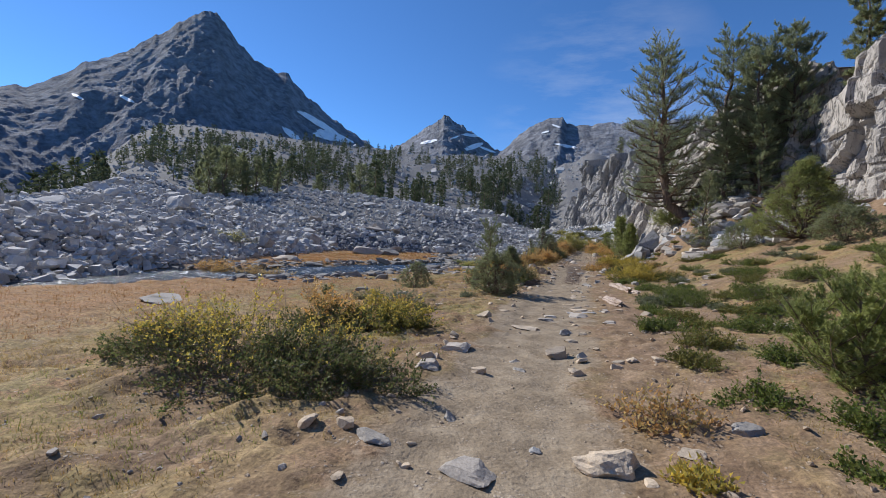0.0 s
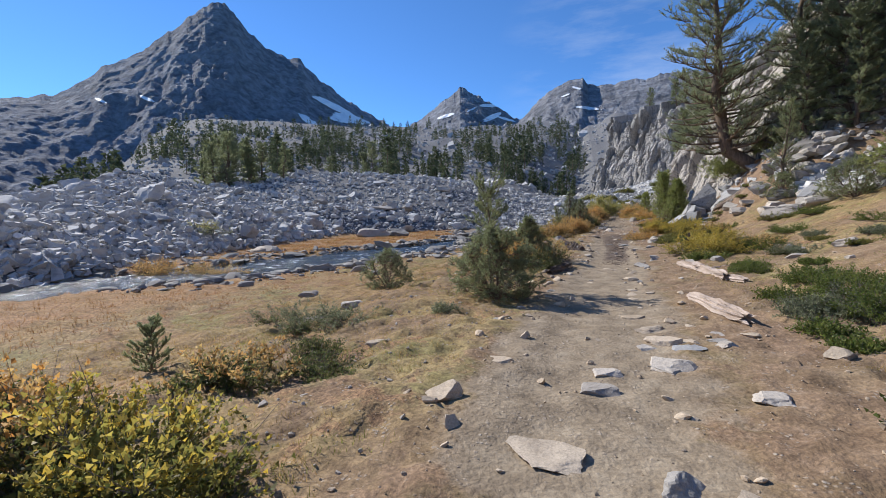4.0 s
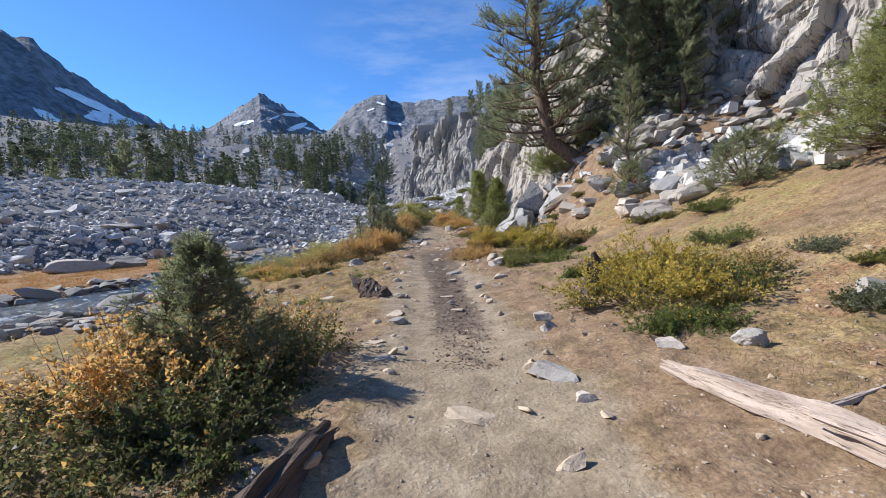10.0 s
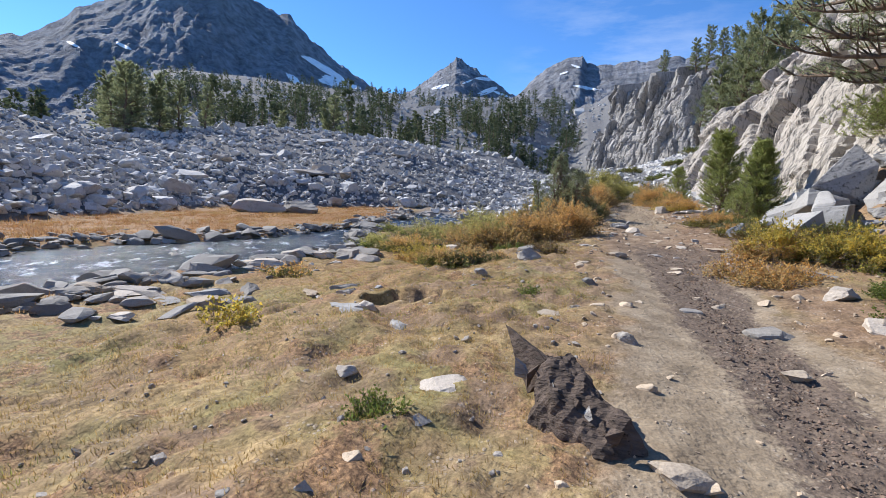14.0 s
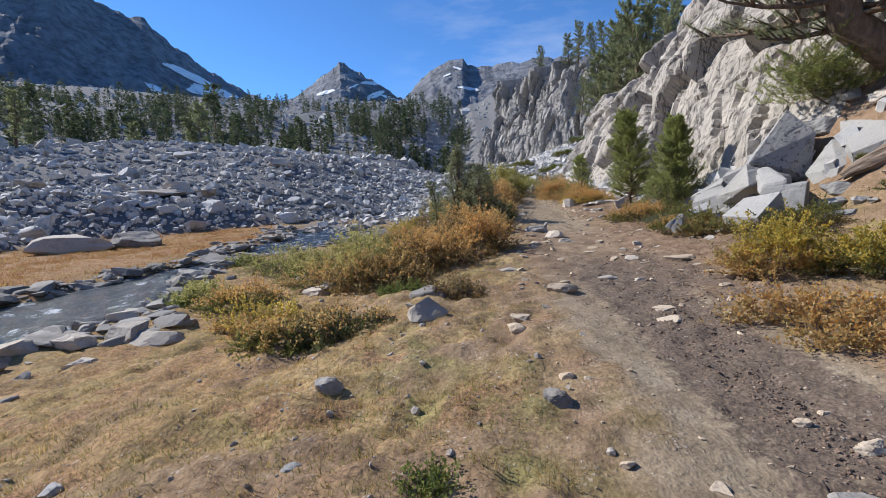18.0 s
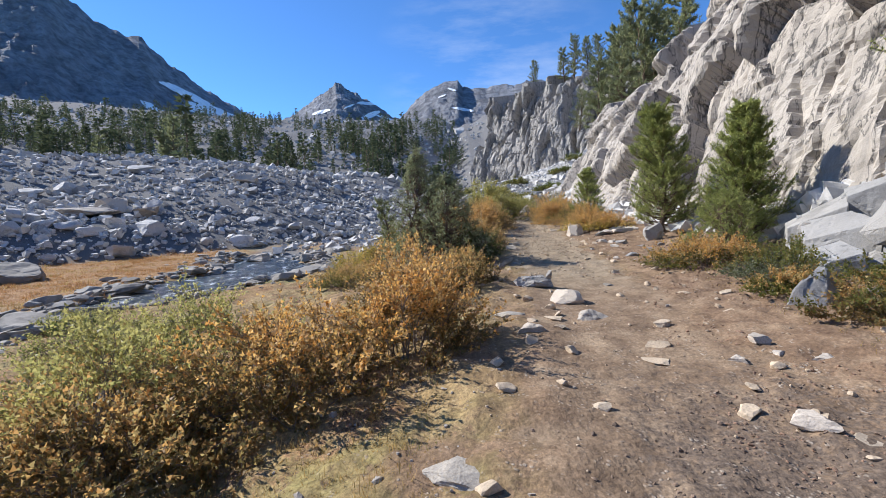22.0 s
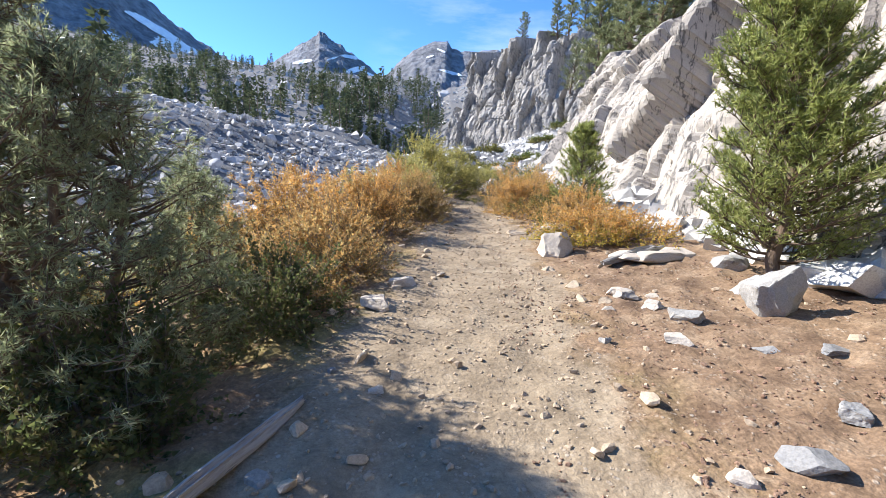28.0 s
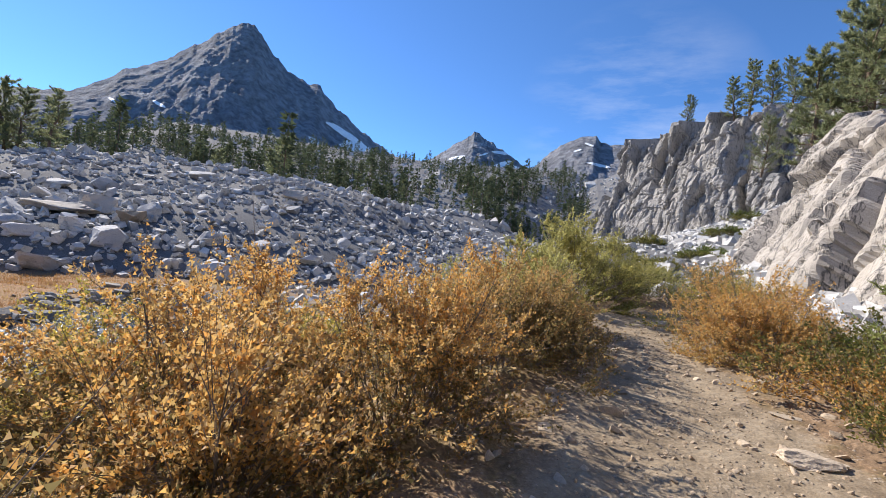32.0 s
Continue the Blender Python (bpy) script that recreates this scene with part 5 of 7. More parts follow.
for i, (px, py, pz, k, sz) in enumerate(((14.2, 117.5, 25.3, 1, 0.55), (18.6, 111, 24.9, 2, 0.62), (20, 109, 24.8, 1, 0.7), (21.5, 107.5, 24.6, 2, 0.66), (23, 105.5, 24.4, 0, 0.6), (24.5, 104, 24.0, 2, 0.55), (26, 102, 23.8, 0, 0.6), (28, 100, 23.4, 1, 0.65), (30, 97, 23.2, 2, 0.7))):
    brow_pine(k, px, py, i * 50, sz, "weathered pine on the brow of the cliff", pz)
for i, (px, py, pz, k, sz) in enumerate(((13.2, 73.6, 9.3, 2, 0.75), (14.6, 72.2, 9.6, 0, 0.85), (15.6, 74.5, 9.6, 1, 0.95), (15.2, 69.5, 10.0, 0, 0.9), (16.8, 71, 10.2, 1, 1.0), (17.5, 67, 11, 2, 0.95))):
    brow_pine(k, px, py, i * 65 + 20, sz, "sturdy pine on the slabs above the trail", pz)
near_pine(31, 14.2, 85.0, 4.6, 1.3, "narrow pine on a ledge below the far cliff", 70, 6, 1, length=0.14, per=8, z=11.3)


for i, (px, py, k, sz) in enumerate(((-61, 68, 0, 0.95), (-63.5, 71, 1, 1.0), (-66, 70, 2, 0.95), (-58.5, 71.5, 3, 0.9), (-68, 74, 0, 1.0), (-64, 76, 1, 0.9), (-60, 75.5, 2, 0.85), (-71, 72, 3, 1.0), (-55, 76, 1, 0.7),
                                     (-55, 113, 0, 1.15), (-57.5, 114, 3, 1.1), (-66, 108, 2, 0.8))):
    brow_pine(k, px, py, i * 57 + 10, sz, "tall dark pine standing above the talus", None)


# far woods
def far_woods():
    rng = np.random.default_rng(9)
    V, F, wood, at = [], [], [], 0
    for a0, a1, r0, r1, count in ((-25, -15, 108, 190, 80), (-13, -1, 128, 240, 130), (-35, -24, 150, 270, 60), (-64, -48, 115, 280, 110), (-44, 2, 200, 500, 700), (-48, -36, 110, 190, 25), (-90, -62, 90, 260, 50), (-66, -34, 150, 420, 260)):
        n = 0
        while n < count:
            a, r = math.radians(rng.uniform(a0, a1)), r0 * (r1 / r0) ** rng.uniform()
            x, y = r * math.sin(a), r * math.cos(a)
            if fractal(np.array([[math.degrees(a) * 0.22, math.log(r) * 5, 0]]), 3, 2)[0] < 0.5 or x > 1:
                continue
            h = min(12.0, max(2.2, rng.lognormal(1.72, 0.38))) * (1 if r < 200 else 1.1)
            b = np.array([x, y, stand(x, y) - 0.3])
            m = 130 if r < 200 else 80
            f = rng.uniform(0.06, 1, m) ** 0.9
            rad = h * 0.17 * (1.05 - f) ** 0.6 * (0.55 + 0.45 * np.sin(f * 17 + h * 9) ** 2) * np.sqrt(rng.uniform(0.1, 1, m)) * rng.uniform(0.8, 1.25)
            w = rng.uniform(0, 6.283, m)
            P = b + np.stack([np.cos(w) * rad, np.sin(w) * rad, f * h], -1)
            D = np.stack([np.cos(w), np.sin(w), rng.normal(0.1, 0.5, m)], -1)
            S = np.cross(unit(D), rng.normal(size=(m, 3)))
            L = h * rng.uniform(0.06, 0.13, m)[:, None]
            V.append(np.stack([P - unit(S) * L * 0.35, P + unit(S) * L * 0.35, P + unit(D) * L], 1).reshape(-1, 3))
            F.append(np.arange(3 * m).reshape(-1, 3) + at)
            at += 3 * m
            wood.append(tube(b + np.array([[0, 0, 0], [0, 0, h * 0.5], [0, 0, h * 0.97]]), np.array([h * 0.014, h * 0.009, 0.01]), 4))
            n += 1
    top = tagged(new("far_woods"), "dark conifer forest on the distant hillside", "forest", kind="stuff")
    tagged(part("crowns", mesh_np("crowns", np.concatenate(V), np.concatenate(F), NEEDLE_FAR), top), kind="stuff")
    tagged(part("trunks", mesh_np("trunks", *join_np(wood), BARK, True), top), kind="stuff")


far_woods()

# shrubs, following the trail
OR, DK = "orange", "dark"
bush(-3.35, 4.2, 1.55, 0.9, 1.0, "yellow", DK, "spreading willow with yellow tops, shade-dark lower leaves and dark bare stems", 9000, 0.024, share=0.5, stems=150)
bush(-2.3, 4.1, 1.0, 0.65, 0.7, "dark", DK, "low dark-leaved willow against the trail edge", 6500, 0.024)
bush(-5.0, 4.7, 0.7, 0.5, 0.5, "dark", DK, "dark low willow in the meadow", 3000)
bush(-3.9, 7.3, 1.0, 0.7, 0.8, OR, DK, "rust-orange willow bush with shade-dark lower leaves", 6000, share=0.55)
bush(-2.75, 7.2, 0.75, 0.6, 0.78, "yellow", "olive", "yellow-green willow bush in the meadow", 5000, share=0.5)
bush(0.98, 4.1, 0.36, 0.3, 0.36, "brown", None, "straggly little russet shrub", 500, stems=40, share=0)
bush(1.0, 3.1, 0.2, 0.18, 0.14, "yellow", None, "tiny yellowing herb clump", 350, stems=20, share=0, name="herb_clump", category="plant")
bush(-4.4, 11.7, 1.3, 0.7, 0.42, "sage", DK, "grey-green juniper mat over a half-buried stone", 4500, 0.022, "juniper_mat", share=0.3)
bush(-2.86, 9.5, 0.45, 0.32, 0.3, DK, None, "low dark green shrublet in dry grass", 1300, 0.02, "dwarf_shrub", share=0)
bush(-3.4, 10.0, 0.36, 0.28, 0.24, DK, None, "low dark green shrublet among stones", 1100, 0.02, "dwarf_shrub", share=0)
bush(-2.35, 12.0, 0.28, 0.2, 0.18, "sage", None, "low grey-green shrublet in dry grass", 1000, 0.02, "dwarf_shrub", share=0)
bush(-3.6, 8.9, 0.6, 0.4, 0.5, "brown", DK, "russet and dark willow shrub near the trail", 3000, share=0.5)
bush(-2.7, 9.2, 0.3, 0.2, 0.18, DK, None, "low dark green shrublet in dry grass", 900, 0.02, "dwarf_shrub", share=0)
bush(-2.3, 19.2, 1.3, 1.15, 1.05, OR, DK, "willow with orange crown and shade-dark green skirts", 10000, share=0.48)
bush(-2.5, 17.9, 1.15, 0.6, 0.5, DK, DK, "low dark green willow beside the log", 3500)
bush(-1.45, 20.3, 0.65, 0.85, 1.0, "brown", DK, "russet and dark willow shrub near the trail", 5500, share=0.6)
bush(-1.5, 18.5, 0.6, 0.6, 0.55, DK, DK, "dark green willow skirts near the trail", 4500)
bush(3.45, 20.9, 1.0, 1.15, 1.0, "yellow", "olive", "golden-yellow willow bush on the slope", 9000, share=0.25)
bush(4.85, 21.1, 0.95, 0.8, 0.72, "brown", "green", "brownish willow bush with green skirts", 5000, share=0.5)
bush(3.1, 19.6, 0.7, 0.4, 0.3, "green", None, "low green heather patch in dry grass", 3000, 0.022, "heather_patch", share=0)
for gx, gy, gr, gh, gc in ((3.2, 16.5, 0.5, 0.3, "green"), (3.3, 16.9, 0.4, 0.3, "green"), (3.9, 14.5, 0.8, 0.35, "green"), (2.75, 12.2, 0.45, 0.38, "sage"), (3.6, 13.6, 0.6, 0.45, "green"),
                           (6.4, 23, 0.9, 0.28, "green"), (4.7, 19.1, 0.3, 0.25, DK), (3.5, 17.2, 0.35, 0.3, "green"), (4.9, 11.8, 0.85, 0.6, "green"), (3.3, 12, 0.8, 0.5, "green")):
    bush(gx, gy, gr, gr * 0.75, gh, gc, None, {"green": "low bright green heather patch on bare soil", "sage": "low silvery green sagebrush", "dark": "small dark juniper shrublet"}[gc], None, 0.022, "heather_patch", share=0)
for gx, gy, gr, gh, gc in ((2.0, 4.7, 0.4, 0.3, "green"), (2.6, 4.0, 0.55, 0.38, "green"), (2.3, 7.2, 0.5, 0.3, "olive"), (3.6, 8.6, 0.7, 0.35, "green"), (2.6, 9.9, 0.4, 0.25, "olive"),
                           (5.2, 9.2, 0.8, 0.45, "green"), (4.2, 7.0, 0.8, 0.5, "green"), (6.5, 13.2, 1.0, 0.45, "green"), (6.4, 16.5, 0.9, 0.4, "green"), (7.5, 19.5, 1.0, 0.4, "green"),
                           (1.75, 6.0, 0.35, 0.22, "olive"), (3.0, 6.2, 0.5, 0.35, "green"), (5.6, 6.6, 0.9, 0.5, "green"), (4.6, 10.3, 0.6, 0.3, "olive"), (2.0, 9.0, 0.3, 0.2, "green"), (6.4, 10.6, 0.8, 0.4, "green"), (2.3, 11.3, 0.35, 0.2, "green"), (4.6, 13.0, 0.5, 0.3, "olive"), (5.8, 15.0, 0.6, 0.3, "olive"), (8.2, 25.5, 1.0, 0.4, "green"), (7.6, 27.4, 0.8, 0.35, "olive")):
    bush(gx, gy, gr, gr * 0.75, gh, gc, None, "low green heather patch on the slope" if gc == "green" else "low olive heather patch on the slope", None, 0.024, "heather_patch", share=0)
bush(-3.05, 22.2, 0.36, 0.34, 0.55, "yellow", None, "small bright yellow willow sapling", 1100, 0.03, stems=30, share=0)
bush(4.45, 28.3, 0.75, 0.6, 1.05, "yellow", "olive", "tall golden-yellow willow bush", 6500, share=0.35)
bush(5.6, 28.6, 0.8, 0.5, 0.6, "brown", DK, "brown and dark willow shrub", 4000)
bush(3.4, 26.9, 0.6, 0.45, 0.4, "olive", None, "low olive willow shrub on the slope", 2500, share=0)
bush(2.7, 30.2, 0.9, 0.65, 0.55, OR, "brown", "sparse orange willow among pale stones", 4500, stems=140)
bush(3.6, 32.3, 0.85, 0.65, 1.0, "yellow", "brown", "yellow-green willow bush beside the trail", 9000, share=0.45)
bush(4.5, 31.5, 0.8, 0.7, 1.0, "yellow", "olive", "bright yellow willow bush beside the trail", 8000, share=0.35)
bush(-3.4, 35.2, 1.5, 1.0, 1.3, "pale", "brown", "pale green and russet willow thicket", 8000, share=0.5)
bush(-3.7, 36.9, 1.5, 1.0, 1.35, "pale", "green", "pale green willow behind the orange thicket", 8000, share=0.35)
bush(-1.9, 35.3, 1.2, 0.9, 1.2, OR, "umber", "orange willow thicket with dark stems and shade-dark lower leaves", 9000, share=0.5)
bush(-0.85, 36.3, 0.85, 0.9, 1.45, OR, "umber", "orange willow bush leaning over the trail", 11000, share=0.4)
bush(-1.1, 39.0, 1.0, 1.0, 1.45, OR, "umber", "orange willow below dark pines", 6000, share=0.55)
bush(-0.1, 39.9, 0.6, 0.7, 0.9, "brown", "umber", "dark russet willow below the pines", 5000, share=0.55)
bush(-6.5, 38.6, 1.3, 0.9, 1.0, "pale", "green", "pale green willow near the stream", 5000, share=0.4)
bush(-5.0, 36.4, 0.9, 0.7, 0.8, "pale", "green", "pale green willow near the stream", 4000, share=0.4)
bush(-2.7, 31.2, 0.75, 0.5, 0.45, "brown", DK, "dark sparse willow with bare twigs", 3000, stems=140, share=0.5)
bush(-3.5, 31.1, 0.6, 0.45, 0.5, "brown", "olive", "small russet and olive willow", 3000)
bush(-1.15, 32.3, 0.42, 0.34, 0.45, "umber", None, "small brown twiggy shrub", 800, stems=90, share=0)
bush(-2.2, 33.3, 0.5, 0.4, 0.3, "green", None, "low green heather patch in dry grass", 1500, 0.025, "heather_patch", share=0)
bush(4.6, 40.0, 1.0, 0.7, 0.85, OR, "olive", "bright orange willow below the pines", 6500, share=0.35)
bush(4.9, 38.3, 0.9, 0.7, 0.6, "olive", "sage", "olive willow shrub before white boulders", 5000)
bush(5.2, 36.7, 0.85, 0.55, 0.55, "olive", "brown", "olive and brown shrub between boulders", 4000)
bush(5.8, 34.9, 0.85, 0.6, 0.65, "olive", "umber", "olive and brown willow beside a white block", 5500)
bush(6.7, 35.3, 0.5, 0.35, 0.3, "green", None, "small green heather patch by the fallen trunk", 1200, 0.024, "heather_patch", share=0)
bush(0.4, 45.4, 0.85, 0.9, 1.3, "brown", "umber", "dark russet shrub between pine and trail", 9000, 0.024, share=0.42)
bush(-0.8, 47.7, 1.35, 1.1, 2.0, OR, "umber", "tall orange willow with dark inner stems and shade-dark lower leaves", 18850, 0.023, share=0.42)
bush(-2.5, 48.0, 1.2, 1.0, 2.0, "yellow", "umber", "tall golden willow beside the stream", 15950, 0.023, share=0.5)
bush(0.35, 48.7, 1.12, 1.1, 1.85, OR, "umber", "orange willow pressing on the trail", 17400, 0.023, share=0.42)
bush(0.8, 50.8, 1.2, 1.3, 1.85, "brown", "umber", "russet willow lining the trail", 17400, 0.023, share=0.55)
bush(0.7, 53.4, 1.5, 1.5, 2.2, "pale", "brown", "pale yellow willow lining the trail", 15000, 0.034, share=0.4, stems=120)
bush(1.4, 57.2, 1.7, 1.9, 2.9, "pale", "olive", "tall pale green willow thicket", 17000, 0.036, share=0.35, stems=120)
bush(2.5, 59.6, 1.1, 1.1, 2.3, "pale", "olive", "pale green willow at the bend of the trail", 9000, 0.036, share=0.35)
bush(4.3, 52.8, 0.95, 0.95, 1.35, OR, "brown", "orange willow hemming the trail below the slabs", 12000, 0.026, share=0.4)
bush(5.0, 49.6, 1.0, 0.8, 1.1, OR, "olive", "bright orange willow beside the trail", 9000, 0.026, share=0.35)
bush(-1.0, 56.2, 1.6, 1.7, 2.0, "pale", "olive", "pale yellow willow thicket", 10000, 0.034, share=0.35)
bush(-1.9, 51.2, 1.5, 1.3, 1.5, "yellow", "brown", "golden willow thicket near the stream", 8700, 0.023, share=0.4)
bush(-4.4, 47.2, 0.9, 0.8, 1.0, "yellow", "olive", "yellow willow beside the stream", 6525, 0.023, share=0.4)
bush(-3.8, 44.6, 1.0, 0.9, 0.9, "brown", "olive", "russet willow near the stream", 4500, share=0.4)
bush(5.0, 48.0, 1.3, 0.9, 1.0, OR, "yellow", "bright orange willow at the foot of the cliff", 7000, share=0.3)
bush(4.7, 54.2, 1.4, 1.2, 1.5, OR, "olive", "orange willow at the bend of the trail", 7000, share=0.35)
bush(4.9, 51.1, 0.9, 0.8, 1.1, "olive", OR, "yellow-green and orange willow", 5000, share=0.4)
bush(5.6, 58.5, 1.2, 1.0, 1.2, "yellow", "olive", "yellow willow further up the trail", 4000, share=0.35)
bush(6.2, 63.0, 1.3, 1.0, 1.0, "olive", None, "olive shrub below the slabs", 3000, share=0)
bush(-14.8, 19.3, 1.7, 0.7, 0.9, "brown", "brown", "russet willow strip along the stream", 4500)
bush(-17.0, 18.6, 1.3, 0.6, 0.8, OR, "brown", "orange-brown willow strip along the stream", 3500)
bush(-23.5, 27, 1.8, 0.9, 1.0, "pale", "sage", "pale green willow at the foot of the talus", 4500)
bush(-9.0, 40.5, 0.8, 0.6, 0.6, "pale", "green", "pale green willow on the stream bank", 2500)
bush(-4.9, 26.0, 0.3, 0.3, 0.5, "yellow", None, "small yellow willow sapling by stones", 500, 0.04, stems=25, share=0)
bush(-6.6, 29.6, 0.6, 0.4, 0.35, OR, "olive", "low orange willow on the stream bank", 1500)
bush(-4.2, 50.0, 1.0, 0.8, 1.1, "yellow", "olive", "yellow willow beside the stream", 6525, 0.023, share=0.4)
bush(-3.4, 46.6, 0.9, 0.7, 0.75, OR, "yellow", "low orange willow beside the stream", 6525, 0.023, share=0.4)
bush(5.9, 52.6, 1.0, 0.8, 1.0, "olive", "green", "olive willow at the foot of the slabs", 4000, share=0.4)
bush(3.6, 60.5, 1.6, 1.3, 1.5, "pale", "olive", "pale green willow crowding the trail", 6000, share=0.35)
bush(7.4, 66.5, 1.4, 1.0, 1.0, "olive", None, "olive shrub below the slabs", 3000, share=0)
bush(-4.3, 32.4, 0.9, 0.6, 0.6, "yellow", "brown", "low yellow and brown willow in the meadow", 4500, share=0.45)
bush(-5.4, 33.8, 0.8, 0.6, 0.6, OR, "olive", "low orange willow in the meadow", 4000, share=0.45)
bush(-6.9, 34.8, 0.8, 0.6, 0.6, "pale", "green", "pale green willow near the stream", 3500, share=0.4)
bush(-1.85, 24.0, 0.24, 0.2, 0.26, "green", None, "small green shrublet in the dry grass", 900, 0.02, "dwarf_shrub", share=0)
bush(-1.2, 28.0, 0.2, 0.18, 0.24, "green", None, "small green shrublet beside the trail", 800, 0.02, "dwarf_shrub", share=0)
shrub_dice = random.Random(4)
for _ in range(64):
    gy = shrub_dice.uniform(3, 29)
    gx = float(trail_x(np.array([gy]))[0]) + shrub_dice.uniform(2.2, 9.5)
    gr = shrub_dice.uniform(0.25, 0.7)
    gc = shrub_dice.choice(("green", "olive", "green", "sage"))
    bush(gx, gy, gr, gr * 0.7, gr * shrub_dice.uniform(0.3, 0.5), gc, None, {"green": "low green heather patch on the slope", "olive": "low olive heather patch on the slope", "sage": "low silvery green sagebrush on the slope"}[gc], int(900 + 1800 * gr), 0.024, "heather_patch", share=0, stems=40)
bush(0.35, 44.0, 0.6, 0.7, 1.1, DK, DK, "dark leafy shrub under the pines at the trail", 7000, 0.026)
bush(0.0, 46.9, 0.95, 0.75, 1.45, OR, "umber", "orange willow rising behind the pines", 11600, 0.023, share=0.42)
bush(1.2, 51.8, 0.9, 0.9, 1.5, "brown", "umber", "russet willow with bare grey twigs", 10150, 0.023, share=0.5)
bush(-2.7, 34.3, 1.1, 0.6, 0.85, "brown", "umber", "dark russet willow skirts by the thicket", 7000, share=0.6)
for gx, gy, gr, gc in ((5.2, 71, 1.6, "olive"), (8.5, 74, 1.8, "green"), (3.2, 77, 1.8, "olive"), (11.5, 82, 2.0, "green"), (6.5, 85, 2.0, "olive"), (1.0, 88, 2.0, "pale"), (15, 90, 2.0, "green"), (4.5, 66.5, 1.6, "pale")):
    bush(gx, gy, gr, gr * 0.8, gr * 0.55, gc, "olive", "dense green shrub on the rubble below the far cliff", 3500, 0.06, "mountain_shrub")
bush(5.6, 39.3, 0.7, 0.5, 0.45, "olive", "umber", "low olive willow before the heap of blocks", 4000)
bush(4.5, 37.6, 0.55, 0.45, 0.42, "brown", "olive", "low russet shrub before the heap of blocks", 3500)
bush(4.5, 36.2, 0.65, 0.45, 0.4, "olive", "umber", "low olive shrub before the heap of blocks", 3500)
bush(5.4, 35.7, 0.6, 0.45, 0.4, "olive", "umber", "low olive willow before the heap of blocks", 4000)
bush(0.0, 42.3, 0.6, 0.6, 0.9, DK, DK, "dark leafy shrub under the pines at the trail", 5000)
bush(-0.5, 40.9, 0.6, 0.5, 0.75, "brown", DK, "dark russet shrub under the pines", 4000)


# ---- stones ----
rng = np.random.default_rng(31)
STONES = {}
for kind, mat in (("pale", ROCK), ("grey", ROCK_GREY), ("tan", ROCK_TAN), ("white", ROCK_WHITE)):
    STONES[kind] = [mesh_np("stone", *chipped(4 if k < 5 else 3, rng, 7), mat) for k in range(9)]
for group in STONES.values():
    for me in group:
        # every stone fills a box of one metre
        co = np.zeros(len(me.vertices) * 3, np.float32)
        me.vertices.foreach_get("co", co)
        co = co.reshape(-1, 3)
        co = (co - co.min(0)) / (co.max(0) - co.min(0)) - np.array([0.5, 0.5, 0.0])
        me.vertices.foreach_set("co", co.astype(np.float32).ravel())
        me.update()
STONE_LABEL = {"pale": "pale granite stone half sunk in the ground", "grey": "blue-grey granite stone lying on the ground", "tan": "tan granite stone lying on the ground", "white": "white angular granite stone"}
dice = random.Random(12)


def stone(x, y, long, wide, high, kind=None, turn=None, tilt=0.0, label="", z=None, tall=False):
    kind = kind or dice.choices(("pale", "grey", "tan", "white"), (5, 2, 4, 0.6))[0]
    ob = new("boulder" if long > 0.7 else "stone", dice.choice(STONES[kind]))
    high = high if tall else 0.7 * min(high, 0.55 * long)
    sink = 0.45 * high + 0.03
    ob.matrix_world = pose(x, y, (stand(x, y) if z is None else z) - sink, tilt, tilt * 0.6, dice.uniform(-35, 35) if turn is None else turn) @ Matrix.Diagonal((long, wide, high + sink, 1))
    size = "large " if long > 0.7 else "small flat " if high < 0.3 * long and long < 0.3 else "flat " if high < 0.3 * long else ""
    return tagged(ob, label or size + STONE_LABEL[kind], "rock" if long > 0.7 else "stone")


for row in (
    (-0.48, 2.84, 0.37, 0.27, 0.08, "pale"),
    (-1.24, 3.01, 0.31, 0.23, 0.08, "grey"),
    (0.43, 3.21, 0.46, 0.33, 0.22, "tan"),
    (-0.07, 3.36, 0.13, 0.09, 0.05),
    (1.06, 3.53, 0.25, 0.18, 0.04, "tan"),
    (-0.81, 3.68, 0.17, 0.12, 0.08),
    (1.59, 4, 0.27, 0.19, 0.07, "grey"),
    (-2.56, 4.76, 0.13, 0.09, 0.05),
    (-1.39, 4.9, 0.37, 0.27, 0.14, "pale"),
    (-0.81, 5.11, 0.2, 0.14, 0.13, "tan"),
    (-1.42, 5.28, 0.15, 0.11, 0.09, "tan"),
    (-0.35, 5.43, 0.21, 0.15, 0.04, "grey"),
    (0.35, 5.55, 0.24, 0.17, 0.12, "tan"),
    (-3.04, 5.75, 0.23, 0.16, 0.05),
    (-0.43, 5.84, 0.2, 0.15, 0.04, "grey"),
    (0.84, 5.88, 0.18, 0.13, 0.11, "tan"),
    (-1.3, 6, 0.41, 0.3, 0.13, "pale"),
    (0.89, 6.12, 0.15, 0.11, 0.07),
):
    stone(*row)
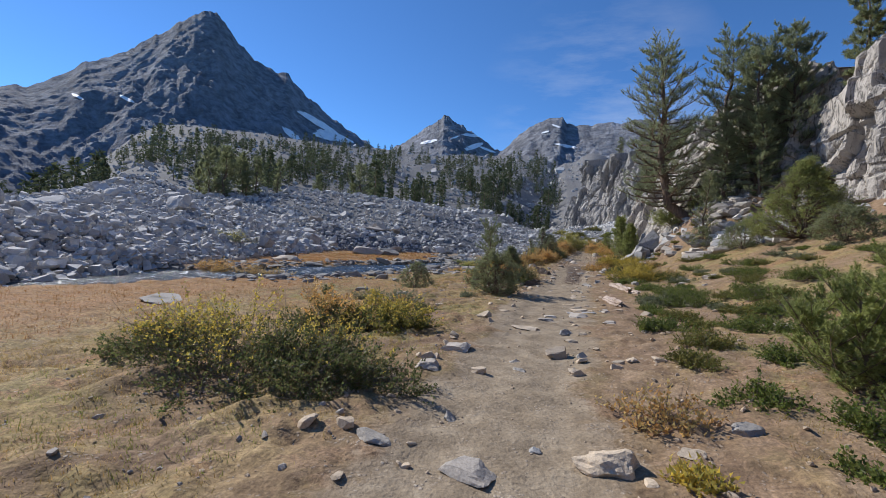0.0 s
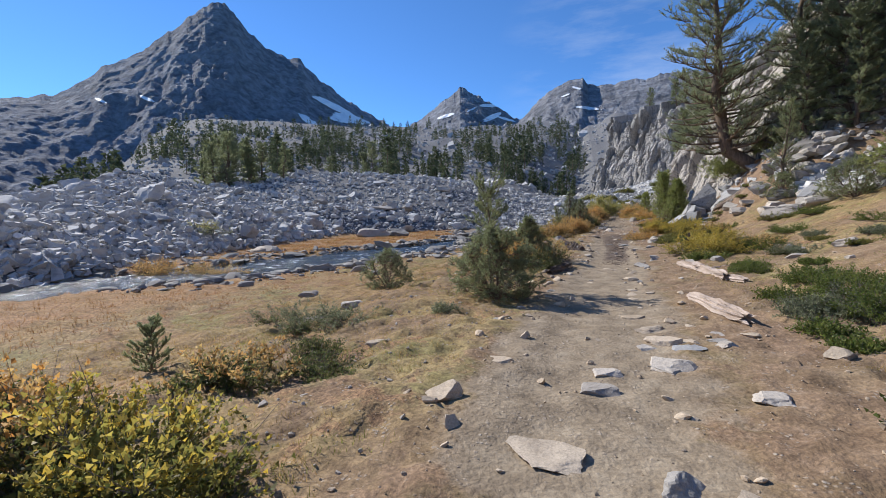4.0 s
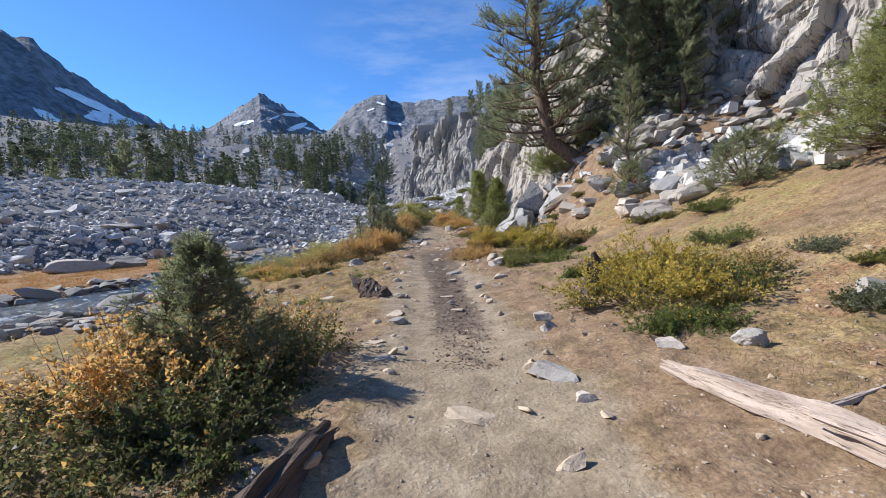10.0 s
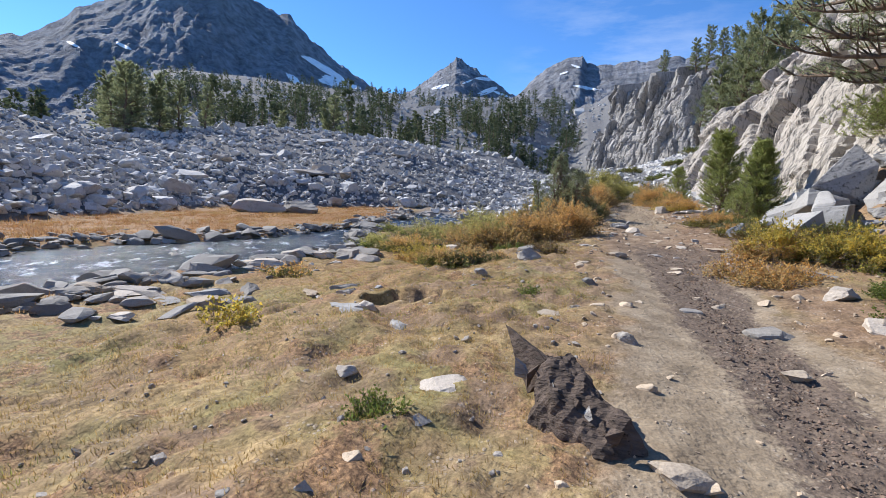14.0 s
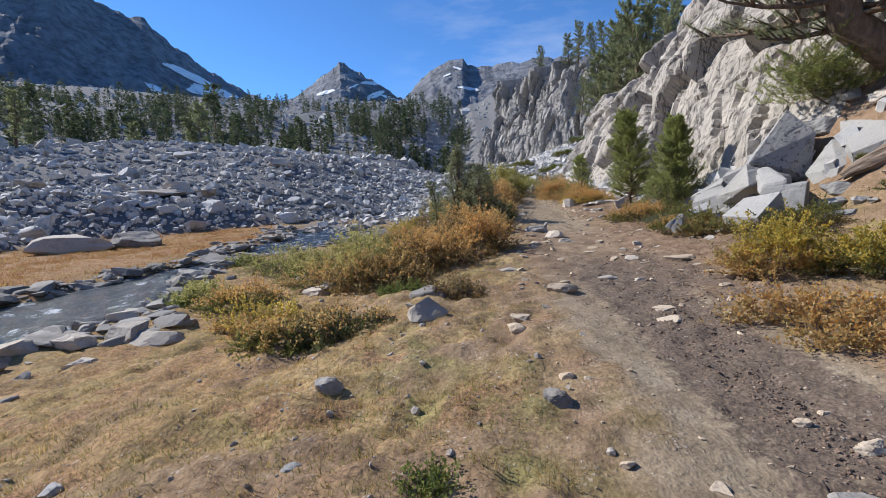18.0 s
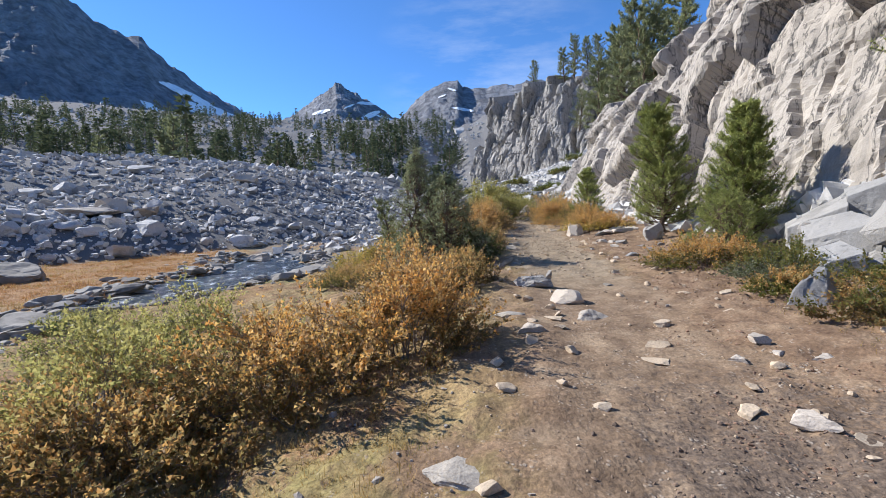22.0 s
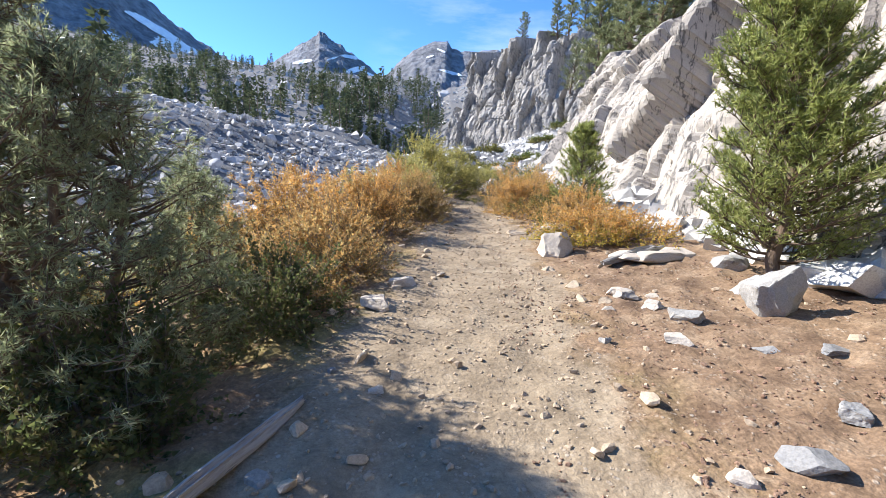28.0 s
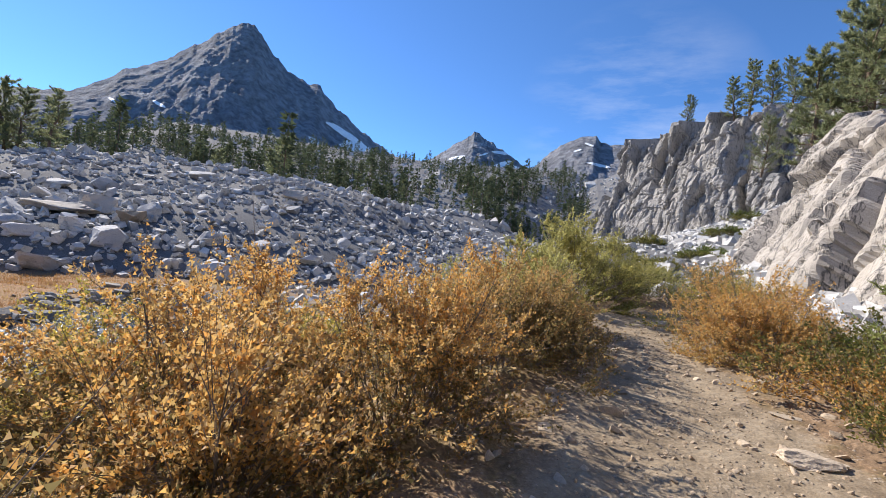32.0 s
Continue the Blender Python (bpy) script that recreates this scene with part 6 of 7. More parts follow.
for row in (
    (1.41, 6.19, 0.22, 0.16, 0.06),
    (0.09, 6.4, 0.36, 0.26, 0.26, "tan"),
    (0.45, 6.46, 0.18, 0.13, 0.1, "grey"),
    (2.07, 7.14, 0.17, 0.12, 0.1),
    (0.33, 7.44, 0.23, 0.17, 0.08, "tan"),
    (0.26, 8.14, 0.3, 0.21, 0.13, "grey"),
    (-0.51, 8.28, 0.53, 0.38, 0.07, "tan"),
    (1.65, 8.46, 0.16, 0.14, 0.06),
    (3.85, 8.77, 0.53, 0.39, 0.18, "pale"),
    (-1.38, 8.85, 0.33, 0.24, 0.25, "tan"),
    (-10.14, 9.33, 1.69, 1.12, 0.13),
    (-0.14, 9.43, 0.37, 0.32, 0.06),
    (1.16, 9.45, 0.35, 0.25, 0.08, "pale"),
    (-0.05, 9.84, 0.3, 0.27, 0.04),
    (-1.11, 9.88, 0.32, 0.25, 0.03),
    (0.5, 10.14, 0.39, 0.31, 0.06),
    (0.6, 10.18, 0.48, 0.36, 0.14),
    (-2.68, 10.23, 0.23, 0.15, 0.09),
):
    stone(*row)
for row in (
    (-2.59, 10.37, 0.16, 0.12, 0.14),
    (2.05, 10.51, 0.26, 0.19, 0.2, "tan"),
    (0.85, 10.82, 0.38, 0.28, 0.03),
    (0.43, 10.87, 0.24, 0.19, 0.03),
    (1.22, 10.88, 0.24, 0.15, 0.07),
    (0.81, 10.99, 0.35, 0.3, 0.05),
    (0.63, 11.05, 0.4, 0.26, 0.11),
    (-0.1, 11.05, 0.15, 0.11, 0.02),
    (1.24, 11.18, 0.27, 0.19, 0.03),
    (1.59, 11.32, 0.22, 0.14, 0.05),
    (1.28, 11.5, 0.27, 0.23, 0.02),
    (-1.38, 11.54, 0.33, 0.23, 0.04),
    (0.57, 11.68, 0.39, 0.34, 0.1),
    (1.12, 11.82, 0.23, 0.18, 0.04),
    (3.37, 11.87, 0.42, 0.3, 0.14),
    (-4.99, 12.14, 0.57, 0.44, 0.18),
    (0.45, 12.46, 0.32, 0.23, 0.05, "tan"),
    (-1.21, 12.48, 0.15, 0.11, 0.06, "grey"),
):
    stone(*row)
for row in (
    (3.62, 12.69, 0.65, 0.46, 0.11, "pale"),
    (0.61, 13.15, 0.14, 0.1, 0.03, "pale"),
    (-4.71, 13.15, 0.54, 0.39, 0.14),
    (0.82, 13.28, 0.09, 0.07, 0.08, "tan"),
    (6.66, 13.36, 0.58, 0.51, 0.13),
    (0.6, 14.06, 0.24, 0.17, 0.03, "tan"),
    (-0.87, 14.29, 0.21, 0.15, 0.04, "grey"),
    (0.93, 14.34, 0.18, 0.13, 0.05, "tan"),
    (0.62, 14.35, 0.31, 0.22, 0.05, "tan"),
    (0.66, 14.82, 0.23, 0.17, 0.05, "tan"),
    (-7.02, 14.99, 0.5, 0.37, 0.13),
    (-0.95, 15.23, 0.19, 0.14, 0.06, "pale"),
    (4.1, 15.61, 0.26, 0.19, 0.06, "pale"),
    (1.75, 15.85, 0.16, 0.12, 0.03, "pale"),
    (-0.13, 15.85, 0.21, 0.15, 0.03, "tan"),
    (0.63, 15.88, 0.08, 0.06, 0.04, "pale"),
    (0.94, 15.91, 0.14, 0.1, 0.09, "pale"),
    (-0.11, 16.16, 0.14, 0.1, 0.03, "pale"),
):
    stone(*row)
for row in (
    (0.78, 16.35, 0.37, 0.27, 0.13, "tan"),
    (5.05, 16.73, 0.19, 0.14, 0.13, "pale"),
    (-0.59, 16.77, 0.17, 0.12, 0.04, "pale"),
    (-2.22, 16.89, 0.78, 0.56, 0.03, "pale"),
    (5.65, 18.11, 0.58, 0.42, 0.27, "pale"),
    (4.75, 18.35, 0.54, 0.39, 0.13, "pale"),
    (-3.83, 18.41, 0.74, 0.53, 0.03, "pale"),
    (0.48, 18.51, 0.45, 0.33, 0.03, "tan"),
    (1.41, 18.51, 0.17, 0.12, 0.11, "pale"),
    (3.19, 18.85, 0.33, 0.24, 0.19, "grey"),
    (-3.36, 18.9, 0.42, 0.3, 0.34, "grey"),
    (1.36, 19.09, 0.55, 0.39, 0.14, "grey"),
    (2.62, 19.21, 0.27, 0.19, 0.11, "pale"),
    (5.05, 19.24, 0.52, 0.37, 0.21, "grey"),
    (-0.18, 19.53, 0.14, 0.13, 0.11),
    (-0.23, 20.03, 0.25, 0.22, 0.03),
    (-0.1, 20.37, 0.28, 0.22, 0.02),
    (1.88, 20.6, 0.24, 0.17, 0.19, "grey"),
):
    stone(*row)
for row in (
    (-0.39, 20.72, 0.3, 0.25, 0.02),
    (-0.09, 21, 0.27, 0.24, 0.02),
    (1.94, 21.03, 0.28, 0.2, 0.22, "pale"),
    (0.88, 21.19, 0.2, 0.18, 0.02),
    (-0.07, 21.77, 0.32, 0.2, 0.11),
    (-1.06, 22.32, 0.18, 0.11, 0.02),
    (-0.1, 22.36, 0.34, 0.3, 0.05),
    (0.92, 22.45, 0.22, 0.16, 0.02),
    (-2.2, 23.07, 0.11, 0.08, 0.03, "grey"),
    (0.91, 23.15, 0.17, 0.12, 0.07),
    (-1.83, 23.17, 0.11, 0.08, 0.06, "grey"),
    (-2.99, 23.37, 0.14, 0.1, 0.03),
    (-1.76, 23.48, 0.15, 0.11, 0.06),
    (-1.45, 23.56, 0.06, 0.04, 0.05),
    (-0.63, 23.59, 0.08, 0.06, 0.07),
    (0.88, 23.6, 0.27, 0.16, 0.04),
    (-0.03, 23.89, 0.32, 0.23, 0.1, "tan"),
    (-1.53, 23.97, 0.18, 0.13, 0.03, "grey"),
):
    stone(*row)
for row in (
    (1.65, 24.37, 0.21, 0.15, 0.11),
    (1.72, 24.6, 0.31, 0.2, 0.09),
    (-1.49, 24.6, 0.47, 0.34, 0.04, "pale"),
    (-2.41, 24.65, 0.21, 0.15, 0.08, "pale"),
    (2.34, 25.22, 0.39, 0.28, 0.16, "pale"),
    (1.3, 25.83, 0.24, 0.17, 0.07, "tan"),
    (-6.71, 25.93, 0.39, 0.27, 0.08),
    (-0.05, 26.1, 0.23, 0.16, 0.17, "grey"),
    (-2.57, 26.16, 0.37, 0.26, 0.09, "white"),
    (-3.28, 26.66, 0.37, 0.28, 0.17),
    (-7.03, 26.94, 0.62, 0.45, 0.04),
    (-8.2, 26.97, 0.96, 0.58, 0.04),
    (-0.83, 27, 0.39, 0.28, 0.05, "tan"),
    (1.55, 27.06, 0.53, 0.38, 0.15, "grey"),
    (-5.99, 27.06, 0.54, 0.39, 0.13, "grey"),
    (-18.91, 27.18, 1.62, 1.45, 0.41),
    (2.75, 27.3, 0.42, 0.33, 0.37),
    (2.91, 27.34, 0.54, 0.33, 0.34),
):
    stone(*row)
for row in (
    (-4.6, 27.79, 0.51, 0.37, 0.03),
    (0.94, 27.82, 0.3, 0.21, 0.06, "grey"),
    (0.3, 27.88, 0.17, 0.12, 0.03, "tan"),
    (-2.09, 28.19, 0.14, 0.1, 0.03),
    (-3.81, 28.31, 0.17, 0.12, 0.05),
    (1.42, 28.34, 0.2, 0.14, 0.16, "tan"),
    (1.18, 28.54, 0.11, 0.08, 0.05, "tan"),
    (1.46, 28.72, 0.12, 0.08, 0.04, "tan"),
    (3.03, 28.77, 0.4, 0.29, 0.32, "pale"),
    (-0.33, 28.83, 0.25, 0.18, 0.16, "grey"),
    (-2.22, 29.31, 0.27, 0.19, 0.2, "grey"),
    (-7.65, 29.58, 0.54, 0.33, 0.14),
    (0.22, 30.21, 0.12, 0.08, 0.03),
    (3.55, 30.47, 0.56, 0.48, 0.14),
    (-0.45, 30.47, 0.25, 0.18, 0.12, "tan"),
    (-7.67, 30.54, 1.04, 0.75, 0.18),
    (1.34, 30.77, 0.32, 0.23, 0.06, "tan"),
    (3, 30.8, 0.39, 0.25, 0.15),
):
    stone(*row)
for row in (
    (-0.39, 30.87, 0.28, 0.2, 0.12, "tan"),
    (1.46, 31.18, 0.28, 0.2, 0.05, "tan"),
    (-1.52, 31.2, 0.54, 0.39, 0.33, "grey"),
    (0.38, 32.03, 0.45, 0.33, 0.16, "tan"),
    (-5.94, 32.16, 0.92, 0.66, 0.26, "pale"),
    (-1.61, 32.21, 0.59, 0.42, 0.21, "grey"),
    (2.91, 32.35, 0.22, 0.16, 0.15, "tan"),
    (0.48, 32.41, 0.47, 0.34, 0.08, "tan"),
    (5.78, 32.42, 1.11, 1, 0.41),
    (1.79, 32.84, 0.17, 0.12, 0.05, "pale"),
    (2.88, 32.86, 0.17, 0.12, 0.04, "tan"),
    (-0.03, 32.94, 0.14, 0.1, 0.11, "tan"),
    (1.39, 33.18, 0.35, 0.25, 0.04, "grey"),
    (2.96, 33.34, 0.15, 0.11, 0.04, "tan"),
    (-0.21, 33.92, 0.49, 0.35, 0.06, "grey"),
    (2.94, 33.96, 0.51, 0.37, 0.16, "tan"),
    (2.4, 34.13, 0.24, 0.17, 0.03, "tan"),
    (2.23, 34.35, 0.28, 0.2, 0.12, "pale"),
):
    stone(*row)
for row in (
    (-4.02, 34.46, 0.88, 0.63, 0.21, "pale"),
    (4.49, 34.5, 0.26, 0.19, 0.03, "tan"),
    (4.99, 34.67, 0.19, 0.14, 0.08, "pale"),
    (-6.69, 35.04, 0.9, 0.61, 0.23),
    (4.9, 35.23, 0.19, 0.14, 0.07, "tan"),
    (2.73, 35.36, 0.14, 0.1, 0.05, "pale"),
    (3.17, 35.44, 0.22, 0.16, 0.06, "pale"),
    (4.29, 35.44, 0.25, 0.18, 0.12, "pale"),
    (2.46, 35.57, 0.19, 0.14, 0.08, "pale"),
    (2.91, 35.65, 0.13, 0.09, 0.03, "pale"),
    (1.75, 35.7, 0.27, 0.2, 0.03, "tan"),
    (-4.25, 35.83, 0.82, 0.61, 0.59),
    (4.09, 35.83, 0.14, 0.1, 0.05, "tan"),
    (4.84, 35.92, 0.38, 0.27, 0.17, "pale"),
    (2.91, 35.94, 0.21, 0.15, 0.14, "pale"),
    (1.97, 36.14, 0.35, 0.25, 0.06, "tan"),
    (4.17, 36.3, 0.26, 0.19, 0.04, "pale"),
    (5.42, 36.52, 0.64, 0.46, 0.32, "white"),
):
    stone(*row)
for row in (
    (-5.15, 36.56, 0.6, 0.44, 0.27, "pale"),
    (0.65, 36.61, 0.38, 0.27, 0.13, "pale"),
    (2.32, 36.8, 0.21, 0.15, 0.14, "tan"),
    (-4.61, 36.86, 0.89, 0.64, 0.66, "grey"),
    (0.74, 37.01, 0.19, 0.14, 0.06, "tan"),
    (3.3, 37.07, 0.21, 0.16, 0.03),
    (1.04, 37.15, 0.25, 0.18, 0.04, "tan"),
    (1.57, 37.27, 0.49, 0.36, 0.15, "grey"),
    (0.48, 37.29, 0.43, 0.31, 0.06, "grey"),
    (4.73, 37.46, 0.48, 0.34, 0.38, "white"),
    (2.74, 37.59, 0.08, 0.05, 0.06, "pale"),
    (3.74, 37.91, 0.2, 0.14, 0.14, "tan"),
    (1.49, 38.17, 0.56, 0.41, 0.28, "pale"),
    (3.27, 38.2, 0.23, 0.16, 0.03, "tan"),
    (5.21, 38.53, 0.64, 0.46, 0.51, "white"),
    (2.5, 39.27, 0.23, 0.15, 0.05),
    (1.11, 41.86, 0.15, 0.11, 0.04, "grey"),
    (3.55, 41.94, 0.17, 0.12, 0.08, "pale"),
):
    stone(*row)
for row in (
    (3.96, 42.02, 0.32, 0.23, 0.11, "white"),
    (4.56, 42.4, 0.24, 0.17, 0.1, "white"),
    (1.54, 42.74, 0.14, 0.1, 0.03, "pale"),
    (1.19, 42.97, 0.08, 0.06, 0.05, "white"),
    (5.27, 43.35, 0.37, 0.26, 0.05, "white"),
    (4.72, 43.39, 0.23, 0.17, 0.03, "white"),
    (4.06, 43.54, 0.24, 0.17, 0.09, "pale"),
    (3.5, 43.68, 0.13, 0.09, 0.08, "white"),
    (4.43, 44.09, 0.36, 0.26, 0.12, "white"),
    (1.31, 44.38, 0.33, 0.23, 0.16, "pale"),
    (3.82, 44.49, 0.18, 0.13, 0.06, "pale"),
    (5.67, 44.79, 0.6, 0.43, 0.46, "white"),
    (4.49, 44.89, 0.2, 0.14, 0.07, "pale"),
    (4.16, 44.9, 0.33, 0.24, 0.15, "pale"),
    (7, 45.16, 0.41, 0.3, 0.32, "white"),
    (1.5, 45.19, 0.38, 0.28, 0.13, "pale"),
    (6, 45.9, 0.53, 0.38, 0.43, "white"),
    (4.99, 46.62, 0.86, 0.62, 0.16, "pale"),
):
    stone(*row)
for row in (
    (5.72, 46.75, 0.71, 0.51, 0.17, "pale"),
    (1.25, 47.62, 0.13, 0.09, 0.06, "tan"),
    (4.06, 47.63, 0.7, 0.5, 0.45, "pale"),
    (1.75, 48.21, 0.11, 0.08, 0.06, "grey"),
    (4.3, 48.89, 0.75, 0.54, 0.48, "pale"),
    (3.64, 49.43, 0.49, 0.35, 0.13, "tan"),
    (3.83, 50.43, 0.28, 0.2, 0.02),
    (4.3, 52.02, 0.22, 0.16, 0.09, "tan"),
    (3.56, 52.06, 0.19, 0.14, 0.08, "tan"),
    (4.13, 52.41, 0.24, 0.17, 0.06, "tan"),
    (4.12, 54, 0.31, 0.22, 0.11, "tan"),
    (4.4, 54.14, 0.31, 0.22, 0.09, "tan"),
    (3.42, 55.86, 0.56, 0.41, 0.16, "tan"),
):
    stone(*row)


# ---- the pile of white blocks ----
def hewn(name, label, corners, mat, soft=0.02):
    """A block with flat faces and slightly worn edges around a few corners, given about its own middle."""
    bm = bmesh.new()
    for c in corners:
        bm.verts.new(c)
    hull = bmesh.ops.convex_hull(bm, input=bm.verts)
    loose = [v for v in bm.verts if not v.link_faces]
    bmesh.ops.delete(bm, geom=loose, context="VERTS")
    bmesh.ops.dissolve_limit(bm, angle_limit=0.05, verts=bm.verts, edges=bm.edges)
    bmesh.ops.bevel(bm, geom=list(bm.edges), offset=soft, segments=2, affect="EDGES", profile=0.6)
    bmesh.ops.triangulate(bm, faces=bm.faces)
    for _ in range(4):
        bmesh.ops.subdivide_edges(bm, edges=[e for e in bm.edges if e.calc_length() > 0.09], cuts=1)
        bmesh.ops.triangulate(bm, faces=bm.faces)
    bm.normal_update()
    bm.verts.index_update()
    V, N = np.array([v.co[:] for v in bm.verts]), np.array([v.normal[:] for v in bm.verts])
    F = np.array([[v.index for v in f.verts] for f in bm.faces])
    bm.free()
    seed = int(abs(V[0].sum()) * 97) % 50
    big, gap, tip = cells(V * 1.6 + seed, seed)
    V = V + N * (0.035 * (fractal(V * 2.3, seed, 4, 0.6) - 0.5) + 0.03 * tip - 0.012 * np.exp(-gap / 0.03))[:, None]
    return tagged(new(name, mesh_np(name, V, F, mat)), label, "rock")


PILE = (7.1, 37.8, 1.9)
hewn("boulder", "big pointed granite boulder with a dark lichened face",
     ((0.33, 0.1, 1.6), (0.95, 0.8, 1.2), (-0.8, -0.27, 0.26), (-0.25, 0.88, 0.2), (0.1, -0.42, 0.05), (0.75, -0.35, 0.95), (0.9, 0.9, -0.4), (-0.1, 1.0, -0.3), (0.7, -0.35, -0.3), (-0.45, -0.1, -0.1)), ROCK_LICHEN, 0.02).location = PILE
BLOCK = "fallen white granite block in a heap below the cliff"
for corners in (
        # the wedge under the pointed block, the standing slab beside it
        ((-0.84, -0.25, 0.22), (-0.35, 0.75, 0.12), (-1.2, 0.47, -0.62), (-1.02, -0.68, -0.32), (0.3, 0.3, -0.8), (0.1, -0.5, -0.1), (0.2, -0.5, -0.5), (-0.4, -0.4, -0.75), (-0.6, 0.75, -0.7), (-1.1, 0.3, -0.8)),
        ((1.0, -0.5, 0.74), (1.3, -0.35, 0.8), (1.35, -1.25, 0.35), (0.55, -1.35, 0.0), (0.35, -0.6, -0.1), (1.2, -0.3, -0.4), (0.4, -1.4, -0.9), (1.3, -1.2, -0.6)),
        # the dark block below the wedge
        ((-0.85, 0.6, -0.62), (-0.8, -0.5, -0.6), (0.1, 0.7, -0.5), (0.2, -0.6, -0.45), (-0.95, 0.7, -1.4), (-0.9, -0.6, -1.4), (0.2, 0.8, -1.4), (0.3, -0.7, -1.4)),
        # the piece at the end of the finger, the front slab, the table slab
        ((-1.2, -1.45, -0.4), (-0.72, -2.15, -0.3), (-0.4, -1.8, -0.25), (-0.9, -1.2, -0.35), (-1.3, -1.5, -0.9), (-0.8, -2.2, -0.9), (-0.4, -1.8, -0.9), (-0.9, -1.2, -0.9)),
        ((-1.7, -1.6, -0.6), (-1.35, -2.3, -0.46), (-2.04, -2.65, -0.98), (-2.25, -1.75, -0.98), (-1.4, -1.6, -1.1), (-1.15, -2.3, -1.1), (-1.8, -2.6, -1.35), (-2.1, -1.8, -1.35)),
        ((1.55, -0.05, 1.2), (2.15, -0.6, 1.5), (2.0, -1.7, 1.25), (1.25, -2.5, 0.8), (0.55, -1.65, 0.32), (1.5, -0.1, 0.5), (2.1, -0.7, 0.7), (1.9, -1.7, 0.6), (1.25, -2.4, 0.3), (0.7, -1.6, -0.1)),
        # the pavement of slabs beside the wedge
        ((-0.9, 0.4, -0.45), (-0.5, 1.4, -0.3), (-0.9, 2.0, -0.52), (-1.45, 1.2, -0.78), (-0.9, 0.4, -1.2), (-0.5, 1.4, -1.2), (-0.9, 2.0, -1.3), (-1.45, 1.2, -1.35)),
        ((-0.4, 1.6, -0.22), (0.1, 2.2, 0.05), (-0.55, 2.9, -0.55), (-1.0, 2.2, -0.62), (-0.4, 1.6, -1.2), (0.1, 2.2, -1.0), (-0.55, 2.8, -1.3), (-1.0, 2.2, -1.3)),
        ((0.2, 1.3, 0.25), (0.6, 1.9, 0.32), (0.2, 2.4, 0.1), (-0.3, 1.75, -0.05), (0.2, 1.3, -0.8), (0.6, 1.9, -0.7), (0.2, 2.4, -0.9), (-0.3, 1.8, -0.9)),
        ((-1.6, -0.15, -0.85), (-1.35, 0.6, -0.72), (-1.85, 0.85, -0.98), (-2.0, 0.05, -1.02), (-1.6, -0.1, -1.5), (-1.3, 0.6, -1.4), (-1.9, 0.8, -1.5), (-2.0, 0.1, -1.5))):
    hewn("boulder", BLOCK, corners, ROCK_WHITE, 0.015).location = PILE
hewn("boulder", "rounded finger of white granite leaning on the heap", ((-0.62, -0.28, 0.12), (-0.4, -0.45, 0.16), (-0.52, -0.42, -0.12), (-0.72, -0.45, -0.08), (-1.12, -1.35, -0.3), (-0.75, -1.7, -0.2), (-0.9, -1.6, -0.65), (-1.2, -1.3, -0.6)), ROCK_WHITE, 0.07).location = PILE
hewn("boulder", "small white pyramid-shaped block before the shrubs", ((0.06, 0.05, 0.46), (0.12, -0.02, 0.44), (-0.36, -0.1, 0.16), (-0.4, -0.02, -0.1), (-0.12, -0.34, -0.1), (0.36, -0.1, -0.1), (0.3, -0.02, 0.05), (0.05, 0.3, -0.1)), ROCK_WHITE, 0.02).location = (4.38, 37.1, stand(4.38, 37.1))
for row in ((6.7, 39.6, 1.1, 0.9, 0.6), (7.5, 39.9, 0.9, 0.7, 0.5), (6.2, 39.4, 0.8, 0.6, 0.4), (7.3, 36.0, 0.6, 0.4, 0.3), (6.9, 35.6, 0.5, 0.35, 0.25), (8.6, 38.2, 0.9, 0.7, 0.5), (9.8, 37.9, 0.9, 0.6, 0.45), (10.4, 36.4, 0.8, 0.6, 0.4),
            (9.4, 33.3, 1.4, 1.0, 0.95), (9.0, 31.0, 1.3, 0.9, 0.8), (9.8, 29.6, 1.5, 1.0, 0.9), (10.6, 31.2, 1.2, 0.9, 0.8), (8.6, 32.6, 1.1, 0.8, 0.6), (9.6, 33.0, 1.3, 1.0, 0.8)):
    stone(*row, "white")


for _ in range(46):
    a, r = dice.uniform(1.4, 4.8), dice.uniform(0.9, 2.6)
    ln = dice.uniform(0.15, 0.55)
    stone(6.9 + r * 1.1 * math.cos(a), 37.4 + r * math.sin(a), ln, ln * dice.uniform(0.5, 0.9), ln * dice.uniform(0.3, 0.6), "white", label="white granite fragment beside the heap of blocks")
for _ in range(26):
    px, py, ln = dice.uniform(7.0, 11.5), dice.uniform(27.5, 34.5), dice.uniform(0.35, 1.2)
    stone(px, py, ln, ln * dice.uniform(0.6, 0.9), ln * dice.uniform(0.35, 0.75), dice.choice(("grey", "pale", "pale")), label="pale granite block in the rubble under the wall")


for row in ((9.0, 37.0, 0.55, 0.42, 0.28, "pale"), (9.5, 36.4, 0.8, 0.55, 0.35, "white"), (10.3, 36.0, 1.3, 0.8, 0.3, "white"), (9.3, 35.6, 0.5, 0.35, 0.2, "white"), (8.9, 35.0, 0.35, 0.25, 0.14, "pale"), (11.2, 36.4, 0.9, 0.6, 0.3, "white"), (8.0, 34.9, 0.3, 0.22, 0.12, "pale"), (7.6, 35.2, 0.22, 0.17, 0.1, "tan"), (8.6, 38.4, 0.7, 0.5, 0.4, "pale"), (9.2, 38.0, 0.6, 0.45, 0.35, "grey")):
    stone(*row)
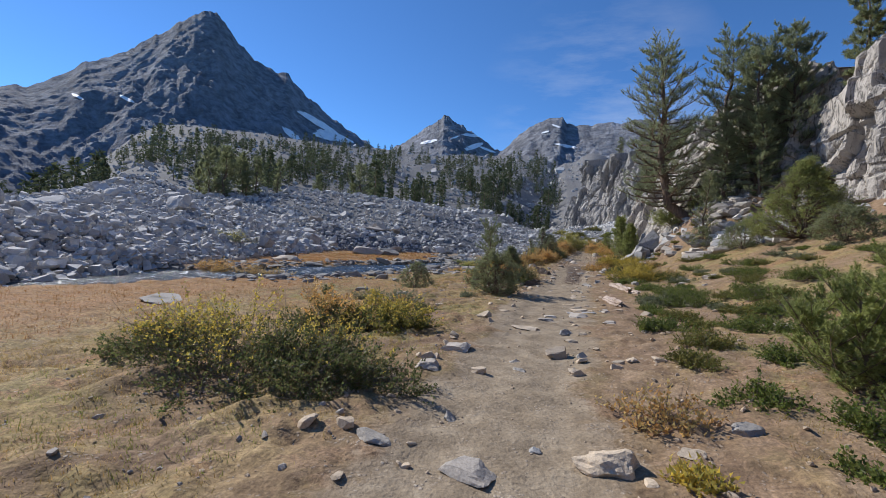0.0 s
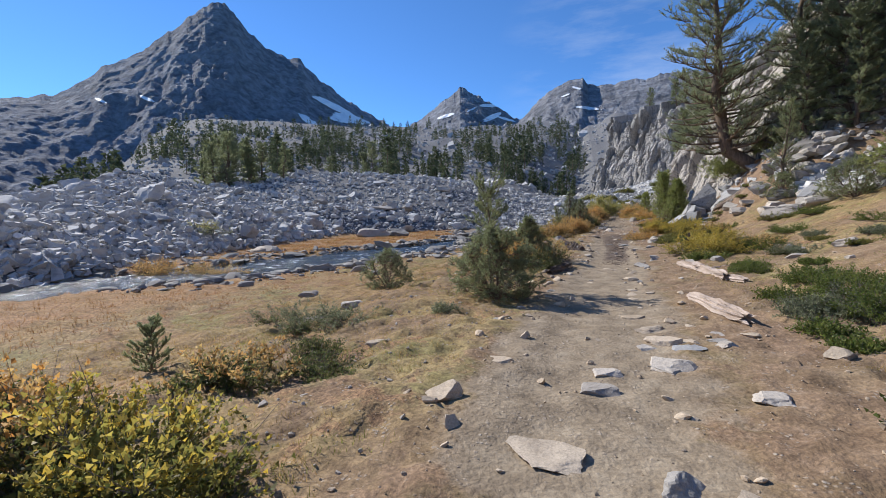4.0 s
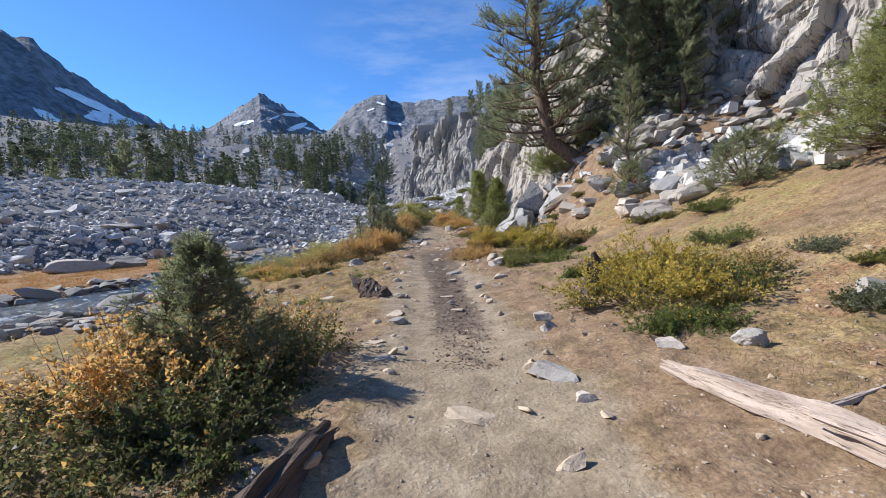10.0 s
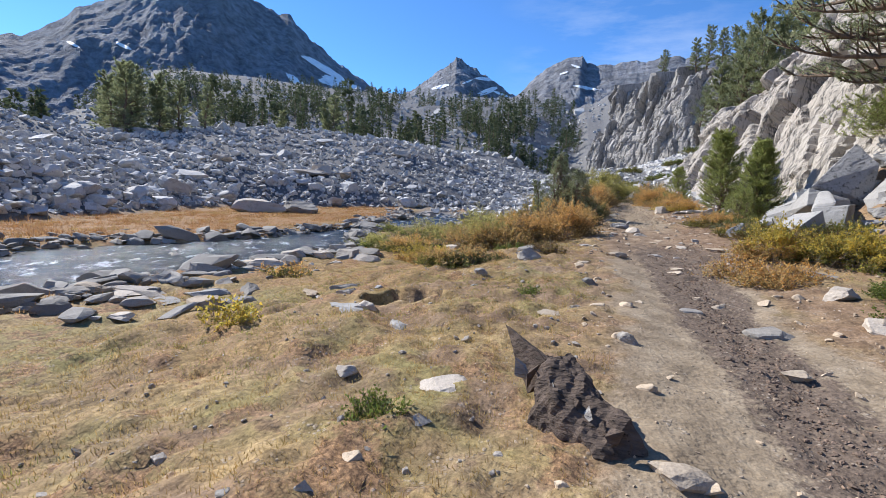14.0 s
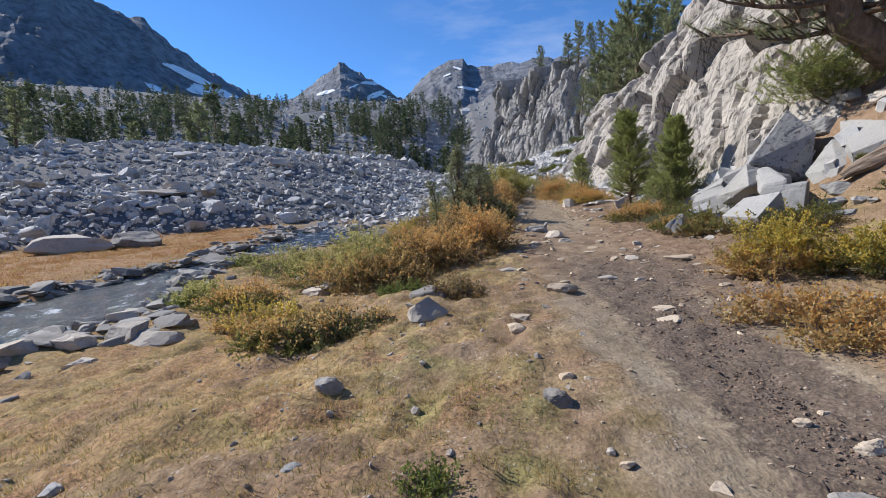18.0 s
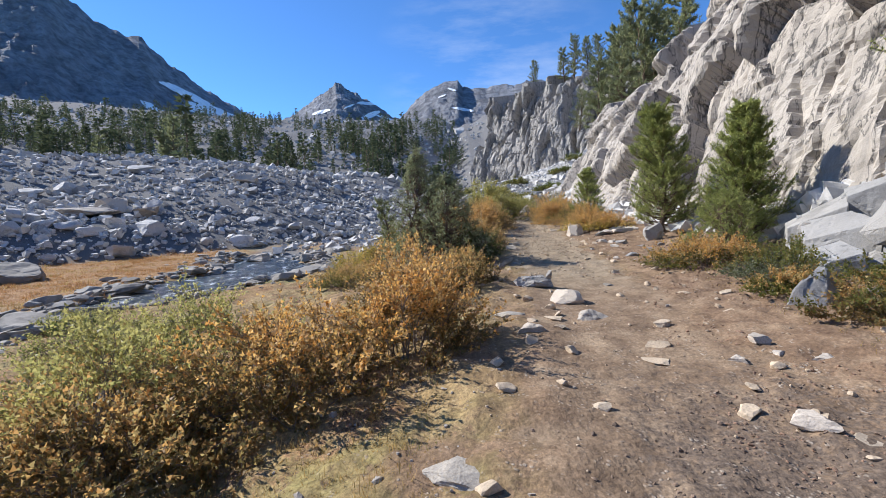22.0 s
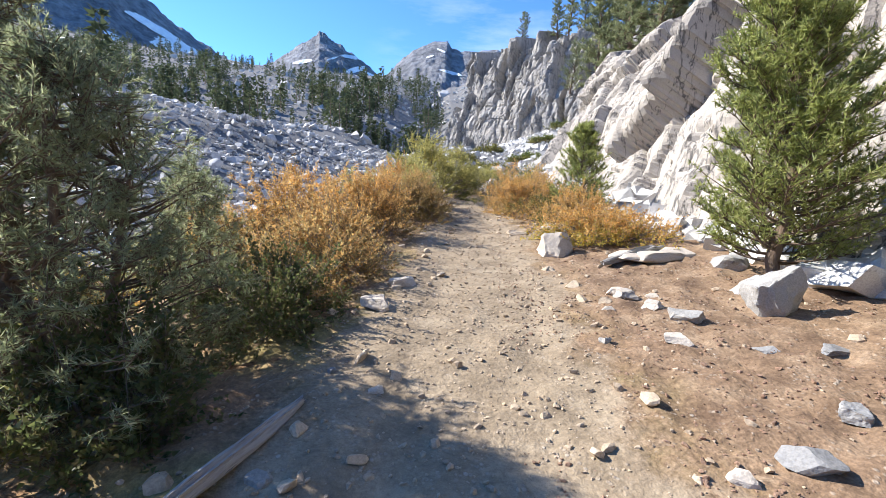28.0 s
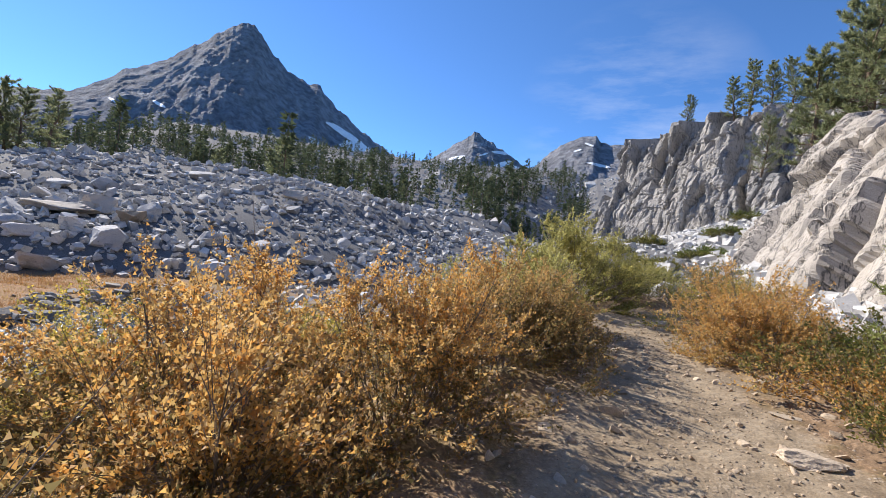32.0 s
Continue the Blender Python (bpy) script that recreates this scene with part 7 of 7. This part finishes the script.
for gx, gy, gr in ((7.9, 35.9, 0.28), (8.6, 34.5, 0.35), (7.3, 34.4, 0.45), (8.2, 33.7, 0.5), (6.9, 33.6, 0.5), (9.3, 33.2, 0.5)):
    bush(gx, gy, gr, gr * 0.7, gr * 0.5, "olive", None, "low olive heather patch on the red bank", int(900 + 1800 * gr), 0.024, "heather_patch", share=0, stems=30)


# ---- dead wood ----
def log_mesh(name, points, radii, mat, seed, sides=20, rough=0.25):
    """A weathered log with splintered ends and furrows along the grain, along x of its own space."""
    r = np.random.default_rng(seed)
    pts = np.asarray(points, float)
    n = 44
    s = np.concatenate([[0], np.cumsum(np.linalg.norm(np.diff(pts, axis=0), axis=1))])
    t = np.linspace(0, s[-1], n)
    P = np.stack([np.interp(t, s, pts[:, k]) for k in range(3)], -1)
    R = np.interp(t, s, radii) * (0.55 + 0.45 * np.minimum(1, np.minimum(t, s[-1] - t) / (0.12 * s[-1]))) * (0.9 + 0.25 * fractal(np.stack([t * 5, t * 0, t * 0 + seed], -1), seed, 3))
    P[:, 1:] += (np.stack([fractal(np.stack([t * 1.6, t * 0, t * 0 + seed + k], -1), seed + k, 3) for k in (3, 7)], -1) - 0.5) * radii[0] * 0.9
    V, F = tube(P, R, sides)
    V = V.reshape(n, sides, 3)
    rows = np.linspace(0, 5, n)
    knots = r.normal(0, 1, (7, sides))
    low, part_way = rows.astype(int), (rows % 1)[:, None]
    wave = knots[low] * (1 - part_way) + knots[low + 1] * part_way
    furrow = 1 + rough * (r.normal(0, 1, sides)[None] * 0.5 + 0.5 * wave)[..., None]
    V = P[:, None] + (V - P[:, None]) * np.clip(furrow * (0.8 + 0.4 * fractal(np.stack([np.repeat(t[:, None] * 3, sides, 1).ravel(), np.tile(np.arange(sides) * 1.9, n), np.zeros(n * sides) + seed], -1), seed + 13, 3).reshape(n, sides, 1)), 0.4, 1.7)
    T = unit(P[1] - P[0]), unit(P[-1] - P[-2])
    V[0] -= T[0] * (np.abs(r.normal(0, 1, sides)) * R[0] * 0.9)[:, None]
    V[-1] += T[1] * (np.abs(r.normal(0, 1, sides)) * R[-1] * 1.3)[:, None]
    V = V.reshape(-1, 3)
    c = len(V)
    V = np.concatenate([V, [P[0] + T[0] * R[0] * 0.3, P[-1] - T[1] * R[-1] * 0.3]])
    caps = []
    for j in range(sides):
        k = (j + 1) % sides
        caps += [(c, k, j, j), (c + 1, (n - 1) * sides + j, (n - 1) * sides + k, (n - 1) * sides + k)]
    tri = [f[:3] for f in caps]
    me = bpy.data.meshes.new(name)
    me.from_pydata(V.tolist(), [], F.tolist() + [list(f) for f in tri])
    me.materials.append(mat)
    return me


def log(x0, y0, x1, y1, r0, r1, mat, label, seed, lift=(0.6, 0.6), bow=0.0, name="log", z=(None, None), rough=0.25):
    z0, z1 = (stand(x0, y0) if z[0] is None else z[0]) + r0 * lift[0], (stand(x1, y1) if z[1] is None else z[1]) + r1 * lift[1]
    ln = math.dist((x0, y0, z0), (x1, y1, z1))
    me = log_mesh(name, ((0, 0, 0), (ln * 0.5, bow, 0.0), (ln, 0, 0)), (r0, (r0 + r1) / 2, r1), mat, seed, rough=rough)
    ob = tagged(new(name, me), label, name.replace("_", " "))
    ob.matrix_world = Matrix.Translation((x0, y0, z0)) @ (Vector((x1 - x0, y1 - y0, z1 - z0)).to_track_quat("X", "Z").to_matrix().to_4x4())
    return ob


log(1.50, 13.95, 1.68, 11.85, 0.07, 0.12, WOOD_PALE, "bleached log lying along the trail", 1)
log(2.22, 18.6, 2.45, 15.5, 0.09, 0.13, WOOD_PALE, "long split bleached log beside the trail", 2, bow=0.12, rough=0.4)
log(2.42, 16.2, 2.62, 14.95, 0.05, 0.07, WOOD_PALE, "splintered bleached wood split from the long log", 22, rough=0.45, name="stick")
log(2.3, 17.4, 2.48, 16.6, 0.04, 0.03, WOOD_PALE, "pale sliver split from the long log", 23, rough=0.4, name="stick", lift=(3.0, 3.4))
log(2.55, 17.7, 3.3, 17.75, 0.025, 0.02, WOOD_PALE, "short pale stick by the log", 3, name="stick")
log(-1.05, 16.6, -0.6, 18.2, 0.12, 0.1, WOOD_DARK, "dark rotten log edging the trail", 4, rough=0.35)
log(7.38, 35.95, 9.9, 33.9, 0.12, 0.42, WOOD_BROWN, "thick fluted fallen trunk lying on the red bank", 6, (0.6, 0.6), z=(1.62, 3.6), rough=0.42)
log(7.75, 35.55, 9.5, 33.9, 0.04, 0.12, WOOD_BROWN, "splintered grey branch along the fallen trunk", 7, z=(1.6, 3.0), rough=0.4)
log(9.6, 37.2, 11.6, 36.2, 0.16, 0.1, WOOD_RED, "orange-brown rotting root below the old pine", 41, (0.5, 0.5), rough=0.35, name="root")
log(9.9, 36.7, 12.0, 35.9, 0.1, 0.07, WOOD_RED, "orange-brown dead branch on the bank", 42, (0.6, 0.6), rough=0.35, name="branch")
log(9.1, 37.3, 10.2, 36.3, 0.05, 0.03, WOOD_GREY, "bare grey branch on the bank", 43, name="branch")
log(0.62, 41.0, 1.12, 42.5, 0.05, 0.035, WOOD_GREY, "grey fallen branch under the pines", 8, rough=0.3)
log(4.4, 46.3, 5.5, 46.9, 0.06, 0.08, WOOD_GREY, "pale weathered log below the orange willow", 11)


def lump(name, corners, mat, seed, rough=0.06, grain=(3, 3, 3), cuts=4):
    """A broken, gnarled body around a few corners, roughened along its grain."""
    bm = bmesh.new()
    for c in corners:
        bm.verts.new(c)
    bmesh.ops.convex_hull(bm, input=bm.verts)
    bmesh.ops.delete(bm, geom=[v for v in bm.verts if not v.link_faces], context="VERTS")
    bmesh.ops.triangulate(bm, faces=bm.faces)
    for _ in range(cuts):
        bmesh.ops.subdivide_edges(bm, edges=[e for e in bm.edges if e.calc_length() > 0.04], cuts=1)
        bmesh.ops.triangulate(bm, faces=bm.faces)
    bm.normal_update()
    V = np.array([v.co[:] for v in bm.verts])
    N = np.array([v.normal[:] for v in bm.verts])
    V = V + N * (rough * (2 * fractal(V * np.array(grain), seed, 5, 0.6) - 1.1))[:, None]
    F = np.array([[v.index for v in f.verts] for f in bm.faces])
    bm.free()
    return mesh_np(name, V, F, mat)


stump = new("stump")
stump.matrix_world = Matrix.Translation((-0.62, 24.3, stand(-0.62, 24.3))) @ Matrix.Diagonal((0.95, 0.95, 0.9, 1))
tagged(stump, "dark charred stump fragment with a pointed end", "stump")
part("trunk_base", lump("trunk_base", ((-0.18, 0.16, 0.4), (0.0, 0.3, 0.36), (0.36, -0.22, 0.16), (0.5, -0.3, -0.05), (0.2, -0.42, -0.05), (-0.25, -0.1, -0.05), (0.35, 0.15, -0.05), (-0.1, 0.4, -0.05), (-0.12, -0.1, 0.2)), WOOD_DARK, 5, 0.07, (9, 5, 5), 5), stump)
for k in range(9):
    q = random.Random(70 + k)
    sx, sy = -0.32 + 0.075 * k, 0.2 - 0.06 * k
    part("splinter", lump("splinter", [(sx + q.uniform(-0.07, 0.05), sy + q.uniform(-0.09, 0.03), q.uniform(-0.04, 0.16) + 0.02 * (8 - k)) for _ in range(7)], WOOD_GREY if k % 3 == 0 else WOOD_DARK, 80 + k, 0.02, (10, 10, 5), 2), stump)
part("splinter", lump("splinter", ((-0.52, 0.5, 0.46), (-0.48, 0.47, 0.43), (-0.1, 0.3, 0.28), (-0.12, 0.16, 0.3), (-0.28, 0.2, 0.02), (-0.15, 0.32, 0.05), (-0.42, 0.42, 0.22)), WOOD_DARK, 6, 0.03, (8, 8, 4)), stump)
stump = new("stump")
stump.location = (1.17, 39.25, stand(1.17, 39.25))
tagged(stump, "gnarled silver stump fragment at the trail edge", "stump")
part("trunk_base", lump("trunk_base", ((-0.3, 0, 0.06), (-0.26, 0.08, 0.2), (0.1, 0.1, 0.2), (0.28, 0, 0.14), (0.3, -0.08, 0.0), (-0.25, -0.1, 0.0), (0.0, -0.16, 0.1), (0.1, 0.16, 0.0), (-0.2, 0.14, 0.0)), WOOD_GREY, 15, 0.05, (2.5, 15, 15)), stump)
part("knob", lump("knob", ((0.16, 0, 0.14), (0.28, 0.02, 0.12), (0.24, 0.04, 0.3), (0.29, -0.02, 0.28), (0.2, -0.06, 0.2)), WOOD_GREY, 16, 0.03, (9, 9, 9), 3), stump)
part("root", lump("root", ((-0.36, -0.02, 0.14), (-0.3, 0.05, 0.18), (-0.42, 0.02, 0.1), (-0.2, -0.05, 0.06), (-0.34, -0.08, 0.02), (-0.2, 0.06, 0.14)), WOOD_GREY, 17, 0.03, (9, 9, 9), 3), stump)
stump = new("stump", lump("stump", ((-0.1, 0, 0.62), (0.06, 0.08, 0.7), (0.16, 0, 0.45), (-0.2, -0.06, 0.35), (0.2, 0.1, -0.05), (-0.25, 0.1, -0.05), (0.15, -0.14, -0.05), (-0.2, -0.15, -0.05)), WOOD_DARK, 25, 0.08, (7, 7, 3)))
stump.location = (3.15, 21.9, stand(3.15, 21.9))
tagged(stump, "dark gnarled root stump in a willow", "stump")

# stones in and round the hollow, on the stream bank and at the foot of the talus
stone(-3.47, 26.72, 0.8, 0.5, 0.2, "white", -30, 2, "flat whitish slab at the lip of a hollow", stand(-3.47, 26.72) - 0.04)
stone(-3.36, 27.6, 0.4, 0.34, 0.4, "grey", 40, 18, "grey stone wedged in a dark hollow", -0.42)
stone(-2.88, 27.58, 0.34, 0.3, 0.36, "grey", 10, -15, "grey stone wedged in a dark hollow", -0.48)
stone(-3.21, 27.08, 0.34, 0.26, 0.34, "pale", 70, 12, "pale stone at the bottom of a hollow", -0.36)
stone(-2.63, 27.3, 0.26, 0.2, 0.3, "grey", 20, 10, "grey stone at the edge of a hollow", -0.34)
stone(-3.5, 27.3, 0.3, 0.22, 0.3, "grey", -20, 14, "grey stone wedged in a dark hollow", -0.46)
stone(-2.85, 26.95, 0.42, 0.26, 0.2, "tan", 10, 5, "tan stone at the edge of a hollow", -0.24)
for row in ((-4.45, 28.2, 0.5, 0.22, 0.1), (-4.9, 27.9, 0.4, 0.25, 0.12), (-4.2, 27.85, 0.35, 0.2, 0.1),
            (-6.15, 26.85, 0.75, 0.5, 0.3), (-6.7, 27.5, 0.8, 0.45, 0.22, "white"), (-7.9, 27.2, 1.3, 0.4, 0.14), (-8.0, 27.9, 0.6, 0.45, 0.25, "grey"), (-6.2, 27.9, 0.6, 0.4, 0.26, "grey"), (-5.5, 27.0, 0.4, 0.3, 0.2, "grey"), (-8.6, 26.8, 0.7, 0.4, 0.2), (-7.2, 26.6, 0.5, 0.35, 0.16), (-7.1, 28.3, 0.5, 0.4, 0.2, "grey"),
            (-8.4, 30.6, 1.1, 0.6, 0.25), (-7.6, 30.2, 0.9, 0.6, 0.25), (-8.9, 31.6, 0.9, 0.6, 0.3, "grey"), (-7.9, 31.6, 0.7, 0.5, 0.22), (-9.6, 33.4, 1.2, 0.7, 0.3), (-8.9, 33.0, 0.8, 0.5, 0.3, "grey"), (-8.2, 32.6, 0.9, 0.6, 0.25), (-7.3, 32.0, 0.8, 0.5, 0.3), (-6.6, 32.4, 0.7, 0.5, 0.35, "pale"), (-9.2, 34.6, 0.9, 0.6, 0.3), (-8.3, 34.2, 0.8, 0.6, 0.25, "grey"), (-7.6, 33.4, 0.6, 0.5, 0.25), (-6.4, 31.2, 0.5, 0.3, 0.16), (-9.9, 36.0, 0.9, 0.6, 0.3), (-9.2, 36.6, 0.8, 0.5, 0.25), (-8.0, 29.2, 0.7, 0.5, 0.2, "grey"), (-7.0, 29.6, 0.6, 0.4, 0.18), (-9.6, 38.4, 0.9, 0.6, 0.3), (-9.4, 40.6, 0.9, 0.6, 0.3, "grey"), (-9.7, 43.0, 1.0, 0.7, 0.3),
            (-5.0, 38.3, 0.7, 0.5, 0.3, "pale"), (-4.7, 37.2, 0.5, 0.35, 0.2, "pale"), (-6.3, 49.6, 0.9, 0.6, 0.3, "white"), (-7.4, 47.6, 0.9, 0.6, 0.2, "grey"), (-7.0, 51.4, 0.8, 0.5, 0.25, "grey"), (-12.6, 57.0, 1.5, 1.1, 0.8), (-23.5, 78.0, 2.6, 2.0, 1.9, "pale"), (-18.6, 27.2, 2.2, 1.2, 0.6, "pale"), (-27.5, 64.0, 2.6, 1.9, 1.8, "pale"), (-24.8, 63.8, 1.9, 1.5, 1.4), (-35.5, 58.0, 2.4, 1.8, 1.6)):
    stone(*row)
stone(-21.8, 47.0, 3.6, 2.2, 0.9, "pale", 40, 7, "long tilted pale boulder at the edge of the red meadow", tall=True)
stone(-19.6, 48.9, 2.8, 2.0, 0.9, "grey", 15, -9, "angular grey boulder at the edge of the red meadow", tall=True)
stone(-28.3, 61.8, 5.2, 2.6, 0.8, "pale", 20, 4, "great flat granite slab at the foot of the talus")
rng = np.random.default_rng(52)
y = rng.uniform(25.5, 53, 130)
x = stream_x(y) + rng.choice((-1, 1, 1, 1), 130) * stream_half(y) * rng.uniform(0.7, 1.35, 130)
scatter_stones("bank_stones", "flat grey stones on the bank of the stream", x, y, rng.uniform(0.3, 0.8, 130), rng, BANK, 3, 6, 0.36, 9, flat=(0.22, 0.4), category="stones", tilt=0.12, length=(1.0, 1.8))
y = rng.uniform(1.5, 56, 260)
x = trail_x(y) + rng.choice((-1, 1), 260) * rng.uniform(0.45, 1.6, 260)
scatter_stones("edge_stones", "small tan stones bedded along the trail edges", x, y, rng.uniform(0.06, 0.26, 260), rng, ROCK_TAN, 2, 6, 0.42, 20, flat=(0.3, 0.6), category="stones")
stone(5.36, 44.3, 0.6, 0.5, 0.5, "white", 10, 3, "whitish granite block on red earth beside the trail", tall=True)
stone(3.95, 47.3, 0.62, 0.5, 0.42, "pale", 25, 4, "pale granite block at the trail edge under orange willows", tall=True)
for row in ((5.3, 46.5, 0.9, 0.4, 0.2, "pale"), (4.1, 45.0, 0.28, 0.2, 0.12, "pale"), (3.85, 44.7, 0.2, 0.15, 0.1, "tan"), (4.3, 44.5, 0.25, 0.2, 0.14, "pale"), (3.7, 45.4, 0.22, 0.16, 0.1, "tan")):
    stone(*row)


# ---- loose ground cover ----
def grass(name, label, n, area, accept, mat, height, rng, per=7, spread=0.035, width=0.006):
    x, y = rng.uniform(area[0], area[1], n), rng.uniform(area[2], area[3], n)
    ok = accept(x, y)
    x, y = x[ok], y[ok]
    n = len(x)
    P = np.repeat(np.stack([x, y, stand_many(x, y) - 0.01], -1), per, 0)
    m = len(P)
    P[:, :2] += rng.normal(0, spread, (m, 2))
    h = np.repeat(height * rng.uniform(0.5, 1.4, n), per) * rng.uniform(0.6, 1.2, m)
    L = rng.normal(0, 0.55, (m, 2))
    R = unit(np.stack([-L[:, 1], L[:, 0], L[:, 0] * 0], -1) + 1e-4) * width * 0.5
    tip = P + np.stack([L[:, 0] * h, L[:, 1] * h, h], -1)
    V = np.stack([P - R, P + R, tip], 1).reshape(-1, 3)
    return tagged(new(name, mesh_np(name, V, np.arange(3 * m).reshape(-1, 3), mat)), label, "grass", kind="stuff")


def off_trail(lo, hi, thin=None, seed=0):
    def accept(x, y):
        d = x - trail_x(y)
        ok = (d > lo) & (d < hi) & (np.abs(d) > 0.75 + 1.3 * fractal(np.stack([x * 2.2, y * 2.2, x * 0], -1), 90, 3) * (d < 0)) & (np.abs(x - stream_x(y)) > stream_half(y) * 1.1) & (talus_depth(x, y) < 0)
        n = fractal(np.stack([x * 0.8, y * 0.8, x * 0], -1), seed, 3)
        if thin is not None:
            ok &= n > thin
        return ok & (np.hypot((x + 3.02) / 0.74, (y - 27.4) / 0.38) > 1.0)
    return accept


rng = np.random.default_rng(77)
grass("dry_grass", "short golden dry grass of the meadow", 80000, (-8, -0.3, 0.5, 40), off_trail(-8.5, -0.9, 0.36, 4), GRASS, 0.032, rng, 6, 0.04, 0.006)
grass("grass_tussocks", "taller golden grass tussocks in the meadow", 9000, (-8, -0.3, 0.5, 40), off_trail(-8.5, -0.9, 0.56, 44), GRASS, 0.085, rng, 9, 0.03, 0.006)
grass("meadow_grass", "golden dry grass further out in the meadow", 22000, (-24, -8, 2, 60), off_trail(-40, -8), GRASS_RED, 0.08, rng, 6, 0.07, 0.012)
grass("sedge_tussocks", "russet sedge tussocks beyond the stream", 9000, (-32, -11, 22, 62), off_trail(-45, -9, 0.47, 54), GRASS_RED, 0.15, rng, 12, 0.1, 0.016)
grass("golden_sedge", "golden sedge patches beyond the stream", 6000, (-32, -11, 22, 62), off_trail(-45, -9, 0.54, 58), GRASS, 0.12, rng, 10, 0.1, 0.016)
grass("green_grass", "green grass tufts between the shrubs", 22000, (-7, -0.4, 0.5, 40), off_trail(-7, -1.0, 0.55, 14), GRASS_GREEN, 0.045, rng, 7, 0.045, 0.006)
grass("slope_grass", "sparse dry grass on the slope", 45000, (1, 14, 0.5, 40), off_trail(2.0, 12, 0.47, 24), GRASS, 0.036, rng, 6, 0.045, 0.006)
grass("slope_green_grass", "green grass tufts on the slope", 18000, (1, 14, 0.5, 40), off_trail(2.2, 12, 0.54, 34), GRASS_GREEN, 0.045, rng, 6, 0.045, 0.006)

for nm, lb, n, x0, x1, y0, y1, mu, sg in (("trail_gravel", "small stones and grit on the footpath", 7000, -1.7, 1.8, 0.3, 62, -4.15, 0.6), ("slope_gravel", "small stones on the bare slope", 3200, 1.4, 6.0, 0.3, 60, -3.4, 0.65), ("meadow_gravel", "small stones in the dry grass", 1800, -5.5, -1.2, 0.3, 42, -3.3, 0.6)):
    y = rng.uniform(y0, y1, n)
    x = trail_x(y) + rng.uniform(x0, x1, n)
    scatter_stones(nm, lb, x, y, np.minimum(0.16, rng.lognormal(mu, sg, n)), rng, GRIT if nm != "meadow_gravel" else ROCK, 1, 4, 0.42, 40, flat=(0.5, 0.85), category="gravel")

n = 6500
y = rng.uniform(19.5, 35, n)
x = trail_x(y) + 0.15 + rng.normal(0, 0.17, n) * (1 + 2.2 * step(29, 32, y)) + 0.3 * step(29, 32, y)
scatter_stones("mud_clods", "trodden clods of dark mud along the track", x, y, np.minimum(0.08, rng.lognormal(-3.75, 0.45, n)), rng, MUD, 1, 4, 0.4, 40, flat=(0.4, 0.8), category="mud")

n = 8000
y = rng.uniform(40, 61, n)
x = trail_x(y) + rng.normal(0, 0.75, n)
scatter_stones("trail_grit", "pebbles and grit on the upper footpath", x, y, np.minimum(0.14, rng.lognormal(-3.7, 0.6, n)), rng, GRIT, 1, 4, 0.42, 40, flat=(0.5, 0.85), category="gravel")

n = 22000
y = rng.uniform(30, 48.5, n)
x = trail_x(y) + rng.uniform(0.2, 6.0, n)
ok = fractal(np.stack([x * 1.1, y * 1.1, x * 0], -1), 97, 3) > 0.44
x, y = x[ok], y[ok]
scatter_stones("earth_clods", "crumbs of red earth and litter beside the trail", x, y, np.minimum(0.07, rng.lognormal(-3.8, 0.5, len(x))), rng, EARTH, 1, 4, 0.4, 40, flat=(0.35, 0.75), category="soil")

# stones of the stream bed and banks
n = 2200
y = rng.uniform(14, 60, n)
side = rng.choice((-1, 1), n)
x = stream_x(y) + stream_half(y) * np.where(rng.uniform(0, 1, n) < 0.16, rng.uniform(-1, 1, n), side * (1.0 + np.abs(rng.normal(0, 0.42, n))))
scatter_stones("stream_stones", "flat grey stones in and along the stream", x, y, np.minimum(1.2, rng.lognormal(-1.15, 0.55, n)), rng, BANK, 2, 5, 0.36, 50, flat=(0.3, 0.6), category="stones", tilt=0.16, length=(0.9, 1.7))

# rubble below the cliffs
n = 9500
y = rng.uniform(24, 105, n)
x = np.interp(y, (24, 31, 35, 38, 44, 50, 56, 62, 75, 90, 105), (11.0, 9.8, 8.8, 7.2, 6.9, 6.6, 6.8, 7.2, 8, 9, 7)) + np.abs(rng.normal(0, 1.0, n)) * np.interp(y, (24, 60, 105), (1.6, 1.8, 7)) - 0.3
ok = ~((y > 31) & (y < 39.5) & (x < 12.5) & (rng.uniform(0, 1, n) < 0.93))
x, y, n = x[ok], y[ok], int(ok.sum())
scatter_stones("cliff_rubble", "broken pale granite rubble below the cliff", x, y, np.minimum(1.0, rng.lognormal(-1.4, 0.65, n)), rng, TALUS, 0, 7, 0.25, 50, category="rubble")
n = 420
y = rng.uniform(27.5, 37, n)
x = rng.uniform(9.3, 16.5, n) + 0.2 * (y - 30)
scatter_stones("slope_blocks", "angular grey blocks of the rubble slope below the white wall", x, y, np.minimum(1.7, rng.lognormal(-0.55, 0.5, n)), rng, ROCK_GREY, 3, 4, 0.36, 40, flat=(0.4, 0.75), category="rubble", tilt=0.3)
n = 3600
y = rng.uniform(58, 115, n)
x = rng.uniform(-14, 16, n)
ok = (np.abs(x - trail_x(y)) > 0.9 + 0.0 * y) | (y > 63)
x, y = x[ok], y[ok]
scatter_stones("valley_rubble", "broken granite rubble below the far cliff", x, y, np.minimum(1.0, rng.lognormal(-1.15, 0.55, len(x))), rng, TALUS, 0, 7, 0.3, 50, category="rubble")
